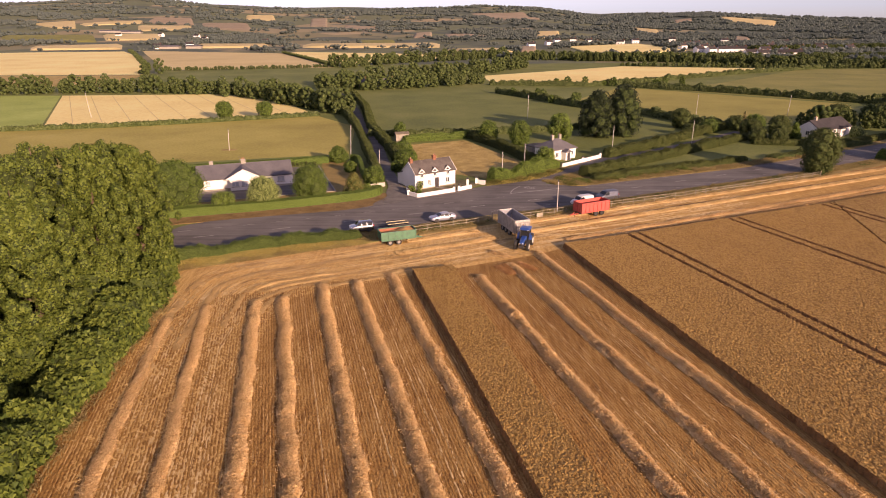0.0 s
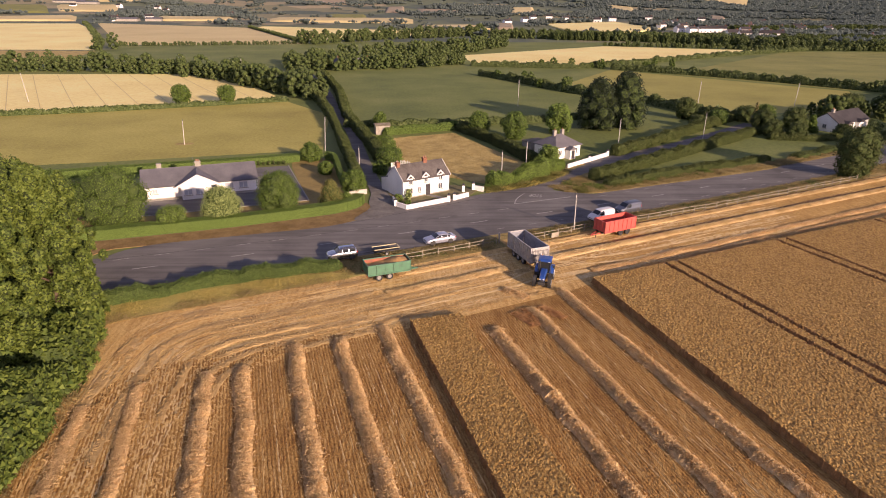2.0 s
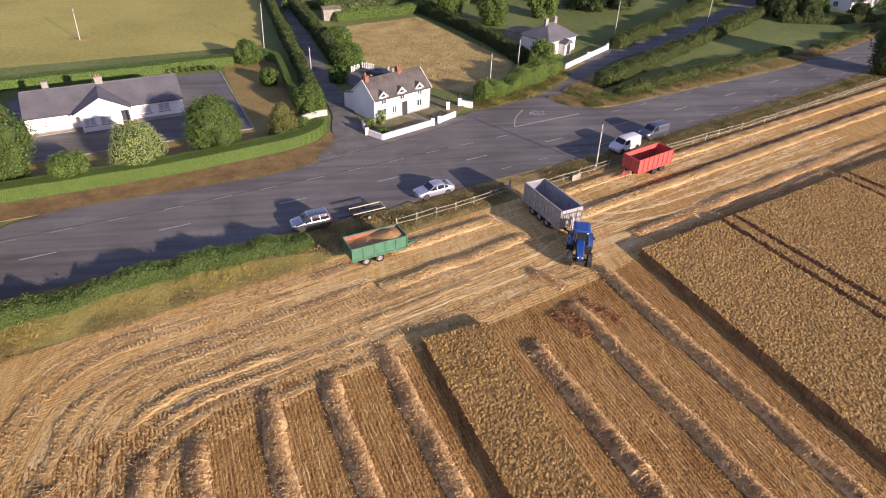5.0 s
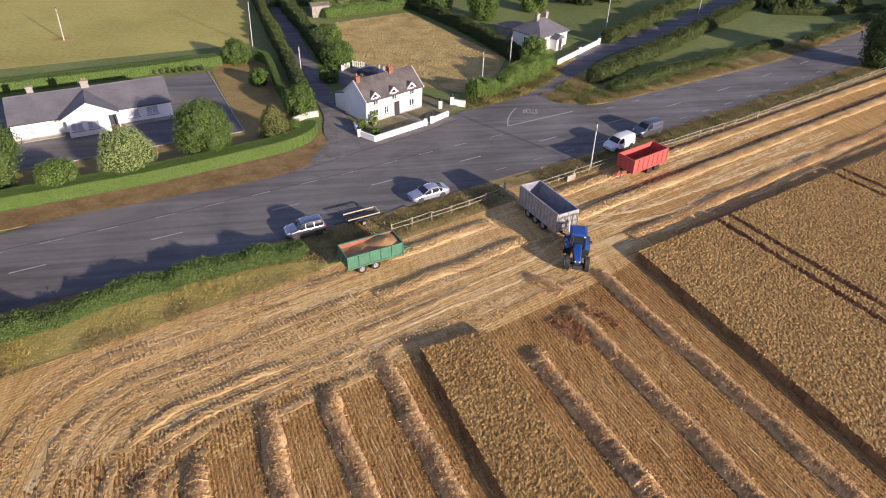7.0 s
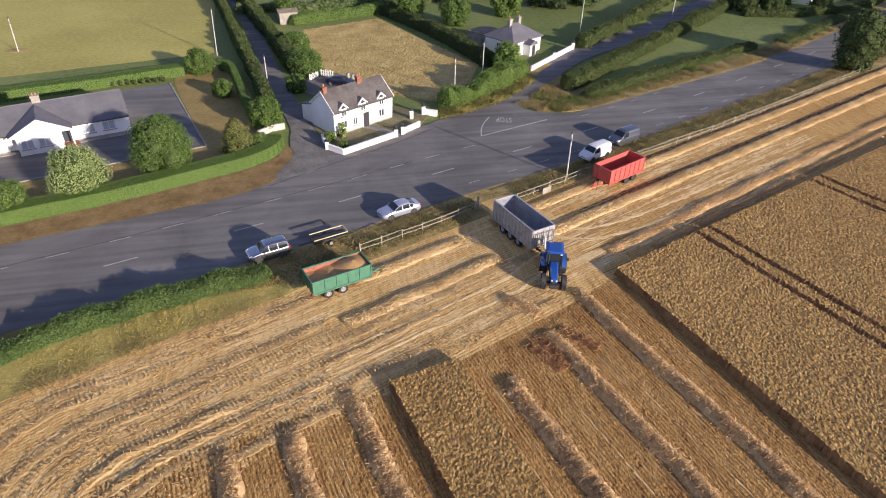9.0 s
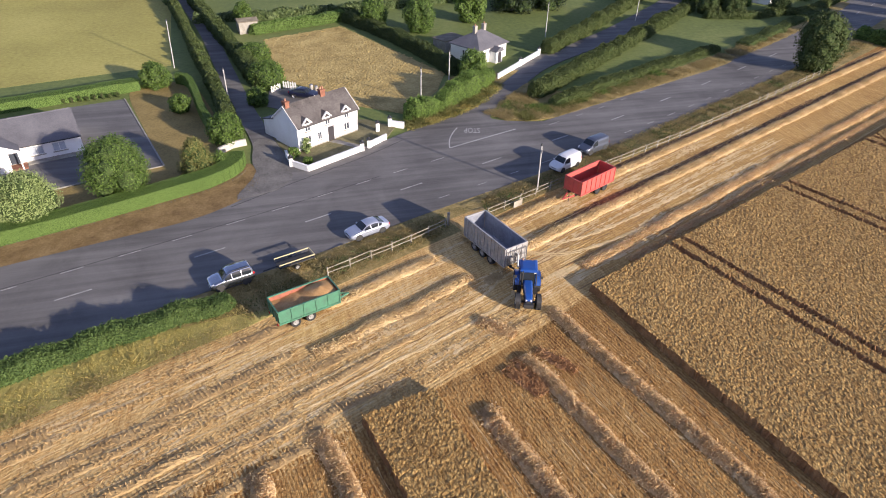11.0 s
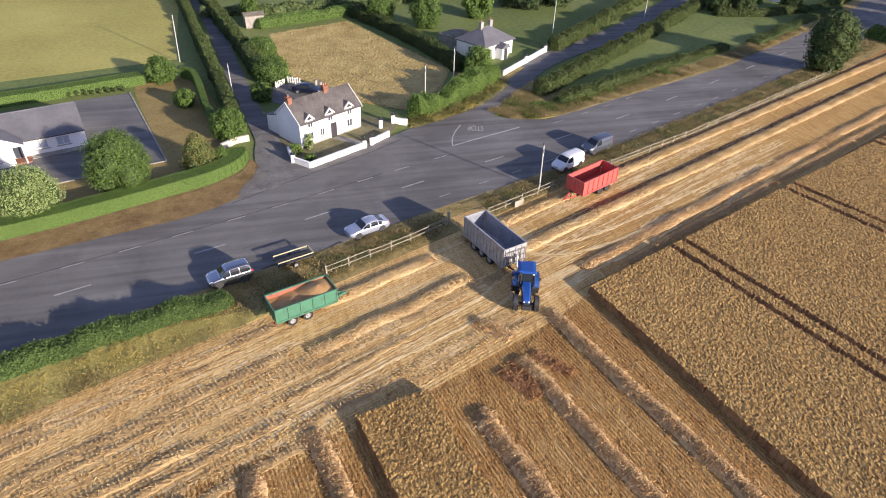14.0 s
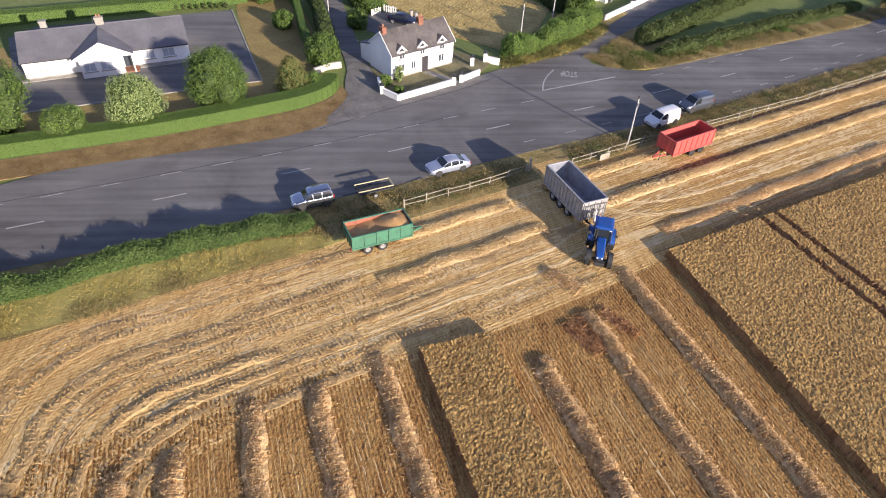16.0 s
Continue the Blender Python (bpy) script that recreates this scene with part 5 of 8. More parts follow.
def ridge_tiles(parent, x0, x1, y, z, material):
    n = int((x1 - x0) / 0.45)
    bm = bmesh.new()
    for k in range(n):
        a = x0 + (x1 - x0) * k / n
        add_prism(bm, [(y - 0.16, z - 0.08), (y, z + 0.07), (y + 0.16, z - 0.08)], "x", a + 0.01, a + (x1 - x0) / n - 0.01)
    part("ridge_tile_line", bm, material, parent)


def cottage():
    w, d, ev, rg = 9.7, 5.1, 3.25, 5.25
    root = thing("cottage", pose(-5.42, 121.65, 0.05, 0, 0, 32.1), "white rendered cottage with three dormer windows and brick chimneys", "house")
    part("wall", prism([(0, 0), (d, 0), (d, ev), (d / 2, rg - 0.02), (0, ev)], "x", 0, w), RENDER_WHITE, root)
    part("plinth", box((-0.03, -0.035, 0), (w + 0.03, 0, 0.28)), STONE_PALE, root, "pale grey plinth band")
    r = part("roof", gable_roof(0, w, 0, d, ev, rg, 0.22), SLATE_BROWN, root, "brown slate roof")
    ridge_tiles(r, 0, w, d / 2, rg + 0.2, SLATE_BROWN)
    k = (rg - ev) / (d / 2)
    for gx in (-0.14, w + 0.06):
        part("verge_board", prism([(-0.25, ev - 0.25 * k - 0.02), (d / 2, rg - 0.02), (d + 0.25, ev - 0.25 * k - 0.02), (d + 0.25, ev - 0.25 * k + 0.2), (d / 2, rg + 0.23), (-0.25, ev - 0.25 * k + 0.2)], "x", gx, gx + 0.08), WHITE_PVC, root)
    for x in (1.55, 4.65, 7.75):
        dm = bmesh.new()
        add_prism(dm, [(x - 0.55, 2.45), (x + 0.55, 2.45), (x + 0.55, 3.55), (x, 4.06), (x - 0.55, 3.55)], "y", -0.03, 1.15)
        dorm = part("dormer", dm, RENDER_WHITE, root, "small gabled dormer")
        part("gable_panel", prism([(x - 0.46, 3.50), (x + 0.46, 3.50), (x, 3.94)], "y", -0.05, -0.034), DOOR_DARK, dorm, "dark panel in a dormer gable")
        dr = bmesh.new()
        add_prism(dr, [(x - 0.72, 3.46), (x, 4.12), (x + 0.72, 3.46), (x + 0.72, 3.58), (x, 4.24), (x - 0.72, 3.58)], "y", 0.1, 1.6)
        part("dormer_roof", dr, SLATE_BROWN, dorm)
        bg = bmesh.new()
        add_prism(bg, [(x - 0.76, 3.34), (x, 4.04), (x + 0.76, 3.34), (x + 0.76, 3.52), (x, 4.26), (x - 0.76, 3.52)], "y", -0.12, 0.06)
        part("barge_board", bg, WHITE_PVC, dorm, "scalloped white barge board")
        window(root, x, -0.06, 2.95, 0.82, 0.95, 0, 1)
    for x in (1.5, 3.3, 7.7):
        window(root, x, -0.03, 1.35, 0.95 if x != 3.3 else 0.7, 1.05, 0, 1)
    window(root, w + 0.02, 1.8, 1.4, 0.7, 0.9, 90, 0)
    house_door(root, 5.1, -0.03, 0.05, 0.95, 2.05, DOOR_DARK)
    gutter(root, 0, w, -0.24, ev - 0.10)
    part("downpipe", tube((w - 0.1, -0.08, 0.1), (w - 0.1, -0.2, ev - 0.12), 0.04, None, 6), METAL_DARK, root)
    chimney(root, 0.45, d / 2, rg - 0.5, rg + 0.75, 0.6, 0.75, BRICK_RED, 1)
    chimney(root, 6.0, d / 2, rg - 0.5, rg + 0.9, 0.72, 0.6, BRICK_RED, 2)
    ext = prism([(d, 0), (d + 2.8, 0), (d + 2.8, 2.1), (d, 2.9)], "x", 0.2, 5.0)
    part("rear_extension", ext, RENDER_WHITE, root)
    part("rear_roof", prism([(d, 2.92), (d + 3.0, 2.06), (d + 3.0, 2.2), (d, 3.06)], "x", 0.1, 5.1), SLATE, root)
    return root


def bungalow():
    w, d, ev, rg = 18.9, 7.8, 2.35, 4.25
    root = thing("bungalow", pose(-49.3, 121.4, 0.05, 0, 0, 19.1), "white bungalow with grey slate roof and gabled porch", "house")
    part("wall", prism([(0, 0), (d, 0), (d, ev), (d / 2, rg - 0.02), (0, ev)], "x", 0, w), RENDER_WHITE, root)
    part("plinth", box((-0.04, -0.04, 0), (w + 0.04, 0, 0.22)), STONE_PALE, root)
    part("roof", gable_roof(0, w, 0, d, ev, rg, 0.4), SLATE, root, "grey slate roof")
    px0, px1, apex = 6.2, 11.0, 8.95
    front = prism([(px0, 0), (px1, 0), (px1, ev - 0.1), (12.2, ev - 0.1), (apex, rg - 0.25), (5.7, ev - 0.1), (px0, ev - 0.1)], "y", -1.7, -1.5)
    part("porch_gable", front, RENDER_WHITE, root)
    part("porch_room", box((px0, -1.5, 0), (px1 - 1.0, -0.002, ev - 0.12)), RENDER_WHITE, root)
    rs = bmesh.new()
    k = (rg - 0.2 - ev) / (apex - 5.7)
    for s, xe in ((-1, 5.5), (1, 12.4)):
        lo = rg - 0.12 - abs(xe - apex) * k
        add_prism(rs, [(apex, rg - 0.12), (xe, lo), (xe, lo + 0.15), (apex, rg + 0.05)], "y", -1.95, d / 2 - 0.2)
    part("porch_roof", rs, SLATE, root, "grey slate porch roof")
    vb = bmesh.new()
    for s, xe in ((-1, 5.5), (1, 12.4)):
        lo = rg - 0.18 - abs(xe - apex) * k
        add_prism(vb, [(apex, rg - 0.18), (xe, lo), (xe, lo + 0.24), (apex, rg + 0.08)], "y", -2.03, -1.951)
    part("barge_board", vb, WHITE_PVC, root, "white barge board")
    for x in (7.25, 9.15):
        window(root, x, -1.72, 1.35, 1.4, 1.1, 0, 1, glass=PALE_GLASS)
    house_door(root, 11.5, -0.03, 0.2, 0.95, 2.0, HOUSE_GLASS)
    window(root, 10.55, -0.4, 1.35, 0.5, 1.2, 90, 0)
    part("doorstep", box((10.2, -1.6, 0), (12.6, -0.045, 0.18), 0.03), BRICK_RED, root, "red tiled doorstep")
    part("porch_post", box((12.05, -1.62, 0), (12.2, -1.47, ev - 0.2), 0.01), WHITE_PVC, root)
    for x in (14.0, 16.4):
        window(root, x, -0.03, 1.4, 1.5, 1.15, 0, 1, glass=PALE_GLASS)
    window(root, 2.0, -0.03, 1.45, 0.9, 0.9, 0, 1, glass=PALE_GLASS)
    part("garage_door", box((w - 0.01, 2.0, 0.02), (w + 0.06, 4.6, 2.1), 0.01), WOOD_GREY, root)
    gutter(root, 0, 5.4, -0.45, ev - 0.12); gutter(root, 12.5, w, -0.45, ev - 0.12)
    ridge_tiles(root, 0, w, d / 2, rg + 0.17, SLATE)
    chimney(root, 9.3, d / 2 + 0.1, rg - 0.4, rg + 1.0, 0.95, 0.6, STONE_PALE, 2)
    chimney(root, 2.9, d / 2 + 1.6, rg - 1.3, rg + 0.7, 0.75, 0.6, STONE_PALE, 0)
    part("aerial", tube((8.6, d / 2, rg), (8.6, d / 2, rg + 1.9), 0.02, None, 5), METAL_GREY, root)
    part("path_edge", box((-0.6, -0.75, -0.02), (5.6, -0.05, 0.08)), STONE_PALE, root)
    part("path_edge", box((12.7, -0.75, -0.02), (w + 0.5, -0.05, 0.08)), STONE_PALE, root)
    return root


def hip_house(name, m, w, d, ev, rg, label, roofmat, stacks, porch=True):
    root = thing(name, m, label, "house")
    part("wall", box((0, 0, 0), (w, d, ev)), RENDER_WHITE, root)
    bm = bmesh.new()
    o, hx = 0.35, d / 2 * 0.9
    lo = [bm.verts.new(p) for p in ((-o, -o, ev - 0.05), (w + o, -o, ev - 0.05), (w + o, d + o, ev - 0.05), (-o, d + o, ev - 0.05))]
    up = [bm.verts.new(p) for p in ((-o, -o, ev + 0.1), (w + o, -o, ev + 0.1), (w + o, d + o, ev + 0.1), (-o, d + o, ev + 0.1))]
    r0, r1 = bm.verts.new((hx, d / 2, rg)), bm.verts.new((w - hx, d / 2, rg))
    bm.faces.new(lo[::-1])
    for i in range(4):
        bm.faces.new((lo[i], lo[(i + 1) % 4], up[(i + 1) % 4], up[i]))
    bm.faces.new((up[0], up[1], r1, r0)); bm.faces.new((up[1], up[2], r1)); bm.faces.new((up[2], up[3], r0, r1)); bm.faces.new((up[3], up[0], r0))
    bmesh.ops.recalc_face_normals(bm, faces=bm.faces[:])
    part("roof", bm, roofmat, root)
    for x in stacks:
        chimney(root, x, d / 2, rg - 0.6, rg + 0.9, 0.7, 0.55, STONE_PALE, 1)
    window(root, w * 0.18, -0.03, 1.4, 1.0, 1.1, 0, 1)
    window(root, w * 0.82, -0.03, 1.4, 1.0, 1.1, 0, 1)
    window(root, w + 0.03, d * 0.5, 1.4, 1.0, 1.1, 90, 1)
    window(root, -0.03, d * 0.5, 1.4, 1.0, 1.1, -90, 1)
    if porch:
        part("porch_wall", box((w * 0.38, -1.5, 0), (w * 0.62, -0.004, 2.0)), RENDER_WHITE, root)
        part("porch_roof", prism([(w * 0.34, 2.0), (w * 0.66, 2.0), (w * 0.5, 2.75)], "y", -1.7, 0.4), roofmat, root)
    house_door(root, w * 0.5, -1.53 if porch else -0.03, 0.02, 0.9, 1.9, DOOR_DARK)
    return root


def lathe_z(profile, segments=14):
    """A turned shape round the z axis from (radius, height) pairs."""
    bm = bmesh.new()
    rings = [[bm.verts.new((r * math.cos(6.28319 * k / segments), r * math.sin(6.28319 * k / segments), z)) for k in range(segments)] for r, z in profile]
    for p, q in zip(rings, rings[1:]):
        for k in range(segments):
            bm.faces.new((p[k], p[(k + 1) % segments], q[(k + 1) % segments], q[k]))
    bmesh.ops.remove_doubles(bm, verts=bm.verts[:], dist=1e-5)
    bmesh.ops.recalc_face_normals(bm, faces=bm.faces[:])
    return bm


def wall_run(name, pts, h, thick, material, label, cap=True, piers=()):
    """A low garden wall in straight lengths with a coping and piers."""
    root = thing(name, pose(pts[0][0], pts[0][1], 0.03), label, "garden wall")
    o = Vector((*pts[0], 0))
    for a, b in zip(pts, pts[1:]):
        va, vb = Vector((*a, 0)) - o, Vector((*b, 0)) - o
        ln = (vb - va).length
        m = Matrix.Translation(va) @ Matrix.Rotation(math.atan2(vb.y - va.y, vb.x - va.x), 4, "Z")
        w = part("wall", box((0.004, -thick / 2, 0), (ln - 0.004, thick / 2, h)), material, root)
        w.matrix_local = m
        if cap:
            c = part("coping", box((-0.02, -thick / 2 - 0.05, h), (ln + 0.02, thick / 2 + 0.05, h + 0.08), 0.02), material, w)
    for x, y, ph in piers:
        v = Vector((x, y, 0)) - o
        p = part("pier", box((-0.24, -0.24, 0), (0.24, 0.24, ph), 0.02), material, root)
        p.matrix_local = Matrix.Translation(v)
        bm = box((-0.30, -0.30, ph), (0.30, 0.30, ph + 0.10), 0.02)
        bmesh.ops.create_icosphere(bm, subdivisions=2, radius=0.17, matrix=Matrix.Translation((0, 0, ph + 0.24)))
        part("pier_cap", bm, METAL_DARK, p, "dark cap with a ball")
    return root


cottage()
bungalow()
hip_house("small_house", pose(27.0, 150.0, 0.02, 0, 0, 33), 7.6, 6.6, 2.5, 4.7, "small white house with hipped dark roof and porch", SLATE, (2.6, 5.0))


def gabled_house(name, m, w, d, ev, rg, label, roofmat):
    root = thing(name, m, label, "house")
    part("wall", prism([(0, 0), (d, 0), (d, ev), (d / 2, rg - 0.02), (0, ev)], "x", 0, w), RENDER_WHITE, root)
    part("roof", gable_roof(0, w, 0, d, ev, rg, 0.35), roofmat, root, "dark slate roof")
    ridge_tiles(root, 0, w, d / 2, rg + 0.2, roofmat)
    for x in (2.4, 9.2):
        part("bay_wall", box((x, -1.1, 0), (x + 2.6, -0.004, 2.2)), RENDER_WHITE, root)
        part("bay_roof", prism([(x - 0.2, 2.2), (x + 2.8, 2.2), (x + 1.3, 3.0)], "y", -1.3, 0.6), roofmat, root)
        window(root, x + 1.3, -1.13, 1.3, 1.5, 1.1, 0, 2)
    for x in (6.0, 13.6):
        window(root, x, -0.03, 1.4, 1.2, 1.1, 0, 1)
    window(root, -0.03, d / 2, 1.4, 1.1, 1.1, -90, 1)
    house_door(root, 7.8, -0.03, 0.05, 0.95, 2.0, DOOR_DARK)
    gutter(root, 0, w, -0.38, ev - 0.12)
    chimney(root, 3.0, d / 2, rg - 0.5, rg + 0.9, 0.9, 0.6, STONE_PALE, 2)
    return root


gabled_house("roadside_bungalow", pose(108.1, 178.4, 0.1, 0, 0, 31), 16.5, 6.8, 2.5, 4.7, "white bungalow with dark roof among trees", SLATE_DARK)
wall_run("garden_wall", [(-7.1, 121.0), (-6.6, 118.1), (-4.7, 116.2), (2.4, 120.5)], 0.75, 0.22, RENDER_WHITE, "low white garden wall in front of a cottage", piers=((-6.6, 118.1, 1.15), (2.4, 120.5, 1.15)))
wall_run("garden_wall", [(3.4, 121.2), (6.0, 123.3)], 0.75, 0.22, RENDER_WHITE, "short white garden wall beside a gate gap", piers=((3.4, 121.2, 1.15),))
wall_run("garden_wall", [(7.2, 127.3), (9.0, 126.3)], 0.85, 0.24, RENDER_WHITE, "short white wall beside a yard entrance", piers=((7.2, 127.3, 1.3), (5.3, 126.0, 1.3)))
wall_run("roadside_wall", [(28.0, 142.6), (34.0, 148.2), (39.4, 153.2)], 0.85, 0.22, RENDER_WHITE, "long white wall along a side road", piers=((34.0, 148.2, 1.25), (39.4, 153.2, 1.25)))
wall_run("lane_wall", [(-15.2, 123.3), (-13.6, 124.9), (-11.9, 125.4)], 0.85, 0.3, STONE_WALL, "low curved pale stone wall at a lane", cap=False)
shed = thing("shed", pose(-11.8, 178.3, 0, 0, 0, 12), "pale grey corrugated shed behind a hedge", "shed")
part("wall", box((-1.8, -1.4, 0), (1.8, 1.4, 2.2)), STONE_PALE, shed)
part("roof", prism([(-1.6, 2.2), (1.6, 2.2), (1.6, 2.32), (0, 2.75), (-1.6, 2.32)], "x", -2.0, 2.0), STONE_DULL, shed)
outb = thing("outbuilding", pose(24.3, 160.5, 0, 0, 0, 30), "low pale metal roofed outbuilding behind a house", "shed")
part("wall", box((-2.4, -1.6, 0), (2.4, 1.6, 2.0)), STONE_PALE, outb)
part("roof", box((-2.6, -1.8, 2.0), (2.6, 1.8, 2.16), 0.02), STONE_DULL, outb)

flat_patch("back_yard", [(-9.0, 138.0), (-3.4, 133.2), (2.6, 136.6), (-0.6, 143.6), (-4.6, 145.6), (-8.6, 144.4)], 0.09, TARMAC_OLD, "dark tarmac yard behind a cottage", "yard", 0.08)


def board_fence(pts, h, label):
    """A short run of upright white boards with gaps, on two rails."""
    a, b = Vector((*pts[0], 0)), Vector((*pts[1], 0))
    ln = (b - a).length
    root = thing("board_fence", pose(a.x, a.y, 0.08, 0, 0, math.degrees(math.atan2(b.y - a.y, b.x - a.x))), label, "fence")
    n = int(ln / 0.34)
    for k in range(n):
        x = ln * (k + 0.5) / n
        part("board", box((x - 0.11, -0.02, 0.0), (x + 0.11, 0.02, h - 0.12 * (k % 2)), 0.01), WHITE_PVC, root)
    for z in (0.3, h - 0.3):
        part("rail", box((0, 0.021, z - 0.04), (ln, 0.06, z + 0.04)), WHITE_PVC, root)


board_fence([(-8.3, 143.4), (-6.8, 145.0)], 1.0, "white board fence at the back of a yard")
board_fence([(-6.5, 145.5), (-4.4, 144.5)], 1.1, "white board fence at the back of a yard")
for bx, by, bh in ((-2.2, 143.2, 0.95), (-1.5, 142.8, 0.8)):
    drum = thing("water_butt", pose(bx, by, 0.08), "pale plastic water butt in a yard", "barrel", "barrels")
    part("barrel", lathe_z([(0.0, 0.0), (0.24, 0.0), (0.30, bh * 0.45), (0.26, bh), (0.0, bh)]), STONE_PALE, drum)
    part("lid", lathe_z([(0.0, bh + 0.002), (0.28, bh + 0.002), (0.26, bh + 0.05), (0.0, bh + 0.06)]), METAL_GREY, drum)
rng = np.random.default_rng(12)
edge_line = smoothed([(-62, 98.1), (-43.6, 103.8), (-34.8, 106.5), (-26.7, 109.2), (-17.9, 112.7), (-13.4, 115.4), (-12.0, 117.8)], 0.30, 2)
bm = bmesh.new()
for q in edge_line:
    s = rng.uniform(0.25, 0.6)
    m4 = pose(float(q[0] + rng.normal(0, 0.08)), float(q[1] + rng.normal(0, 0.08)), 0.17, 0, 0, float(rng.uniform(0, 90))) @ Matrix.Diagonal((0.17 * s, 0.12 * s, 0.10 * s, 1))
    bmesh.ops.create_icosphere(bm, subdivisions=1, radius=1, matrix=m4)
tagged(part("stone_edging", bm, STONE_DULL, None), "line of small pale stones below a hedge", "stones", kind="stuff")

# ---- vehicles ----
def lathe(profile, segments=20):
    """A turned shape round the y axis from (radius, offset) pairs."""
    bm = bmesh.new()
    rings = []
    for k in range(segments):
        a = 2 * math.pi * k / segments
        rings.append([bm.verts.new((r * math.cos(a), y, r * math.sin(a))) for r, y in profile])
    for k in range(segments):
        p, q = rings[k], rings[(k + 1) % segments]
        for i in range(len(profile) - 1):
            if profile[i][0] < 1e-6 and profile[i + 1][0] < 1e-6:
                continue
            bm.faces.new((p[i], q[i], q[i + 1], p[i + 1]))
    bmesh.ops.remove_doubles(bm, verts=bm.verts[:], dist=1e-5)
    bmesh.ops.recalc_face_normals(bm, faces=bm.faces[:])
    return bm


def wheel(parent, x, y, r, w, rim, rim_mat, side, lugs=0):
    """A wheel: tyre with rounded shoulders, a dished rim and its hub. side: +1 or -1, the way it faces."""
    prof = [(rim, -w / 2 + 0.01), (r * 0.93, -w / 2), (r * 0.99, -w * 0.36), (r, -w * 0.2), (r, w * 0.2), (r * 0.99, w * 0.36), (r * 0.93, w / 2), (rim, w / 2 - 0.01), (rim, -w / 2 + 0.01)]
    bm = lathe(prof, 24)
    for k in range(lugs):
        a = 2 * math.pi * k / lugs
        for s in (-1, 1):
            m = Matrix.Rotation(-(a + (0.5 if s > 0 else 0) * 2 * math.pi / lugs), 4, "Y") @ pose(r * 0.99, s * w * 0.26, 0, 0, 0, 0) @ pose(0, 0, 0, s * 35, 0, 0) @ Matrix.Diagonal((0.07, w * 0.5, 0.06, 1))
            bmesh.ops.create_cube(bm, size=1, matrix=m)
    t = part("wheel", bm, RUBBER, parent, "black rubber tyre")
    t.matrix_local = pose(x, y, r)
    d = side * w * 0.5
    part("rim", lathe([(rim + 0.005, d * 0.92), (rim * 0.9, d * 0.80), (rim * 0.62, d * 0.45), (rim * 0.40, d * 0.50), (rim * 0.22, d * 0.95), (0.0, d * 0.98)], 18), rim_mat, t)
    part("rim_back", lathe([(rim + 0.004, -d * 0.6), (0.0, -d * 0.55)], 18), CHASSIS, t)
    return t


def loft(sections):
    """A closed skin through rings of equally many points."""
    bm = bmesh.new()
    rings = [[bm.verts.new(p) for p in s] for s in sections]
    n = len(rings[0])
    for a, b in zip(rings, rings[1:]):
        for i in range(n):
            bm.faces.new((a[i], a[(i + 1) % n], b[(i + 1) % n], b[i]))
    bm.faces.new(rings[0][::-1]); bm.faces.new(rings[-1])
    bmesh.ops.recalc_face_normals(bm, faces=bm.faces[:])
    return bm


CARS = {  # length, width, wheelbase, tyre radius, belt, then the top line from nose to tail as (x, z), then glass stations
    "saloon": (4.55, 1.76, 2.68, 0.32, 0.90, [(2.275, 0.62), (2.2, 0.72), (1.9, 0.82), (1.25, 0.92), (1.0, 0.97), (0.35, 1.36), (0.0, 1.43), (-0.5, 1.455), (-1.0, 1.39), (-1.65, 1.13), (-1.8, 1.07), (-2.15, 1.03), (-2.275, 0.86)]),
    "estate": (4.0, 1.76, 2.36, 0.35, 1.02, [(2, 0.768), (1.91, 0.883), (1.65, 0.96), (1.09, 1.05), (0.913, 1.08), (0.479, 1.54), (0.217, 1.65), (-0.522, 1.69), (-1.57, 1.67), (-1.76, 1.59), (-1.91, 1.15), (-1.97, 1.02), (-2, 0.864)]),
    "van": (4.35, 1.80, 2.7, 0.32, 1.02, [(2.175, 0.70), (2.1, 0.84), (1.8, 0.97), (1.5, 1.06), (1.3, 1.16), (0.75, 1.66), (0.4, 1.80), (-0.4, 1.84), (-1.9, 1.82), (-2.08, 1.72), (-2.13, 1.25), (-2.155, 1.0), (-2.175, 0.8)]),
}


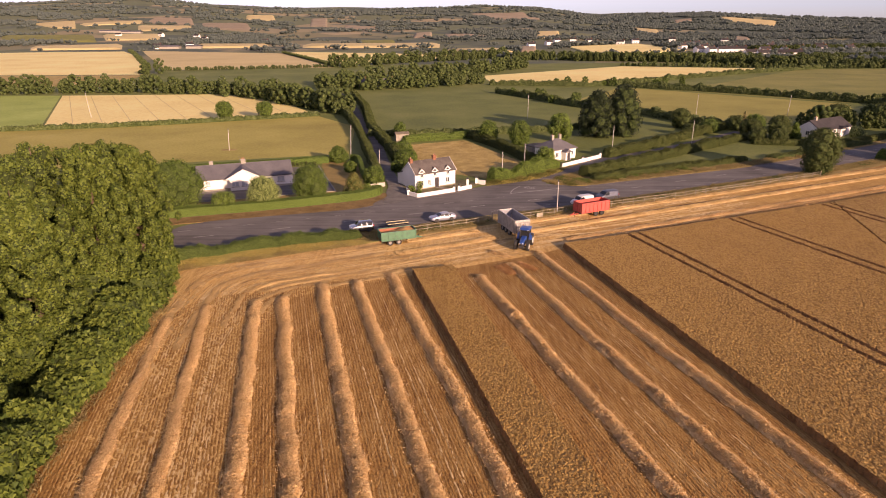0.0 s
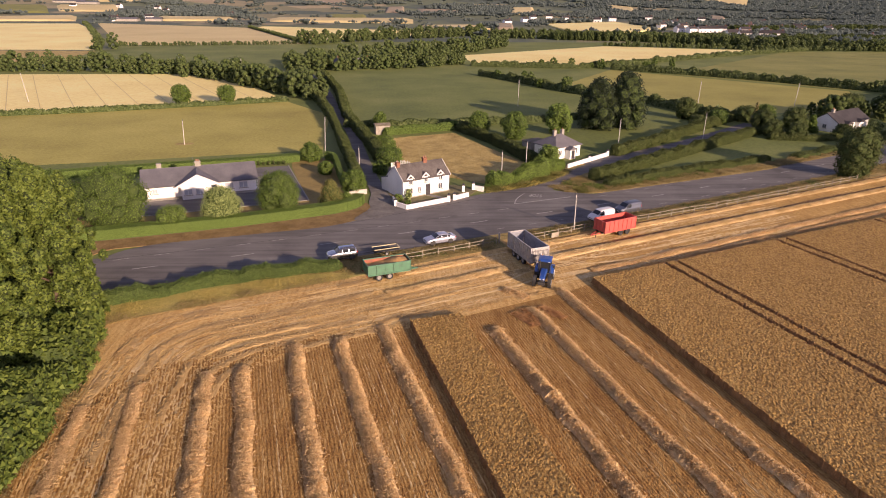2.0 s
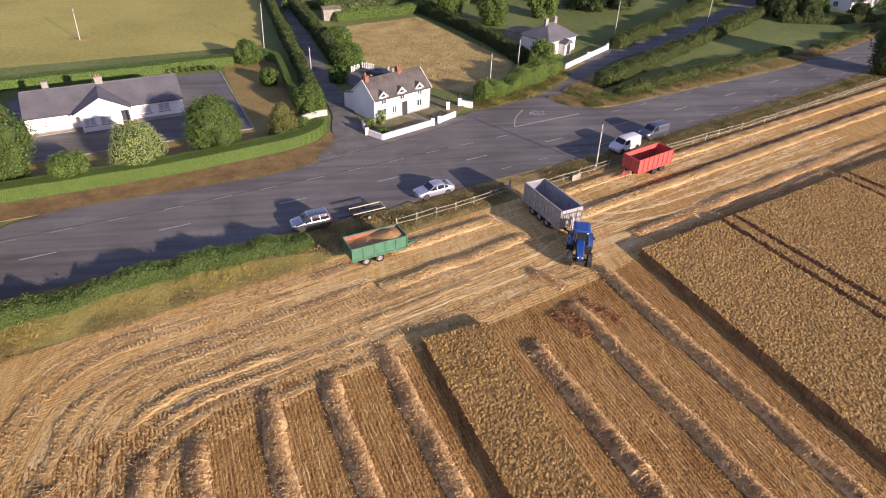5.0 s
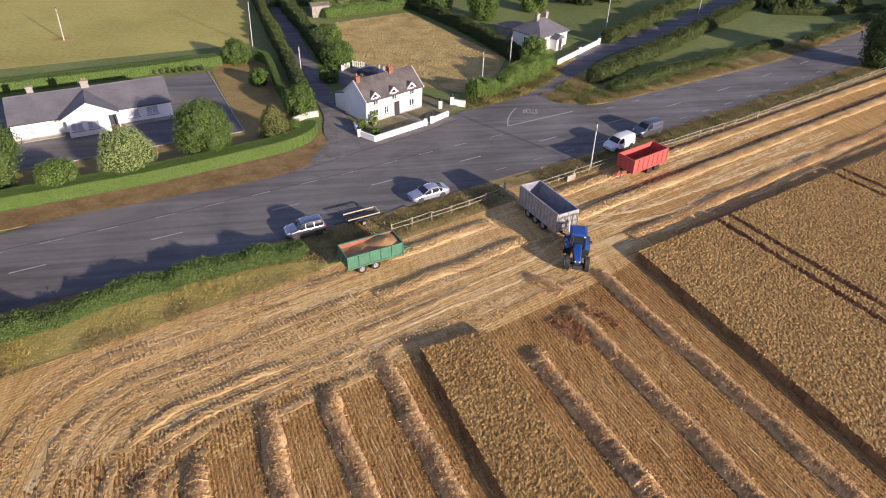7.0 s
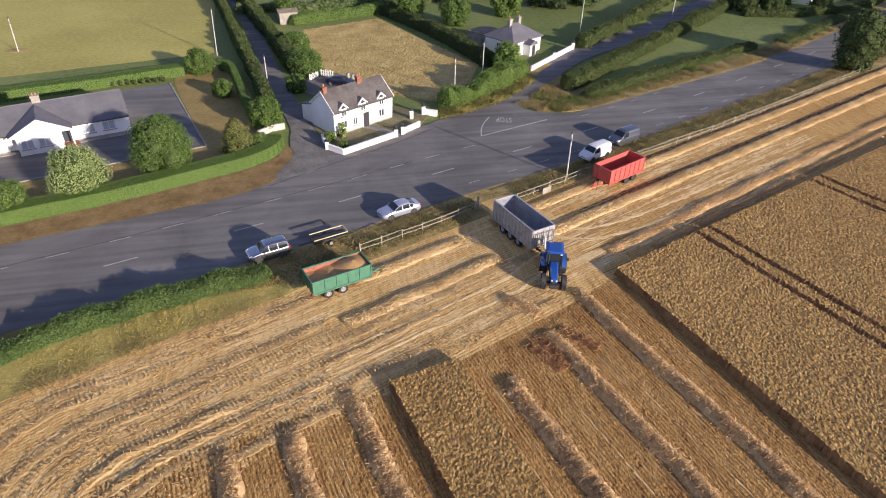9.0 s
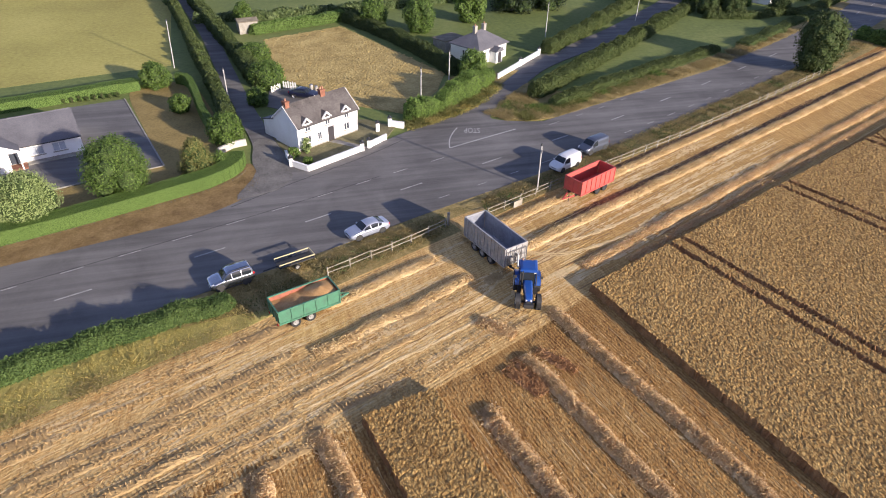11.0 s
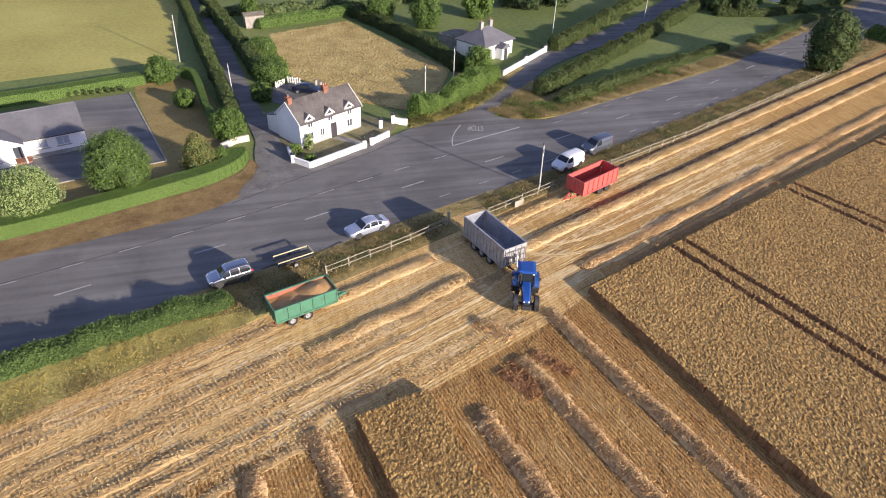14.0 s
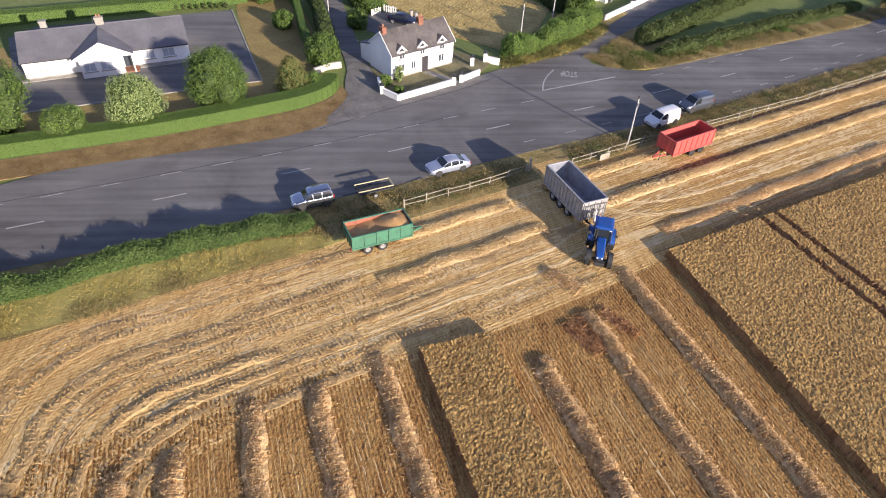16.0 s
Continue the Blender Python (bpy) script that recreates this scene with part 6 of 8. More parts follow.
def car(name, m, kind, material, label):
    """A car or small van; x forward. kind: saloon, estate or van."""
    root = thing(name, m, label, "car" if kind != "van" else "van")
    L, W, wb, r, belt, line = CARS[kind]
    fx, rx = wb / 2 + 0.04, -wb / 2 + 0.04
    x0, x1 = -L / 2, L / 2
    lx, lz = np.array([p[0] for p in line[::-1]]), np.array([p[1] for p in line[::-1]])
    fine = np.linspace(x0, x1, 241)
    zline = np.interp(fine, lx, lz)
    for _ in range(3):
        zline[3:-3] = np.convolve(zline, np.ones(7) / 7, "valid")
    roof = max(lz)

    def skin(x, v, out=0.0):
        """A point of the right half of the outer skin: v from 0 at the sill to 9 on the middle line of the top."""
        top = float(np.interp(x, fine, zline))
        end = min(1.0, max(0.0, min(x1 - x, x - x0)) / 0.55)
        w = W / 2 * (0.80 + 0.20 * math.sqrt(1 - (1 - end) ** 2))
        b = min(belt, top - 0.05)
        zb = 0.22 + 0.20 * (1 - end) ** 2
        up = max(0.0, min(1.0, (top - b - 0.05) / (roof - belt)))
        te = w * (0.90 - (0.17 if kind != "van" else 0.10) * up)
        rows = [(0.86 * w, zb), (0.97 * w, zb + 0.13), (w, zb + 0.5 * (b - zb)), (0.985 * w, b - 0.07), (0.945 * w, b), (0.5 * (0.945 * w + te) + 0.01, b + 0.55 * (top - b - 0.06 * up)), (te, top - 0.03 - 0.07 * up), (te * 0.90, top - 0.012 - 0.02 * up), (te * 0.5, top - 0.003), (0.0, top)]
        i = min(int(v), 8)
        f = v - i
        y, z = rows[i][0] + (rows[i + 1][0] - rows[i][0]) * f, rows[i][1] + (rows[i + 1][1] - rows[i][1]) * f
        return Vector((x, y, z))

    def sheet(xs, vs, side, both=False, lift=0.012):
        """A thin shell that lies on the skin."""
        bm = bmesh.new()
        cols = [(v, side) for v in vs] + ([(v, -side) for v in vs[-2::-1]] if both else [])
        grid = []
        for x in xs:
            row = []
            for v, s in cols:
                p = skin(x, v)
                c = Vector((x * 0.6, 0, 0.7))
                n = (p - c).normalized()
                p = p + n * lift
                row.append(bm.verts.new((p.x, p.y * s, p.z)))
            grid.append(row)
        for a, b in zip(grid, grid[1:]):
            for i in range(len(cols) - 1):
                bm.faces.new((a[i], a[i + 1], b[i + 1], b[i]))
        bmesh.ops.recalc_face_normals(bm, faces=bm.faces[:])
        bmesh.ops.solidify(bm, geom=bm.faces[:], thickness=0.012)
        return bm

    stations = sorted(set([x0, x0 + 0.03, x0 + 0.08, x1 - 0.08, x1 - 0.03, x1] + list(np.linspace(x0 + 0.14, x1 - 0.14, 44))))
    rings = []
    for x in stations:
        half = [skin(x, v) for v in (0, 1, 2, 3, 3.6, 4, 5, 6, 6.5, 7, 8)]
        rings.append([(p.x, p.y, p.z) for p in half] + [tuple(skin(x, 9))] + [(p.x, -p.y, p.z) for p in half[::-1]])
    part("body", loft(rings), material, root, "", True)
    ws, rw = {"saloon": ((0.38, 0.98), (-1.62, -1.02)), "estate": ((0.44, 0.90), (-1.89, -1.78)), "van": ((0.74, 1.28), None)}[kind]
    part("windscreen", sheet(np.linspace(*ws, 7), (7.0, 7.6, 8.3, 9.0), 1, True), GLASS, root)
    if rw:
        part("rear_window", sheet(np.linspace(*rw, 6), (7.0, 7.6, 8.3, 9.0), 1, True), GLASS, root)
    spans = {"saloon": [(0.02, 0.80), (-0.86, -0.05), (-1.30, -0.92)], "estate": [(0.10, 0.74), (-0.75, 0.03), (-1.67, -0.82)], "van": [(0.18, 1.08)]}[kind]
    for s in (-1, 1):
        for ua, ub in spans:
            part("side_window", sheet(np.linspace(ua, ub, 6), (4.06, 4.5, 5.0, 5.5, 5.9), s), GLASS, root)
        for x in (fx, rx):
            wheel(root, x, s * (W / 2 - 0.10), r, 0.22, r * 0.70, RIM_SILVER, s)
            arch = lathe([(r + 0.07, -0.012), (r + 0.07, 0.012), (0.0, 0.012), (0.0, -0.012)], 20)
            ar = part("wheel_arch", arch, CHASSIS, root)
            ar.matrix_local = pose(x, s * (W / 2 - 0.004), r + 0.03)
        part("headlamp", sheet(np.linspace(x1 - 0.34, x1 - 0.05, 4), (5.6, 6.2, 7.2), s), LAMP_CLEAR, root)
        part("tail_lamp", sheet(np.linspace(x0 + 0.03, x0 + 0.20, 4), (2.8, 3.4, 4.0, 4.6), s), LAMP_RED, root)
        part("door_mirror", box((ws[1] - 0.34, s * (W / 2 + 0.07) - 0.09, belt + 0.02), (ws[1] - 0.22, s * (W / 2 + 0.07) + 0.09, belt + 0.15), 0.03), material, root)
        part("sill", box((rx + 0.45, s * (W / 2 - 0.05) - 0.03, 0.2), (fx - 0.45, s * (W / 2 - 0.05) + 0.03, 0.29)), CHASSIS, root)
    part("number_plate", box((x1 - 0.02, -0.26, 0.44), (x1 + 0.015, 0.26, 0.55)), CAR_WHITE, root)
    part("grille", box((x1 - 0.08, -W * 0.22, 0.57), (x1 + 0.006, W * 0.22, 0.66), 0.02), CHASSIS, root)
    part("bumper", box((x1 - 0.16, -W * 0.36, 0.30), (x1 + 0.010, W * 0.36, 0.43), 0.03), CHASSIS if kind == "van" else material, root)
    if kind == "estate":
        for s in (-1, 1):
            part("roof_rail", tube((-1.5, s * 0.60, roof + 0.03), (0.0, s * 0.60, roof + 0.03), 0.025, None, 6), CHASSIS, root)
    return root


def tipper(name, m, x0, x1, floor, top, W, outside, inside, label, axles, r, draw, ribs, rim_mat, hood=False):
    """A tipping farm trailer; x forward, axles at the given stations."""
    root = thing(name, m, label, "trailer")
    t = 0.06
    for s in (-1, 1):
        side = part("side_panel", box((x0, s * W / 2 - t / 2, floor), (x1, s * W / 2 + t / 2, top), 0.01), outside, root)
        part("top_rail", box((x0 - 0.03, s * W / 2 - 0.07, top), (x1 + 0.03, s * W / 2 + 0.07, top + 0.09), 0.01), outside, side)
        part("liner", box((x0 + t, s * (W / 2 - t / 2 - 0.012) - 0.006, floor + 0.02), (x1 - t, s * (W / 2 - t / 2 - 0.012) + 0.006, top - 0.02)), inside, side)
        for k in range(ribs + 1):
            x = x0 + 0.04 + (x1 - x0 - 0.08) * k / ribs
            part("rib", box((x - 0.045, s * (W / 2 + t / 2 + 0.035) - 0.035, floor), (x + 0.045, s * (W / 2 + t / 2 + 0.035) + 0.035, top - 0.004)), outside, side)
        part("side_rave", box((x0, s * (W / 2 + 0.04) - 0.05, floor - 0.14), (x1, s * (W / 2 + 0.04) + 0.05, floor - 0.004)), outside, side)
    for nm, x in (("front_panel", x1), ("tailgate", x0)):
        p = part(nm, box((x - t / 2, -W / 2 + t, floor), (x + t / 2, W / 2 - t, top - 0.02), 0.01), outside, root)
        d = -0.05 if nm == "front_panel" else 0.05
        part("liner", box((x + d - 0.01, -W / 2 + 2 * t, floor + 0.03), (x + d + 0.01, W / 2 - 2 * t, top - 0.06)), inside, p)
        dd = 0.07 if nm == "front_panel" else -0.07
        for y in (-W * 0.28, 0, W * 0.28):
            part("rib", box((x + dd - 0.035, y - 0.05, floor), (x + dd + 0.035, y + 0.05, top - 0.03)), outside, p)
        part("top_rail", box((x - 0.06, -W / 2 + 0.075, top - 0.015), (x + 0.06, W / 2 - 0.075, top + 0.085), 0.01), outside, p)
    part("floor", box((x0 + t, -W / 2 + t, floor - 0.05), (x1 - t, W / 2 - t, floor + 0.01)), inside, root)
    ch = bmesh.new()
    for s in (-1, 1):
        add_box(ch, (x0 + 0.3, s * 0.5 - 0.07, floor - 0.36), (x1 + 0.1, s * 0.5 + 0.07, floor - 0.06))
    for x in (x0 + 0.4, (x0 + x1) / 2, x1 - 0.2):
        add_box(ch, (x - 0.06, -W / 2 + 0.1, floor - 0.18), (x + 0.06, W / 2 - 0.1, floor - 0.055))
    part("chassis", ch, CHASSIS, root)
    db = bmesh.new()
    for s in (-1, 1):
        a, b = Vector((x1 + 0.05, s * 0.5, floor - 0.25)), Vector((draw - 0.3, s * 0.06, 0.52))
        add_tube(db, a, b, 0.09, None, 6)
    add_box(db, (draw - 0.45, -0.09, 0.45), (draw, 0.09, 0.58), 0.02)
    part("drawbar", db, outside if not hood else CHASSIS, root)
    part("parking_jack", tube((x1 + 0.8, 0.25, 0.05), (x1 + 0.8, 0.25, 0.9), 0.05, None, 8), CHASSIS, root)
    for x in axles:
        part("axle", tube((x, -W / 2 + 0.2, r), (x, W / 2 - 0.2, r), 0.07, None, 8), CHASSIS, root)
        for s in (-1, 1):
            wheel(root, x, s * (W / 2 - 0.16), r, 0.36, r * 0.55, rim_mat, s)
    for s in (-1, 1):
        part("tail_lamp", box((x0 - 0.12, s * W * 0.40 - 0.12, floor - 0.26), (x0 - 0.05, s * W * 0.40 + 0.12, floor - 0.12), 0.01), LAMP_RED, root)
    return root


def grain_load(parent_m, x0, x1, W, z, peaks, material):
    """Loose grain heaped in a trailer: a rounded, uneven surface with a closed underside."""
    nx, ny = 80, 34
    xs, ys = np.linspace(x0, x1, nx), np.linspace(-W / 2, W / 2, ny)
    gx_, gy_ = np.meshgrid(xs, ys, indexing="ij")
    h = np.full_like(gx_, z)
    for px, py, ph, pr in peaks:
        h = np.maximum(h, z + ph - np.hypot(gx_ - px, (gy_ - py) * 0.9) / pr * ph)
    h = h + 0.05 * np.sin(gx_ * 2.1 + 1.7 * gy_) + np.random.default_rng(9).normal(0, 0.004, h.shape)
    v = np.stack([gx_, gy_, h], -1).reshape(-1, 3)
    i, j = np.meshgrid(np.arange(nx - 1), np.arange(ny - 1), indexing="ij")
    f = np.stack([i * ny + j, (i + 1) * ny + j, (i + 1) * ny + j + 1, i * ny + j + 1], -1).reshape(-1, 4)
    ob = link_mesh("grain", v, f, material)
    for q in ob.data.polygons:
        q.use_smooth = True
    ob.matrix_world = parent_m
    return tagged(ob, "heap of brown grain lying in a trailer", "grain", kind="stuff")


def tractor(m):
    root = thing("tractor", m, "blue tractor with pale wheels, towing a trailer into stubble", "tractor")
    wb = 2.67
    hood = [[(x, -w, zb), (x, -w, zt - 0.12), (x, -w * 0.72, zt), (x, w * 0.72, zt), (x, w, zt - 0.12), (x, w, zb)] for x, w, zb, zt in ((0.95, 0.40, 0.85, 1.68), (1.8, 0.37, 0.85, 1.60), (2.75, 0.33, 0.88, 1.46), (3.12, 0.30, 0.95, 1.32), (3.22, 0.24, 1.0, 1.15))]
    part("hood", loft(hood), BLUE_PAINT, root, "rounded blue engine hood")
    part("grille", box((3.13, -0.2, 0.86), (3.26, 0.2, 1.12), 0.03), CHASSIS, root)
    for s in (-1, 1):
        part("headlamp", box((3.08, s * 0.2 - 0.07, 1.13), (3.24, s * 0.2 + 0.07, 1.24), 0.02), LAMP_CLEAR, root)
        part("hood_side", box((1.1, s * 0.385 - 0.01, 0.9), (2.5, s * 0.385 + 0.012, 1.28), 0.01), CHASSIS, root)
    bl = box((0.3, -0.32, 0.55), (2.9, 0.32, 0.9), 0.04)
    add_box(bl, (-0.5, -0.38, 0.6), (0.9, 0.38, 1.15), 0.04)
    part("engine_block", bl, CHASSIS, root)
    part("front_weight", box((3.15, -0.42, 0.55), (3.55, 0.42, 0.92), 0.05), CHASSIS, root)
    part("front_axle", tube((wb, -0.8, 0.62), (wb, 0.8, 0.62), 0.11, None, 8), CHASSIS, root)
    part("rear_axle", tube((0, -0.75, 0.86), (0, 0.75, 0.86), 0.16, None, 8), CHASSIS, root)
    for s in (-1, 1):
        wheel(root, 0, s * 0.92, 0.88, 0.56, 0.50, CREAM_RIM, s, 18)
        wheel(root, wb, s * 0.90, 0.64, 0.44, 0.37, CREAM_RIM, s, 16)
        fd = bmesh.new()
        ring = [(0.98 * math.cos(a), 0.88 + 0.98 * math.sin(a)) for a in np.linspace(radians(15), radians(165), 12)]
        out = [(x * 1.05, 0.88 + (z - 0.88) * 1.05) for x, z in ring[::-1]]
        add_prism(fd, ring + out, "y", s * 0.62 if s > 0 else -1.14, 1.14 if s > 0 else -0.62)
        part("rear_fender", fd, BLUE_PAINT, root)
        ff = bmesh.new()
        ring = [(wb + 0.72 * math.cos(a), 0.64 + 0.72 * math.sin(a)) for a in np.linspace(radians(35), radians(150), 9)]
        out = [(wb + (x - wb) * 1.05, 0.64 + (z - 0.64) * 1.05) for x, z in ring[::-1]]
        add_prism(ff, ring + out, "y", s * 0.9 - 0.2, s * 0.9 + 0.2)
        part("front_fender", ff, CHASSIS, root)
        stp = bmesh.new()
        for k in range(3):
            add_box(stp, (0.98, s * 0.72 - 0.16, 0.42 + 0.27 * k), (1.34, s * 0.72 + 0.16, 0.46 + 0.27 * k))
        add_box(stp, (0.96, s * 0.72 - 0.18, 0.4), (1.0, s * 0.72 + 0.18, 1.15))
        part("step", stp, CHASSIS, root)
        part("wing_mirror", box((0.95, s * 1.15 - 0.12, 1.9), (1.02, s * 1.15 + 0.12, 2.2), 0.02), CHASSIS, root)
        part("mirror_arm", tube((0.95, s * 0.74, 2.3), (0.98, s * 1.15, 2.15), 0.02, None, 5), CHASSIS, root)
    corners = {(-0.62, 1): (-0.50, 1), (-0.62, -1): (-0.5, -1), (0.98, 1): (0.78, 1), (0.98, -1): (0.78, -1)}
    for (x, s), (xt, _) in corners.items():
        part("cab_post", tube((x, s * 0.74, 1.12), (xt, s * 0.70, 2.55), 0.05, 0.045, 6), CHASSIS, root)
    for s in (-1, 1):
        part("cab_post", tube((0.15, s * 0.76, 1.12), (0.12, s * 0.71, 2.55), 0.045, 0.04, 6), CHASSIS, root)
    cg = loft([[(-0.58, -0.70, 1.1), (0.92, -0.66, 1.1), (0.92, 0.66, 1.1), (-0.58, 0.70, 1.1)], [(-0.47, -0.66, 2.54), (0.74, -0.62, 2.54), (0.74, 0.62, 2.54), (-0.47, 0.66, 2.54)]])
    part("cab_glass", cg, GLASS, root, "dark cab glass")
    rf = [[(x0 - 0, -w, z), (x1, -w * 0.94, z), (x1, w * 0.94, z), (x0, w, z)] for x0, x1, w, z in ((-0.68, 0.98, 0.80, 2.52), (-0.74, 1.05, 0.84, 2.62), (-0.66, 0.92, 0.76, 2.76), (-0.45, 0.66, 0.55, 2.82))]
    part("cab_roof", loft(rf), BLUE_PAINT, root, "bright blue cab roof")
    for s in (-1, 1):
        part("work_lamp", box((0.98, s * 0.55 - 0.09, 2.5), (1.08, s * 0.55 + 0.09, 2.6), 0.02), LAMP_CLEAR, root)
    part("beacon", tube((-0.5, -0.5, 2.78), (-0.5, -0.5, 2.98), 0.06, None, 10), CLAY, root, "orange roof beacon")
    part("exhaust", tube((1.15, -0.52, 1.3), (1.15, -0.52, 2.75), 0.055, None, 8), CHASSIS, root)
    part("hitch", box((-1.2, -0.1, 0.45), (-0.4, 0.1, 0.6), 0.02), CHASSIS, root)
    lk = bmesh.new()
    for s in (-1, 1):
        add_tube(lk, (-0.4, s * 0.3, 0.7), (-1.05, s * 0.42, 0.75), 0.045, None, 6)
    part("lift_arm", lk, RED_OXIDE, root)
    return root


tractor(pose(12.8, 89.0, 0.05, 0, 0, -108))
silver_m = pose(11.55, 94.85, 0.05, 0, 0, -71.3)
silver = tipper("silver_trailer", silver_m, -3.2, 3.35, 1.05, 2.95, 2.45, SILVER_PAINT, STEEL_IN, "empty ribbed aluminium tipping trailer behind a tractor", (-1.5, -0.2, 1.1), 0.52, 5.05, 12, RIM_GREY, True)
fr = bmesh.new()
for y in (-1.1, -0.4, 0.4, 1.1):
    add_box(fr, (-0.04, y - 0.03, 1.0), (0.04, y + 0.03, 2.7))
for z in (1.4, 2.0, 2.67):
    add_box(fr, (-0.03, -1.07, z - 0.03), (0.03, 1.07, z + 0.03))
headboard = part("headboard_frame", fr, METAL_GREY, silver, "grey steel headboard frame")
headboard.matrix_local = pose(3.55, 0, 0)
part("tipping_ram", tube((0.25, 0, 0.85), (0.12, 0, 2.3), 0.10, 0.08, 10), METAL_PALE, headboard)
green_m = pose(-6.86, 90.0, 0.05, 0, 0, 19.7)
tipper("green_trailer", green_m, -2.75, 2.75, 0.95, 2.1, 2.3, GREEN_PAINT, RED_OXIDE, "green tipping trailer loaded with grain", (-1.35, 0.0), 0.46, 4.1, 5, RIM_GREY)
grain_load(green_m, -2.66, 2.66, 2.2, 1.72, ((1.5, -0.1, 0.72, 2.0), (-0.9, -0.2, 0.30, 1.3)), GRAIN_HEAP)
red_m = pose(26.3, 104.6, 0.05, 0, 0, 206)
tipper("red_trailer", red_m, -3.0, 3.0, 0.95, 2.5, 2.3, RED_PAINT, RED_PAINT, "empty red tipping trailer beside a fence", (-1.55, -0.25), 0.48, 4.6, 7, CHASSIS)
car("saloon_car", pose(0.14, 101.25, 0.11, 0, 0, 200.7), "saloon", CAR_SILVER, "silver saloon car parked on a road shoulder")
car("estate_car", pose(-13.06, 95.7, 0.11, 0, 0, 198.5), "estate", CAR_METALLIC, "silver off-road estate car parked beside hedge")
car("white_van", pose(26.0, 110.6, 0.11, 0, 0, 206), "van", CAR_WHITE, "small white van parked on verge")
car("grey_van", pose(31.55, 114.3, 0.11, 0, 0, 203.4), "van", CAR_GREY, "small grey van parked on verge")
car("dark_car", pose(-3.5, 140.7, 0.1, 0, 0, -28), "saloon", CAR_NAVY, "dark blue car parked behind a cottage")

carrier = thing("flatbed_trailer", pose(-7.35, 97.35, 0.1, 0, 0, 200), "low flatbed car trailer with yellow side rail", "trailer")
part("bed", box((-1.75, -0.62, 0.48), (1.75, 0.62, 0.58), 0.02), CHASSIS, carrier)
for s, mt, nm in ((-1, YELLOW_PAINT, "yellow painted rail"), (1, YELLOW_PAINT, "yellow painted rail")):
    part("side_rail", box((-1.75, s * 0.66 - 0.035, 0.86), (1.75, s * 0.66 + 0.035, 0.96), 0.01), mt, carrier, nm)
    for x in (-1.7, -0.5, 0.6, 1.7):
        part("rail_post", box((x - 0.03, s * 0.66 - 0.03, 0.5), (x + 0.03, s * 0.66 + 0.03, 0.859)), CHASSIS, carrier)
    wheel(carrier, 0.1, s * 0.82, 0.28, 0.18, 0.17, RIM_GREY, s)
part("end_rail", box((-1.80, -0.62, 0.86), (-1.73, 0.62, 0.96)), YELLOW_PAINT, carrier)
part("axle", tube((0.1, -0.8, 0.28), (0.1, 0.8, 0.28), 0.05, None, 6), CHASSIS, carrier)
part("tow_bar", tube((1.75, 0, 0.5), (3.1, 0, 0.45), 0.05, None, 6), CHASSIS, carrier)


# ---- fences and poles ----
def fence(pts, spacing, rails, label, name="fence"):
    root = thing(name, pose(pts[0][0], pts[0][1], 0.05), label, "fence")
    rng = np.random.default_rng(len(pts) * 7)
    p = resample(pts, spacing)
    post_me = None
    o = p[0]
    for k, q in enumerate(p):
        if post_me is None:
            b = part("post", box((-0.055, -0.045, -0.15), (0.055, 0.045, 1.15), 0.012), WOOD_GREY, root)
            post_me = b.data
        else:
            b = new("post", post_me)
            b.parent = root
        b.matrix_local = pose(q[0] - o[0], q[1] - o[1], float(rng.normal(0, 0.03)), float(rng.normal(0, 1.6)), float(rng.normal(0, 1.6)), 24)
        if k:
            a = p[k - 1]
            for z in rails:
                d = q - a
                ln, yaw = math.hypot(*d), math.degrees(math.atan2(d[1], d[0]))
                r = part("rail", box((-0.05, -0.018, -0.036), (ln + 0.05, 0.018, 0.036), 0.006), WOOD_GREY, root)
                r.matrix_local = pose(a[0] - o[0], a[1] - o[1], z + float(rng.normal(0, 0.03)), 0, -math.degrees(math.atan2(float(rng.normal(0, 0.05)), ln)), yaw) @ pose(0, -0.075, 0)
    return root


fence([(-4.5, 94.8), (3.3, 98.0), (8.2, 100.6)], 2.3, (0.55, 1.02), "weathered timber post and rail fence at roadside")
fence([(13.2, 101.7), (22.5, 106.0), (32.4, 110.0), (44.8, 115.2)], 2.3, (0.55, 1.02), "weathered timber post and rail fence at roadside")
fence([(44.8, 115.2), (62.9, 123.6), (83.0, 133.2)], 2.5, (0.5, 0.95), "long timber fence along main road")
gp_ = thing("gate_post", pose(8.6, 100.9, 0.05), "stout timber gate post at a gateway", "gate post")
part("post", box((-0.11, -0.11, -0.1), (0.11, 0.11, 1.6), 0.02), WOOD_GREY, gp_)
sign = thing("board", pose(17.0, 103.0, 0.1, 0, 0, 25), "weathered plain board leaning on a fence", "board")
part("board_face", box((-0.65, -0.16, 0.05), (0.65, -0.11, 0.8), 0.01), WOOD_GREY, sign)
brace = thing("fence_brace", pose(53.0, 118.6, 0.05, 0, 0, -30), "loose rail leaning across a fence", "rail")
part("pole", tube((-1.2, 0, 0.1), (1.2, 0, 1.25), 0.05, None, 6), WOOD_GREY, brace)


def pole(x, y, h, lean=(0.0, 0.0), cross=True):
    root = thing("utility_pole", pose(x, y, float(rise(x, y)), lean[0], lean[1], 20), "weathered wooden utility pole", "pole", "utility poles")
    part("mast", tube((0, 0, -0.3), (0, 0, h), 0.09, 0.07, 10), WOOD_PALE, root)
    if cross:
        part("insulator_cap", tube((0, 0, h), (0, 0, h + 0.28), 0.14, 0.07, 8), METAL_DARK, root)
        part("bracket", box((-0.08, -0.14, h - 0.9), (0.08, -0.09, h - 0.5), 0.01), METAL_GREY, root)


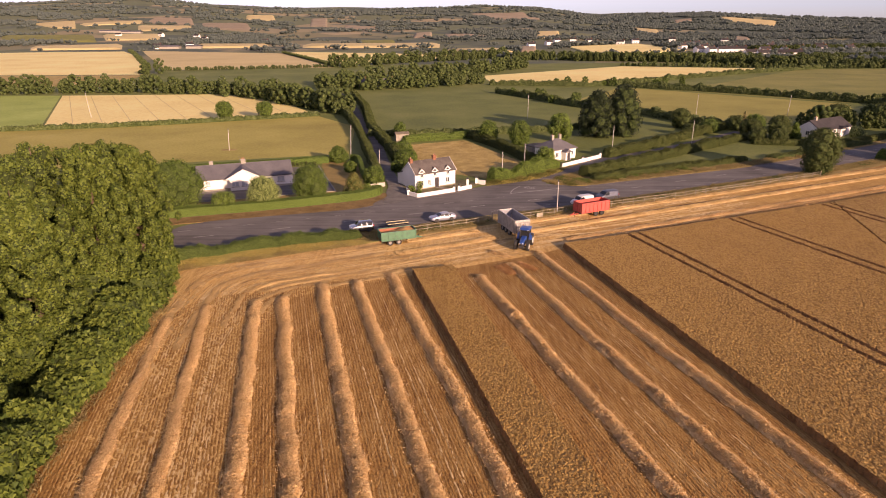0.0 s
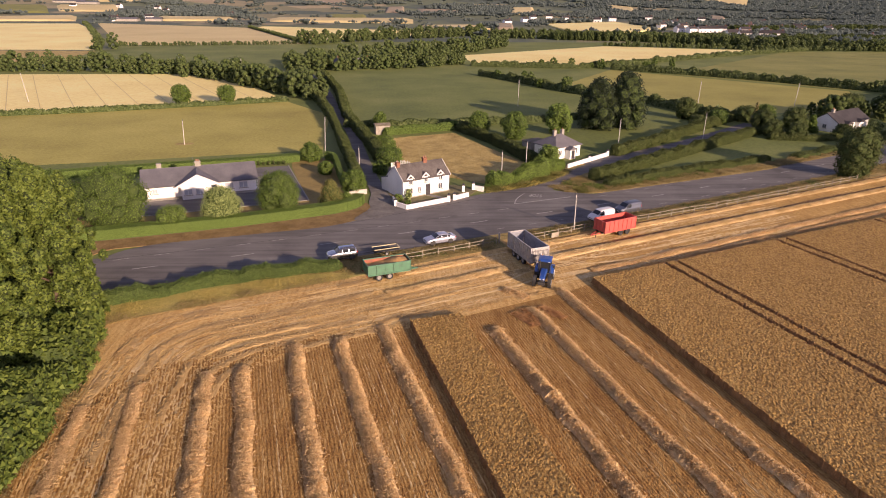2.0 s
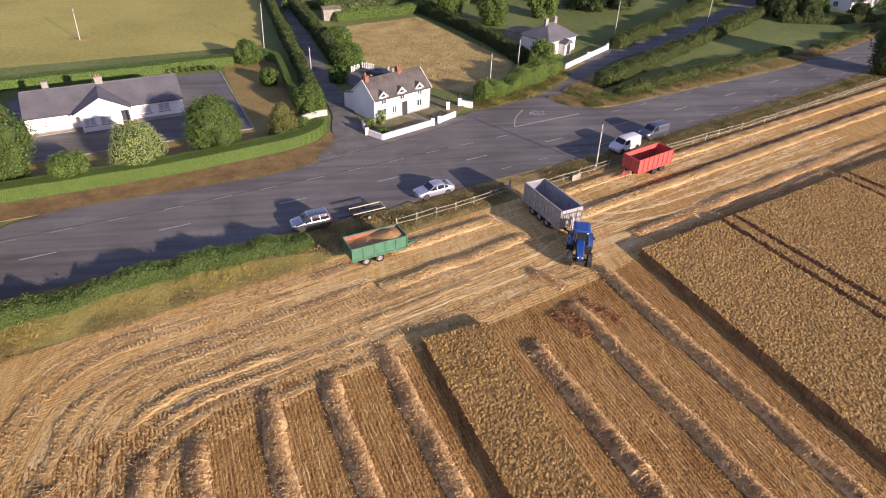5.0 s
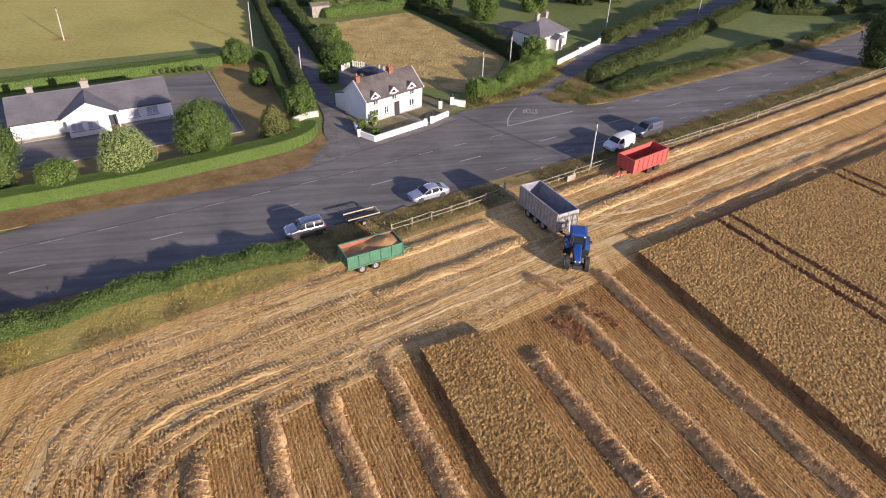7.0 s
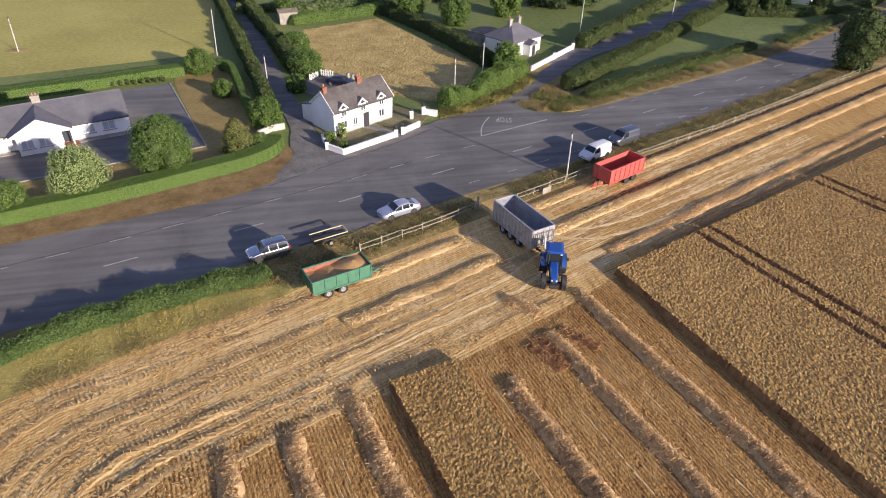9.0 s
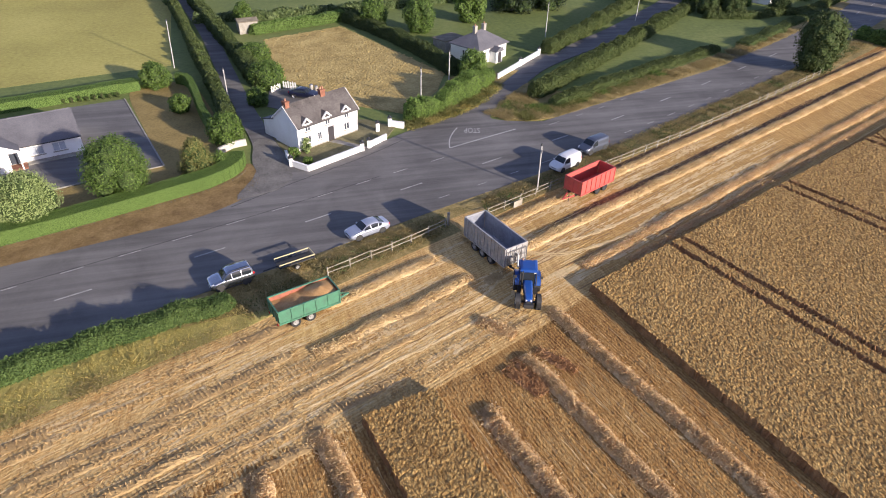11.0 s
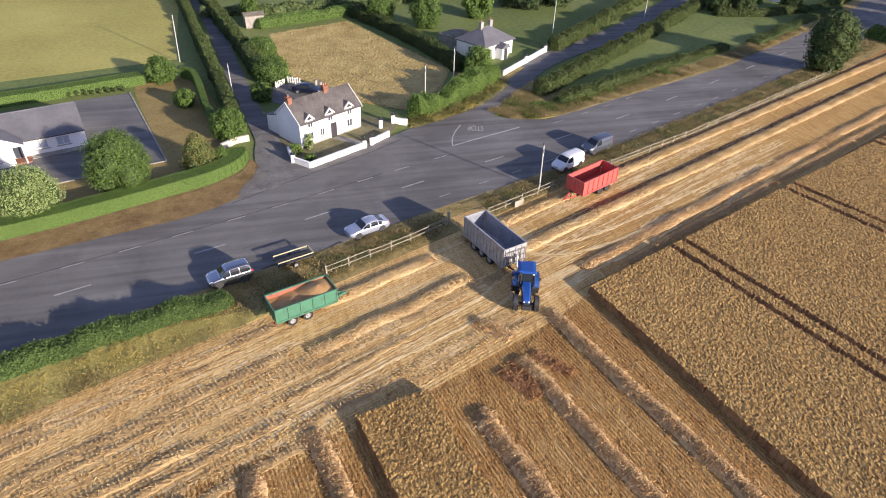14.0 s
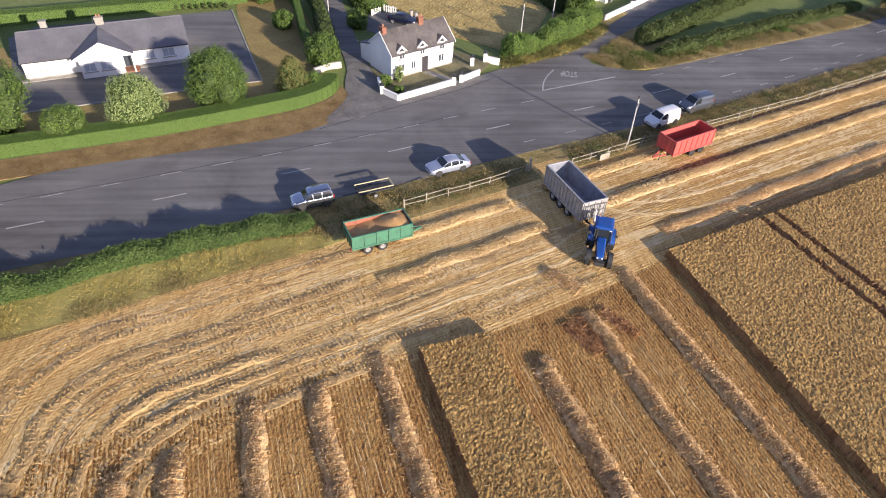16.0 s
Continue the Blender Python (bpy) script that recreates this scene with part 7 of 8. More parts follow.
for x, y, h, ln in ((20.6, 106.0, 5.7, (0, -1)), (13.3, 134.8, 5.3, (0, 0)), (18.7, 139.0, 6.2, (0, 0)), (-23.7, 158.5, 7.6, (0, 3)), (-14.7, 143.3, 4.2, (0, 0)), (-57.3, 165.2, 5.6, (2, 3)), (45.2, 164.2, 6.2, (0, 0)), (69.2, 171.8, 6.4, (0, 0)), (120, 219, 8, (0, 3)), (30.1, 222.9, 8, (0, 0)), (89.6, 222.5, 8, (0, 0)), (-73, 281, 9, (0, 0)), (-128, 228, 9, (0, -3))):
    pole(x, y, h, ln)
pole(124.0, 156.0, 8.0, (0, 4))

# ---- trees and hedges ----
POP = [(-39.5, 77, 16.5, 4.4), (-45, 82, 16, 4.8), (-40, 68, 18.5, 4.6), (-44, 60, 19, 5), (-39, 54, 17, 4.6), (-47, 70, 18, 5), (-38.5, 44, 17.5, 4.8), (-45, 48, 19, 5), (-38, 34, 17.5, 4.8), (-52, 60, 18, 5.4), (-45, 36, 19, 5), (-38, 24, 17, 4.8), (-53, 74, 16, 5)]
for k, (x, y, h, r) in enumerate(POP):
    tree("poplar", x, y, h + 2.8, r, 0.8, 0.19, LEAF_POPLAR, "tall green poplar in a row beside stubble", "poplar", 132, 30000 if x > -41 else 14000, 100 + k, "field edge trees", 0.0, 0.74, 1.25, 1.35, POPLAR_GAP_SHADE)
hedge("field_edge_scrub", [(-42, 84), (-38, 78), (-35.6, 70), (-34.8, 58), (-33.5, 46), (-32, 34), (-30, 22), (-28, 5)], 4.2, 3.2, 0.24, LEAF_POPLAR, "bushy undergrowth below trees at a field edge", 30, 0.45, 21)
hedge("field_edge_scrub", [(-46, 90), (-41.5, 77), (-41, 62), (-40, 48), (-38.5, 34), (-36.5, 15)], 5.5, 4.2, 0.22, LEAF_POPLAR, "bushy undergrowth below trees at a field edge", 26, 0.45, 22)
tree("fir_tree", 45.5, 185, 13.0, 6.2, 0.6, 0.36, LEAF_FIR, "tall dark evergreen tree behind a house", "column", 46, 9000, 130, "dark evergreens")
tree("fir_tree", 53.5, 187, 14.6, 6.6, 0.6, 0.36, LEAF_FIR, "tall dark evergreen tree behind a house", "column", 46, 9000, 131, "dark evergreens")
tree("field_tree", -77.1, 222, 6.2, 3.4, 1.4, 0.36, LEAF_MID, "round hedgerow tree at a corn field", "round", 26, 3000, 132, "hedgerow trees")
tree("field_tree", -63.5, 224.3, 5.8, 3.4, 1.4, 0.36, LEAF_MID, "round hedgerow tree at a corn field", "round", 26, 3000, 133, "hedgerow trees")
tree("road_tree", 83.5, 135.5, 9.8, 4.4, 0.6, 0.28, LEAF_DARK, "dark round tree beside road fence", "round", 46, 9000, 134)
tree("garden_tree", -25.2, 115.2, 6.6, 3.7, 0.3, 0.21, LEAF_MID, "dense round dark green garden tree", "round", 44, 9500, 135, finer=0.45, fuller=2.3)
tree("garden_tree", -33.1, 111.0, 5.4, 3.3, 0.3, 0.20, LEAF_PALE, "pale silvery green garden tree", "round", 40, 8500, 136, finer=0.45, fuller=2.3)
tree("garden_shrub", -39.6, 108.3, 3.2, 2.7, 0.1, 0.19, LEAF_LIME, "low lime green shrub on a lawn", "round", 26, 4500, 137, finer=0.45, fuller=2.3)
tree("garden_tree", -48.6, 109.5, 8.6, 5.4, 0.3, 0.25, LEAF_MID, "large green bushy garden tree", "round", 56, 11000, 138, finer=0.45, fuller=2.3)
tree("garden_tree", -58, 110, 8.0, 5.2, 0.3, 0.26, LEAF_MID, "large green bushy garden tree", "round", 46, 7000, 158, finer=0.45, fuller=2.3)
tree("weeping_shrub", -17.4, 118.8, 4.3, 2.9, 0.1, 0.2, LEAF_WEEP, "drooping olive green shrub at a lawn corner", "cone", 30, 4500, 139, finer=0.45, fuller=2.3)
tree("garden_bush", -14.9, 119.6, 1.9, 1.5, 0.0, 0.17, LEAF_LIME, "rounded lime green bush", "round", 14, 1500, 140)
tree("hedge_bush", -14.2, 126.6, 3.8, 2.6, 0.0, 0.22, LEAF_MID, "large dense bush at a lane", "round", 34, 6000, 141)
tree("hedge_bush", -20.9, 138.6, 2.6, 1.7, 0.0, 0.2, LEAF_MID, "round dark bush on a dry lawn", "round", 16, 2200, 142)
tree("hedge_bush", -25.4, 149.6, 3.8, 2.5, 0.0, 0.22, LEAF_MID, "olive bush at a lawn corner", "round", 22, 3500, 143)
tree("hedge_bush", -8.6, 147.0, 3.4, 3.2, 0.0, 0.24, LEAF_MID, "dark bush behind a cottage", "round", 30, 5000, 144)
tree("hedge_bush", -10.5, 158.0, 3.4, 3.0, 0.0, 0.24, LEAF_MID, "bushy growth beside a lane", "round", 28, 4000, 145)
tree("hedge_bush", -10.2, 139.0, 2.6, 1.8, 0.0, 0.2, LEAF_MID, "bush at a cottage yard", "round", 18, 2200, 146)
tree("garden_bush", -6.2, 120.4, 1.4, 0.9, 0.0, 0.12, LEAF_LIME, "yellow green bush in a cottage garden", "round", 12, 1300, 147)
tree("garden_bush", -4.6, 118.4, 0.9, 0.8, 0.0, 0.12, LEAF_MID, "small round green bush in a garden", "round", 10, 900, 148)
tree("climbing_shrub", -4.5, 121.5, 2.0, 0.8, 0.0, 0.12, LEAF_PALE, "leafy climber against a white wall", "round", 10, 900, 149)
for k in range(8):
    tree("border_shrub", -37.6 + 1.0 * k, 145.2 + 0.16 * k, 0.75 + 0.12 * (k % 3), 0.42, 0.0, 0.12, LEAF_DARK, "small dark shrub in a row behind a yard", "round", 6, 260, 300 + k, "border shrubs")
tree("house_tree", 21.3, 172, 6.5, 3.6, 0.4, 0.3, LEAF_MID, "olive green tree behind a small house", "round", 30, 4500, 150)
tree("house_tree", 33.5, 178, 7.5, 3.8, 0.4, 0.3, LEAF_LIME, "light green tree behind a small house", "round", 30, 5000, 151)
tree("house_tree", 13, 178, 5.5, 3.4, 0.4, 0.3, LEAF_MID, "olive green tree behind a paddock", "round", 28, 4000, 152)
tree("hedge_bush", 24.3, 144.2, 4.4, 2.6, 0.0, 0.22, LEAF_LIME, "leafy green bush at a house corner", "round", 26, 4500, 153)
tree("small_tree", -12.4, 182.0, 4.8, 2.2, 0.5, 0.25, LEAF_MID, "small round tree beside a shed", "round", 18, 2200, 154)
tree("roadside_tree", 76, 200, 6.0, 3.6, 0.4, 0.32, LEAF_DARK, "dark green tree in a hedgerow", "round", 26, 3500, 160)

tree("roadside_tree", 88.5, 174.5, 4.4, 3.0, 0.0, 0.26, LEAF_DARK, "dark bushy growth at a field corner", "round", 24, 3200, 168)
tree("roadside_tree", 93.0, 171.5, 4.0, 2.8, 0.0, 0.26, LEAF_DARK, "dark bushy growth at a field corner", "round", 24, 3200, 169)
tree("roadside_tree", 105.5, 172.0, 3.6, 2.8, 0.0, 0.26, LEAF_DARK, "dark bush before a bungalow", "round", 24, 3200, 170)
tree("roadside_tree", 97.5, 180.5, 6.4, 3.6, 0.2, 0.3, LEAF_DARK, "dark rounded tree beside a bungalow", "round", 30, 4500, 155)
tree("roadside_tree", 102.0, 180.0, 4.6, 2.3, 0.0, 0.26, LEAF_MID, "clipped green conifer beside a bungalow", "cone", 24, 3500, 156)
tree("roadside_tree", 121.0, 182.0, 3.0, 2.3, 0.0, 0.26, LEAF_PALE, "pale green bush before a bungalow", "round", 20, 2200, 157)
tree("roadside_tree", 91.0, 184.0, 5.0, 3.6, 0.0, 0.3, LEAF_DARK, "dark bushy tree in a hedgerow", "round", 26, 3500, 159)
tree("roadside_tree", 140.0, 200.0, 7.5, 5.0, 0.0, 0.34, LEAF_DARK, "broad dark tree behind a bungalow", "round", 28, 3500, 166)
tree("roadside_tree", 129.0, 205.0, 6.5, 4.6, 0.0, 0.34, LEAF_DARK, "broad dark tree behind a bungalow", "round", 28, 3500, 167)
hedge("end_hedge", [(108.0, 151.0), (110.5, 146.0), (114.5, 139.0), (121, 126), (128, 110)], 3.4, 2.4, 0.15, LEAF_MID, "rough green hedge at the end of a stubble field", 60, 0.4, 25)
for k, (x, y, h) in enumerate(((118.5, 142.5, 10.5), (125.5, 147.5, 11.5), (133.0, 150.5, 10.5), (141.5, 156.0, 12.0), (123.5, 133.0, 11.0), (152.0, 162.0, 11.0), (164.0, 168.0, 12.0))):
    tree("shade_tree", x, y, h, 4.6, 0.4, 0.30, LEAF_DARK, "dark broad tree beyond the end of a stubble field", "round", 40, 6500, 180 + k, "roadside shade trees")
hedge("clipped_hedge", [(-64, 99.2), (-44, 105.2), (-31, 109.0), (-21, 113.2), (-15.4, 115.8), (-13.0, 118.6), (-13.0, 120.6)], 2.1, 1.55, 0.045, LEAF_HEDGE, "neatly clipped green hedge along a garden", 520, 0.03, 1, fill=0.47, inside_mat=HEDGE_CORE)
hedge("roadside_hedge", [(-46, 79.0), (-36, 84.2), (-32, 85.6), (-28.6, 87.8), (-20.5, 90.6), (-13.2, 92.6)], 1.7, 1.3, 0.08, LEAF_BRAMBLE, "overgrown green roadside hedge", 230, 0.34, 2)
hedge("lane_hedge", [(-13.7, 129.5), (-14.7, 135.4), (-15.9, 142.4), (-18.2, 154), (-21.2, 168.3), (-24.5, 185.7), (-28.3, 203)], 1.8, 2.2, 0.14, LEAF_LANE, "thick hedge along a narrow lane", 56, 0.3, 3)
hedge("lane_hedge", [(-28.3, 203), (-34, 226), (-43, 256), (-55, 300)], 2.3, 2.4, 0.30, LEAF_LANE, "thick hedge along a narrow lane", 16, 0.3, 23)
hedge("lane_hedge", [(-9.4, 146), (-10.8, 149.6), (-13.6, 163.4), (-17.2, 176.8), (-23, 201)], 2.4, 2.4, 0.14, LEAF_LANE, "thick hedge along a narrow lane", 52, 0.3, 4)
hedge("lane_hedge", [(-23, 201), (-26.5, 222), (-31, 252), (-43, 300)], 2.6, 2.5, 0.210, LEAF_LANE, "thick hedge along a narrow lane", 27.2, 0.3, 24)
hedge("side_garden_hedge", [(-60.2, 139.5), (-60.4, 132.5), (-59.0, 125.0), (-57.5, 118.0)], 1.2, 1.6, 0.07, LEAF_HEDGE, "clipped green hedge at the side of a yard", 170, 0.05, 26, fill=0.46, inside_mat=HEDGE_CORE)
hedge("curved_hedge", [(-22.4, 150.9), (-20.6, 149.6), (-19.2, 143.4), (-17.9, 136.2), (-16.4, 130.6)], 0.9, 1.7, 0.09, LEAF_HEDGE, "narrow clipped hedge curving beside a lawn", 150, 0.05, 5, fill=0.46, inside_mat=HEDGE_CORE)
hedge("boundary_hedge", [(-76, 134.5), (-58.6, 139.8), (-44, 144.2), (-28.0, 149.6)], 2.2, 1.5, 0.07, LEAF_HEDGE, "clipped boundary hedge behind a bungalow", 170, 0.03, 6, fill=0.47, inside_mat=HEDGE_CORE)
hedge("paddock_hedge", [(-10.9, 176.6), (-2, 180.0), (7.4, 183.5)], 2.2, 1.8, 0.140, LEAF_HEDGE, "hedge at the end of a paddock", 68.85, 0.15, 7)
hedge("paddock_hedge", [(8.0, 183), (15.2, 168), (20.2, 153), (21.5, 146.5)], 2.6, 2.2, 0.140, LEAF_DARK, "dark hedge beside a paddock", 68.85, 0.25, 8)
hedge("junction_hedge", [(10.5, 129), (14.5, 131.5), (21.5, 137), (26.3, 142.8)], 3.0, 2.6, 0.10, LEAF_LIME, "overgrown green bank beside a junction", 105, 0.4, 9)
hedge("bank_hedge", [(31.2, 134.0), (40.6, 141.6), (55.4, 153.2), (67, 162.8), (87, 179)], 3.0, 1.9, 0.126, LEAF_OLIVE, "broad hedge along a side road", 78.03, 0.25, 10)
hedge("bank_hedge", [(32.5, 129.8), (43, 135.3), (57.2, 142.4), (73.5, 149.4)], 2.2, 1.1, 0.126, LEAF_OLIVE, "rough hedge along a main road", 78.03, 0.35, 11)
hedge("bank_hedge", [(80.5, 150.5), (90, 156.0), (101, 163.0), (118, 172)], 3.0, 0.9, 0.10, LEAF_LANE, "rough grassy bank along a main road", 68.85, 0.35, 12)
hedge("side_hedge", [(41.2, 154.0), (53.4, 164.5), (71.2, 181.5), (100, 208)], 2.4, 2.0, 0.133, LEAF_OLIVE, "hedge along a side road", 68.85, 0.25, 13)
hedge("house_hedge", [(86, 171), (97, 168.5), (104, 171), (112, 170), (128, 179.5), (145, 190)], 2.2, 1.5, 0.2, LEAF_OLIVE, "clipped hedge before a bungalow", 38, 0.12, 15)
hedge("field_hedge", [(-330, 150), (-135.4, 200), (-107, 206), (-75.6, 218.5), (-46, 231)], 1.8, 1.3, 0.4, LEAF_BELT, "low dark field hedge", 10, 0.3, 16)
hedge("meadow_hedge", [(26, 308), (43, 279), (54, 252), (72, 235), (80, 216), (85, 201), (97, 201)], 2.6, 2.4, 0.42, LEAF_BELT, "dark hedge bordering a green meadow", 10, 0.35, 17)
hedge("grazing_hedge", [(95, 336), (139, 304), (170, 268), (185, 250), (150, 222)], 3.2, 2.8, 0.45, LEAF_BELT, "dark hedge between fields", 10, 0.35, 18)
hedge("strip_hedge", [(26, 350), (78, 338), (94, 349), (148, 388), (200, 425), (256, 457), (330, 500)], 2.6, 2.2, 0.4, LEAF_BELT, "field hedge with small trees", 12, 0.4, 19)
hedge("meadow_hedge", [(-22, 186.5), (5, 189), (30, 194), (46, 200)], 2.0, 1.6, 0.3, LEAF_BELT, "hedge at the foot of a meadow", 16, 0.3, 20)


def tufts(name, pts, width, height, count, material, label, seed, blade=0.6):
    """Rough grass and weeds: upright blades scattered along a line."""
    rng = np.random.default_rng(seed)
    p = smoothed(pts, 0.5, 2)
    n = sideways(p)
    i = rng.integers(0, len(p), count)
    clump = np.array([noise.noise((q[0] * 0.5, q[1] * 0.5, seed)) for q in p])[i]
    c = np.c_[p[i] + n[i] * (rng.uniform(-0.5, 0.5, count) * width)[:, None] + rng.normal(0, 0.25, (count, 2)), np.full(count, 0.08)]
    h = height * rng.uniform(0.35, 1.1, count) * np.clip(0.8 + 1.2 * clump, 0.25, 1.7)
    at_gate = (c[:, 0] > 8.6) & (c[:, 0] < 13.4) & (c[:, 1] > 97) & (c[:, 1] < 106)
    h = np.where(at_gate, h * 0.12, h)
    lean = rng.normal(0, 0.8, (count, 2)) * h[:, None]
    a = rng.uniform(0, math.pi, count)
    w = np.c_[np.cos(a), np.sin(a), np.zeros(count)] * blade * (0.02 + 0.045 * rng.uniform(0, 1, count))[:, None]
    mid = c + np.c_[lean * 0.4, h * 0.6]
    tip = c + np.c_[lean, h]
    v = np.stack([c - w * 0.6, c + w * 0.6, mid + w, tip, mid - w], 1).reshape(-1, 3)
    f = np.arange(5 * count).reshape(-1, 5)
    return tagged(link_mesh(name, v, f, material), label, "grass", kind="stuff")


VERGE_LINE = [(-12, 91.6), (-4, 95.6), (8, 101.4), (22, 107.2), (44, 117.6), (63, 126.2), (84, 136.5), (110, 150)]
tufts("verge_grass", VERGE_LINE, 3.2, 0.34, 42000, LEAF_DRY, "tall dry grass along a roadside fence", 31)
tufts("verge_weeds", VERGE_LINE, 2.6, 0.34, 7000, LEAF_BRAMBLE, "green weeds among dry roadside grass", 32)
tufts("verge_edge_grass", [(-14, 93.6), (-6, 97.2), (8, 102.4), (22, 108.4), (44, 119.0), (63, 127.6), (84, 137.9), (110, 151.6)], 1.1, 0.22, 14000, LEAF_DRY, "short dry grass at a road edge", 41)
tufts("hedge_foot_grass", [(-46, 76.0), (-35.5, 81.4), (-28.2, 84.6), (-20, 88.0), (-12, 90.6)], 2.8, 0.30, 8000, TALL_GRASS, "green and yellow grass below a hedge", 33, 0.35)
tufts("field_edge_grass", [(-44, 74.6), (-35, 79.9), (-28, 82.6), (-20, 86.4), (-12, 89.6)], 1.8, 0.24, 8000, LEAF_DRY, "tall yellow grass at a field edge", 34, 0.35)
tufts("junction_grass", [(23.5, 127.8), (29, 126.4), (40, 131.3), (57, 138.3), (72, 144.6), (98, 159)], 3.2, 0.5, 24000, LEAF_DRY, "dry grass on a road corner", 35)
tufts("junction_weeds", [(25.5, 131.5), (29, 127.8), (40, 133), (57, 140)], 3.0, 0.6, 5000, LEAF_MID, "weeds on a road corner", 36)
tufts("bank_grass", [(9.5, 126.6), (13.3, 128.2), (20.4, 132.4), (26.8, 140)], 2.6, 0.8, 4000, LEAF_WEEP, "grass on a junction bank", 37)
tufts("bank_grass", [(9.5, 126.2), (13.4, 127.8), (20.6, 131.8), (27.0, 139.4)], 1.6, 0.45, 2600, TALL_GRASS, "dry grass at the foot of a junction bank", 46)
tufts("verge_tip_scrub", [(23.0, 127.4), (26.5, 130.6), (30.5, 135.0)], 4.4, 0.4, 5200, LEAF_DRY, "rough dry scrub at a road corner", 44)
tufts("verge_tip_scrub", [(26.0, 126.2), (31.0, 128.6), (37.0, 131.4)], 3.0, 0.6, 3600, LEAF_WEEP, "rough olive grass at a road corner", 45)
tufts("tree_edge_grass", [(-36, 76), (-33.6, 68), (-32.8, 56), (-31.2, 42), (-29, 28)], 2.0, 0.5, 6000, LEAF_DRY, "dry grass along the trees", 38)
tufts("verge_top_grass", [(-70, 91.4), (-43, 101.6), (-26, 106.6), (-17, 109.4), (-12.6, 112.6), (-11.2, 116)], 2.4, 0.10, 9000, GRASS_BROWN, "short brown grass below a hedge", 39)

tree("hedge_bush", 74, 186, 3.4, 2.8, 0.0, 0.26, LEAF_DARK, "dark bush beside a side road", "round", 20, 2500, 161)
tree("hedge_bush", 82, 192, 3.8, 3.2, 0.0, 0.26, LEAF_MID, "green bush beside a side road", "round", 22, 2500, 162)
tree("hedge_bush", 92, 196, 4.2, 3.4, 0.0, 0.28, LEAF_DARK, "dark bush at a lane end", "round", 22, 2500, 163)
tree("hedge_bush", 100, 200, 4.0, 3.4, 0.0, 0.28, LEAF_MID, "green bush at a lane end", "round", 22, 2500, 164)
tree("bare_tree", 90, 187, 7.0, 1.6, 1.0, 0.2, LEAF_DRY, "thin sparse tree in a hedgerow", "cone", 14, 700, 165)

# ---- the far valley ----
def belt(name, pts, width, height, spacing, label, seed, leaf=0.9, material=LEAF_BELT, per=150):
    """A belt of trees along a line, too far and too many to count, in one mesh."""
    rng = np.random.default_rng(seed)
    p = resample(pts, spacing)
    n = sideways(p) if len(p) > 2 else np.tile([[0.0, 1.0]], (len(p), 1))
    vs, outs, balls, sizes = [], [], [], []
    rows = max(1, int(width / (height * 0.55)))
    for r in range(rows):
        off = (r + 0.5) / rows - 0.5
        for q, m in zip(p, n):
            x, y = q + m * (off * width) + rng.normal(0, spacing * 0.22, 2)
            h = height * rng.uniform(0.6, 1.2)
            rad = h * rng.uniform(0.40, 0.64)
            cl, rd = crown_clumps(rng, h, 0.0, rad, 22, "round")
            rd = [0.68 * q for q in rd]
            c, d = crown_points(rng, int(per * 2.2), cl, rd)
            vs.append(c + [x, y, float(rise(x, y))])
            outs.append(d)
            balls.append(np.array(cl) + [x, y, float(rise(x, y))])
            sizes.append(np.array(rd) * 0.80)
    c, d = np.concatenate(vs), np.concatenate(outs)
    v, f = leaf_tris(rng, c, d, leaf * 0.46, 0.5)
    root = link_mesh(name, v, f, material)
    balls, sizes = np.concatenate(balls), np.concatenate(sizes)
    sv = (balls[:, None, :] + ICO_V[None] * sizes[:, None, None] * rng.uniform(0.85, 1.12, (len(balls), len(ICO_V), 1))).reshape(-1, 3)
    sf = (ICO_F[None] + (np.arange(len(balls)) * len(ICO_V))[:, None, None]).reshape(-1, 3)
    # dark balls under the leaves give the belt its painted inner shade
    link_mesh("crown_shade_core", sv, sf, LEAF_GAP_SHADE, root, True)
    return tagged(root, label, "trees", kind="stuff")


belt("tree_belt", [(-300, 318), (-215, 312), (-185, 317), (-147, 318), (-105, 306), (-76, 282), (-52, 252), (-36, 236)], 9, 8.0, 5.0, "dense belt of green trees behind corn", 201, 0.75)
belt("wood_edge", [(-62, 322), (-24, 334), (1, 346), (20, 362)], 12, 8.0, 5.0, "dark mixed wood", 202, 0.8, LEAF_BELT)
belt("wood_edge", [(-70, 352), (-30, 380), (30, 440), (60, 500)], 14, 8.5, 6.5, "dark mixed wood", 203, 1.0, LEAF_BELT)
belt("lane_trees", [(-36, 240), (-44, 262), (-52, 296)], 6, 5.5, 5.0, "trees along a lane", 204, 0.7, LEAF_BELT)
belt("far_belt", [(60, 600), (110, 590), (198, 550), (262, 489), (330, 470), (420, 520)], 16, 7.5, 5.0, "far belt of trees", 205, 1.1)
belt("far_belt", [(-80, 500), (-66, 518), (-32, 562), (23, 598), (60, 640)], 14, 9.0, 6.5, "far belt of trees", 206, 1.1)
belt("far_hedge", [(-205, 470), (-141, 484), (-84, 506), (-130, 620), (-186, 752)], 4, 2.6, 2.6, "far hedge with trees", 207, 0.7, LEAF_BELT, 36)
belt("far_hedge", [(-206, 440), (-232, 505), (-315, 668), (-410, 850)], 4, 2.2, 3.0, "far hedge with trees", 208, 0.7, LEAF_BELT, 36)
belt("far_hedge", [(-200, 436), (-196, 444)], 6, 11.0, 5.0, "hedgerow tree group", 210, 0.8, LEAF_BELT, 150)
belt("far_hedge", [(140, 504), (258, 468), (420, 468)], 5, 3.5, 4.0, "far hedge with trees", 211, 1.0, LEAF_BELT, 80)
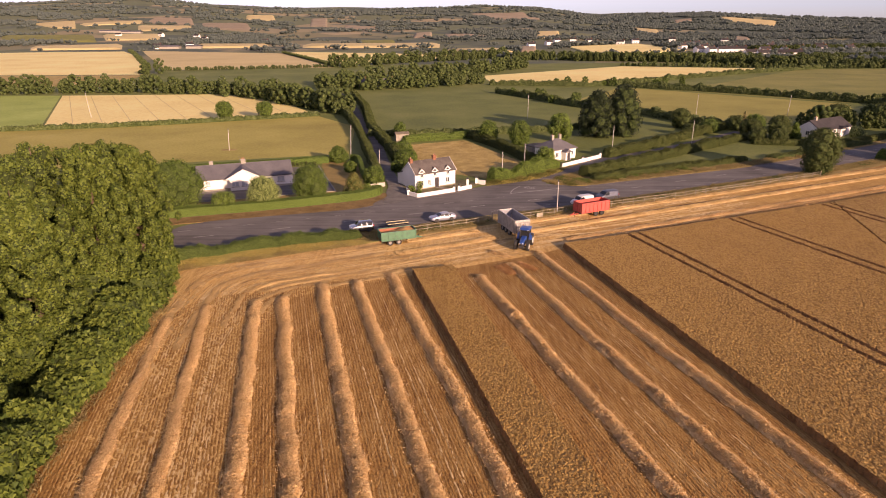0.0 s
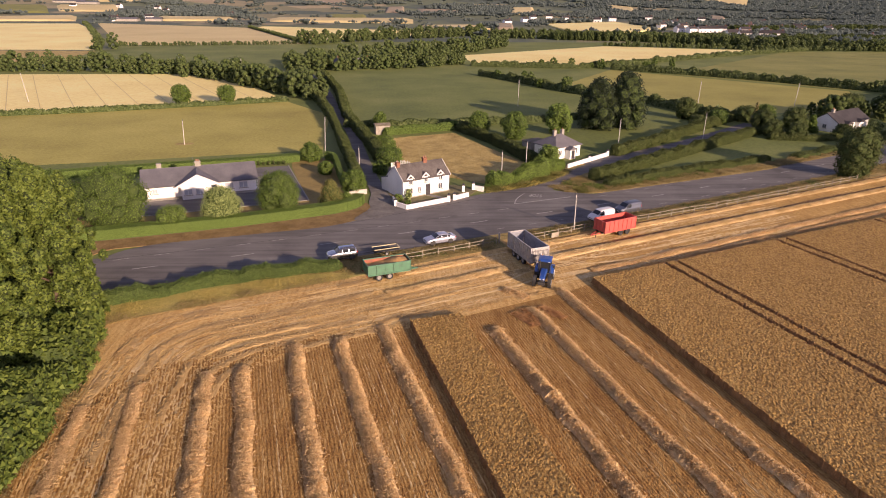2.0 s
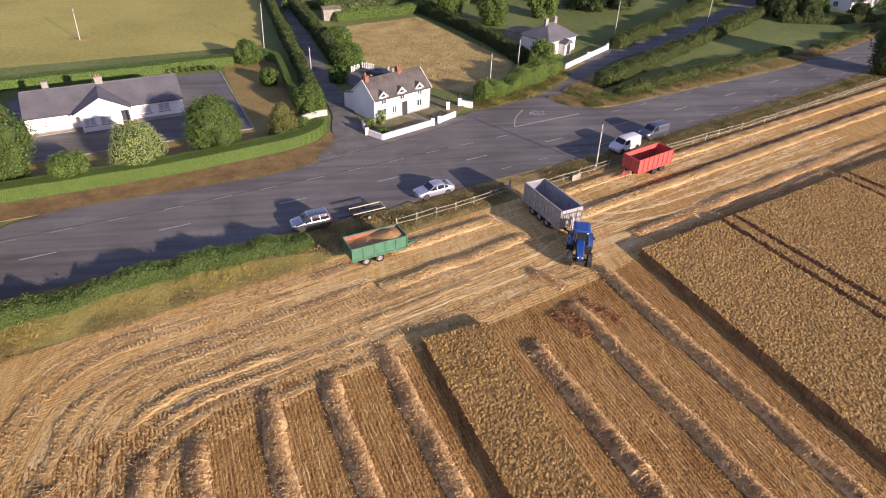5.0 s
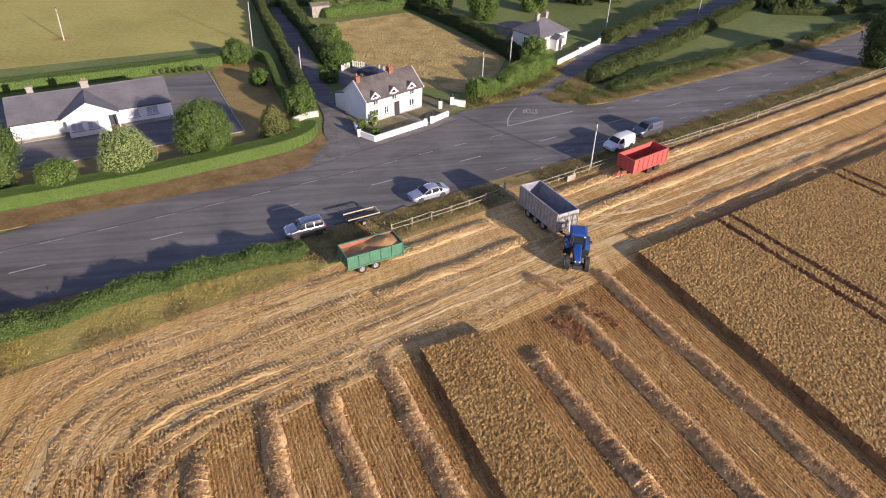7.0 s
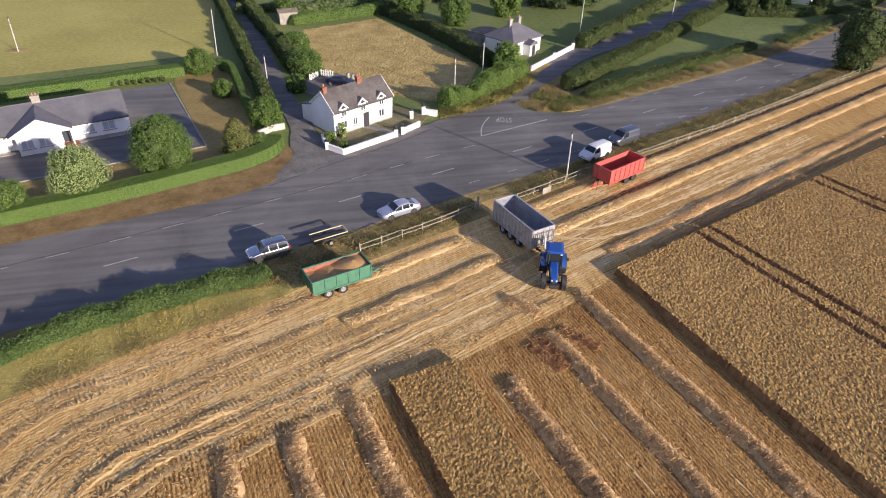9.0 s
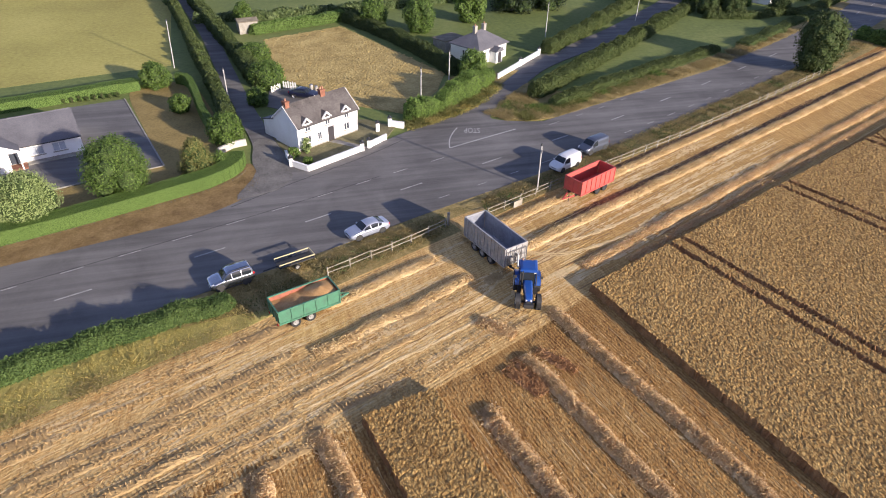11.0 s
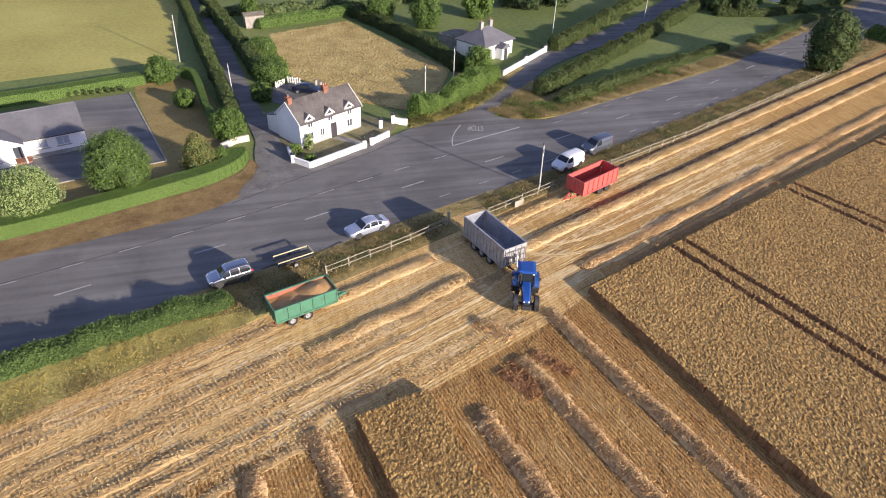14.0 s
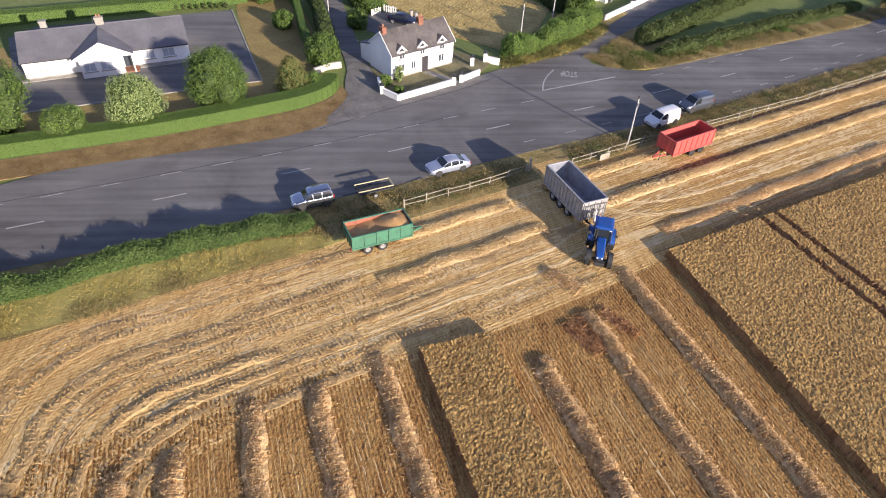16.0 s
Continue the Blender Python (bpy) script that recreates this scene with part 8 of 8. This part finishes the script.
belt("far_hedge", [(175, 264), (200, 268), (300, 296), (420, 330)], 5, 4.0, 6.0, "dark far hedge", 212, 0.8, LEAF_BELT, 90)
belt("far_hedge", [(60, 345), (100, 338), (130, 352)], 4, 5.0, 8.0, "hedgerow trees", 213, 0.7, LEAF_MID, 120)
belt("hedgerow_trees", [(30, 306), (44, 280), (56, 254)], 4, 4.5, 9.0, "small hedgerow trees", 214, 0.6, LEAF_MID, 120)

belt("roadside_belt", [(118, 202), (134, 203), (150, 206), (170, 216), (190, 230)], 14, 6.5, 4.5, "dark trees behind a roadside bungalow", 215, 0.5, LEAF_DARK, 260)
belt("roadside_belt", [(146, 195), (165, 204), (185, 214)], 6, 4.5, 4.0, "dark trees along a main road", 216, 0.45, LEAF_DARK, 220)
for k, line in enumerate(([(120, 585), (200, 570), (272, 560)], [(290, 545), (420, 560), (520, 640)], [(350, 745), (430, 755), (560, 800)])):
    belt("dark_wood", line, 34, 6.5, 5.5, "dark wood on the valley side", 220 + k, 1.2, LEAF_DARK, 60)
flat_patch("hill_corn_field", [(172, 905), (300, 1010), (286, 770), (194, 668), (162, 735)], 1.2, PALE_CORN, "pale ripe corn field near a village", "field", 3.0)

# single fields on the valley side and the hills
TAN = [[(-1079, 1728), (-1059, 1902), (-854, 1528), (-902, 1531)], [(-963, 1734), (-952, 2099), (-879, 1914), (-897, 1645)], [(-838, 1799), (-730, 1912), (-632, 1652), (-686, 1466)], [(-739, 2473), (-660, 2577), (-572, 2261), (-681, 2271)],
       [(-595, 933), (-498, 1017), (-434, 884), (-547, 855)], [(-670, 1283), (-591, 1372), (-505, 1168), (-585, 1127)], [(-393, 1031), (-276, 1042), (-254, 929), (-346, 916)], [(0, 806), (68, 834), (81, 722), (39, 699)],
       [(232, 1646), (300, 1710), (247, 1401), (174, 1262)], [(1176, 2851), (1328, 2618), (1054, 2105), (1028, 2438)], [(526, 1837), (557, 1710), (504, 1526), (487, 1671)], [(-231, 1043), (-1, 1078), (-1, 900), (-205, 924)]]
BROWN = [[(-902, 1985), (-989, 2269), (-867, 2278), (-736, 1950)], [(-765, 2076), (-628, 2122), (-493, 1709), (-641, 1753)], [(-496, 2465), (-449, 2560), (-337, 1911), (-392, 1921)], [(-299, 1988), (-182, 1833), (-166, 1675), (-270, 1740)],
         [(-67, 1533), (-28, 1580), (-24, 1335), (-64, 1341)], [(116, 3092), (387, 3157), (340, 2224), (169, 2220)], [(104, 888), (126, 886), (107, 748), (88, 750)], [(860, 2491), (964, 2544), (878, 2365), (830, 2372)], [(-1, 1476), (56, 1472), (101, 1395), (5, 1282)], [(609, 1374), (615, 1316), (507, 1088), (511, 1155)]]
GREEN = [[(-843, 1244), (-680, 1281), (-569, 1078), (-729, 1072)], [(-165, 1227), (-90, 1223), (-76, 1033), (-131, 1039)]]


def hill_field(corners, material, label):
    """A four-cornered field that lies on the slope of the land."""
    q = np.array(corners, float)
    u, v = np.meshgrid(np.linspace(0, 1, 13), np.linspace(0, 1, 25), indexing="ij")
    xy = q[0] * ((1 - u) * (1 - v))[..., None] + q[1] * (u * (1 - v))[..., None] + q[2] * (u * v)[..., None] + q[3] * ((1 - u) * v)[..., None]
    z = rise(xy[..., 0], xy[..., 1]) + 2.5
    z[0], z[-1], z[:, 0], z[:, -1] = z[0] - 3.5, z[-1] - 3.5, z[:, 0] - 3.5, z[:, -1] - 3.5
    i, j = (a.ravel() for a in np.meshgrid(np.arange(12), np.arange(24), indexing="ij"))
    f = np.stack([i * 25 + j, i * 25 + j + 1, (i + 1) * 25 + j + 1, (i + 1) * 25 + j], 1)
    a, b = q[1] - q[0], q[3] - q[0]
    if a[0] * b[1] - a[1] * b[0] > 0:
        f = f[:, ::-1]
    tagged(link_mesh("hill_field", np.concatenate([xy, z[..., None]], -1).reshape(-1, 3), f, material, None, True), label, "field", kind="structure")


for group_, material_, label_ in ((TAN, BROWN_CORN, "pale corn field on a far slope"), (BROWN, FALLOW, "brown fallow field on a far slope"), (GREEN, GRASS_MID, "olive pasture on a far slope")):
    for corners_ in group_:
        hill_field(corners_, material_, label_)

# woods and hedges on the hills, by the lie of the land
rng = np.random.default_rng(77)
az = rng.uniform(radians(-50), radians(50), 90000)
dist = np.exp(rng.uniform(math.log(560), math.log(4500), 90000))
wx, wy = dist * np.sin(az), 60 + dist * np.cos(az)
ca, sa = math.cos(0.42), math.sin(0.42)
gxr, gyr = wx * ca + wy * sa, -wx * sa + wy * ca
wob = 30 * np.sin(gyr / 170.0) + 18 * np.sin(gxr / 120.0)
onrow = (np.abs((gxr + wob) % 210 - 105) < 5 + dist * 0.0035) | (np.abs((gyr + wob * 0.7) % 150 - 75) < 5 + dist * 0.0035)
woodn = np.array([noise.noise((a / 260.0, b / 200.0, 3.0)) for a, b in zip(wx, wy)])
keep = (onrow & (rng.uniform(0, 1, 90000) < 0.22)) | (woodn > 0.22 - np.clip((dist - 900) / 12000, 0, 0.14) - np.clip((wx - 150) / 1200, 0, 0.30))


for clear in ([(-300, 433), (-203, 436), (-229, 502), (-311, 665), (-404, 822), (-575, 800)], [(-207, 478), (-85.4, 501), (-185.8, 748), (-390, 840)], [(-80, 536), (14.7, 640), (14.7, 700), (-178, 790), (-180, 752)], [(24, 412), (137, 500), (254, 462), (85, 352)], [(172, 905), (300, 1010), (286, 770), (194, 668), (162, 735)]):
    keep &= ~inside(wx, wy, clear)
for clear in TAN + BROWN + GREEN:
    keep &= ~inside(wx, wy, clear)
keep &= rng.uniform(0, 1, 90000) < 0.40
for hx, hy in ((299, 712), (318, 622), (392, 572), (-350, 910)):
    keep &= np.hypot(wx - hx, (wy - hy + 25) * 0.5) > 34
wx, wy, dist = wx[keep], wy[keep], dist[keep]
k = len(wx)
wz = rise(wx, wy)
hgt = rng.uniform(4, 10, k)
per = 7
cx = np.repeat(np.stack([wx, wy, wz], 1), per, 0) + rng.normal(0, 1, (k * per, 3)) * np.repeat(hgt, per)[:, None] * [0.42, 0.42, 0.10] + np.c_[np.zeros((k * per, 2)), np.repeat(hgt, per) * 0.42]
size = np.repeat(np.maximum(hgt * 0.22, dist * 0.0016), per)[:, None] * rng.uniform(0.6, 1.3, (k * per, 1)) * [1.3, 1.3, 1.0]
OCT_V = np.array([(1, 0, 0), (0, 1, 0), (-1, 0, 0), (0, -1, 0), (0, 0, 1), (0, 0, -1)], float)
OCT_F = np.array([(0, 1, 4), (1, 2, 4), (2, 3, 4), (3, 0, 4), (1, 0, 5), (2, 1, 5), (3, 2, 5), (0, 3, 5)])
v = (cx[:, None, :] + OCT_V[None] * size[:, None, :] * rng.uniform(0.7, 1.3, (k * per, 6, 1))).reshape(-1, 3)
f = (OCT_F[None] + (np.arange(k * per) * 6)[:, None, None]).reshape(-1, 3)
tagged(link_mesh("far_woods", v, f, LEAF_FAR_HAZED), "distant woods and hedgerows on hills", "woods", kind="stuff")


def far_house(m, w, d, h, label="far white house among trees", roofmat=SLATE_DARK, wallmat=None):
    root = thing("far_house", m, label, "house", "far houses")
    part("wall", prism([(-d / 2, -1), (d / 2, -1), (d / 2, h), (0, h + d * 0.36), (-d / 2, h)], "x", -w / 2, w / 2), wallmat or RENDER_WHITE, root)
    part("roof", gable_roof(-w / 2, w / 2, -d / 2, d / 2, h, h + d * 0.36, 0.4, 0.25), roofmat, root)
    part("chimney", box((w * 0.3, -0.4, h + 1), (w * 0.3 + 0.8, 0.4, h + d * 0.36 + 1.2)), BRICK_RED, root)
    for x in (-w * 0.3, w * 0.1):
        part("window", box((x, -d / 2 - 0.06, 1.0), (x + 1.3, -d / 2 + 0.02, 2.2)), HOUSE_GLASS, root)
    return root


def at_land(x, y, yaw):
    return pose(x, y, float(rise(x, y)), 0, 0, yaw)


first = far_house(at_land(319, 800, 10), 11, 6.5, 4.6)
rng2 = np.random.default_rng(5)
for x, y in ((282, 720), (291, 709), (304, 711), (316, 713), (328, 718), (299, 633), (304, 619), (325, 621), (337, 622), (392, 572), (465, 748), (380, 765), (345, 700), (360, 690), (300, 820), (410, 750), (430, 742), (335, 900), (360, 930), (270, 1000), (240, 1080), (225, 1140), (420, 840), (460, 800), (190, 1100), (160, 1000), (-480, 1274), (-395, 900), (-372, 955), (-430, 1180), (-300, 1100), (-560, 1300), (-620, 1250), (310, 1060), (390, 1120), (450, 1050), (120, 900), (500, 960)):
    copy_thing(first, at_land(x, y, float(rng2.uniform(-30, 40))))
for x, y, w, d, h in ((-44, 338, 9, 6, 2.2), (-30, 344, 8, 5, 2.2), (-18, 350, 10, 6, 2.4)):
    far_house(at_land(x, y, 10), w, d, h, "grey farmhouse half hidden by trees", SLATE, STONE_DULL)
for x, y, w in ((-700, 1400, 60), (-660, 1390, 40), (-380, 905, 26), (-350, 915, 20)):
    b = thing("farm_shed", at_land(x, y, 8), "long pale far farm shed", "shed", "farm sheds")
    part("wall", box((-w / 2, -8, -1), (w / 2, 8, 3.0)), STONE_PALE, b)
    part("roof", gable_roof(-w / 2, w / 2, -8, 8, 3.0, 4.6, 0.4, 0.3), SLATE, b)
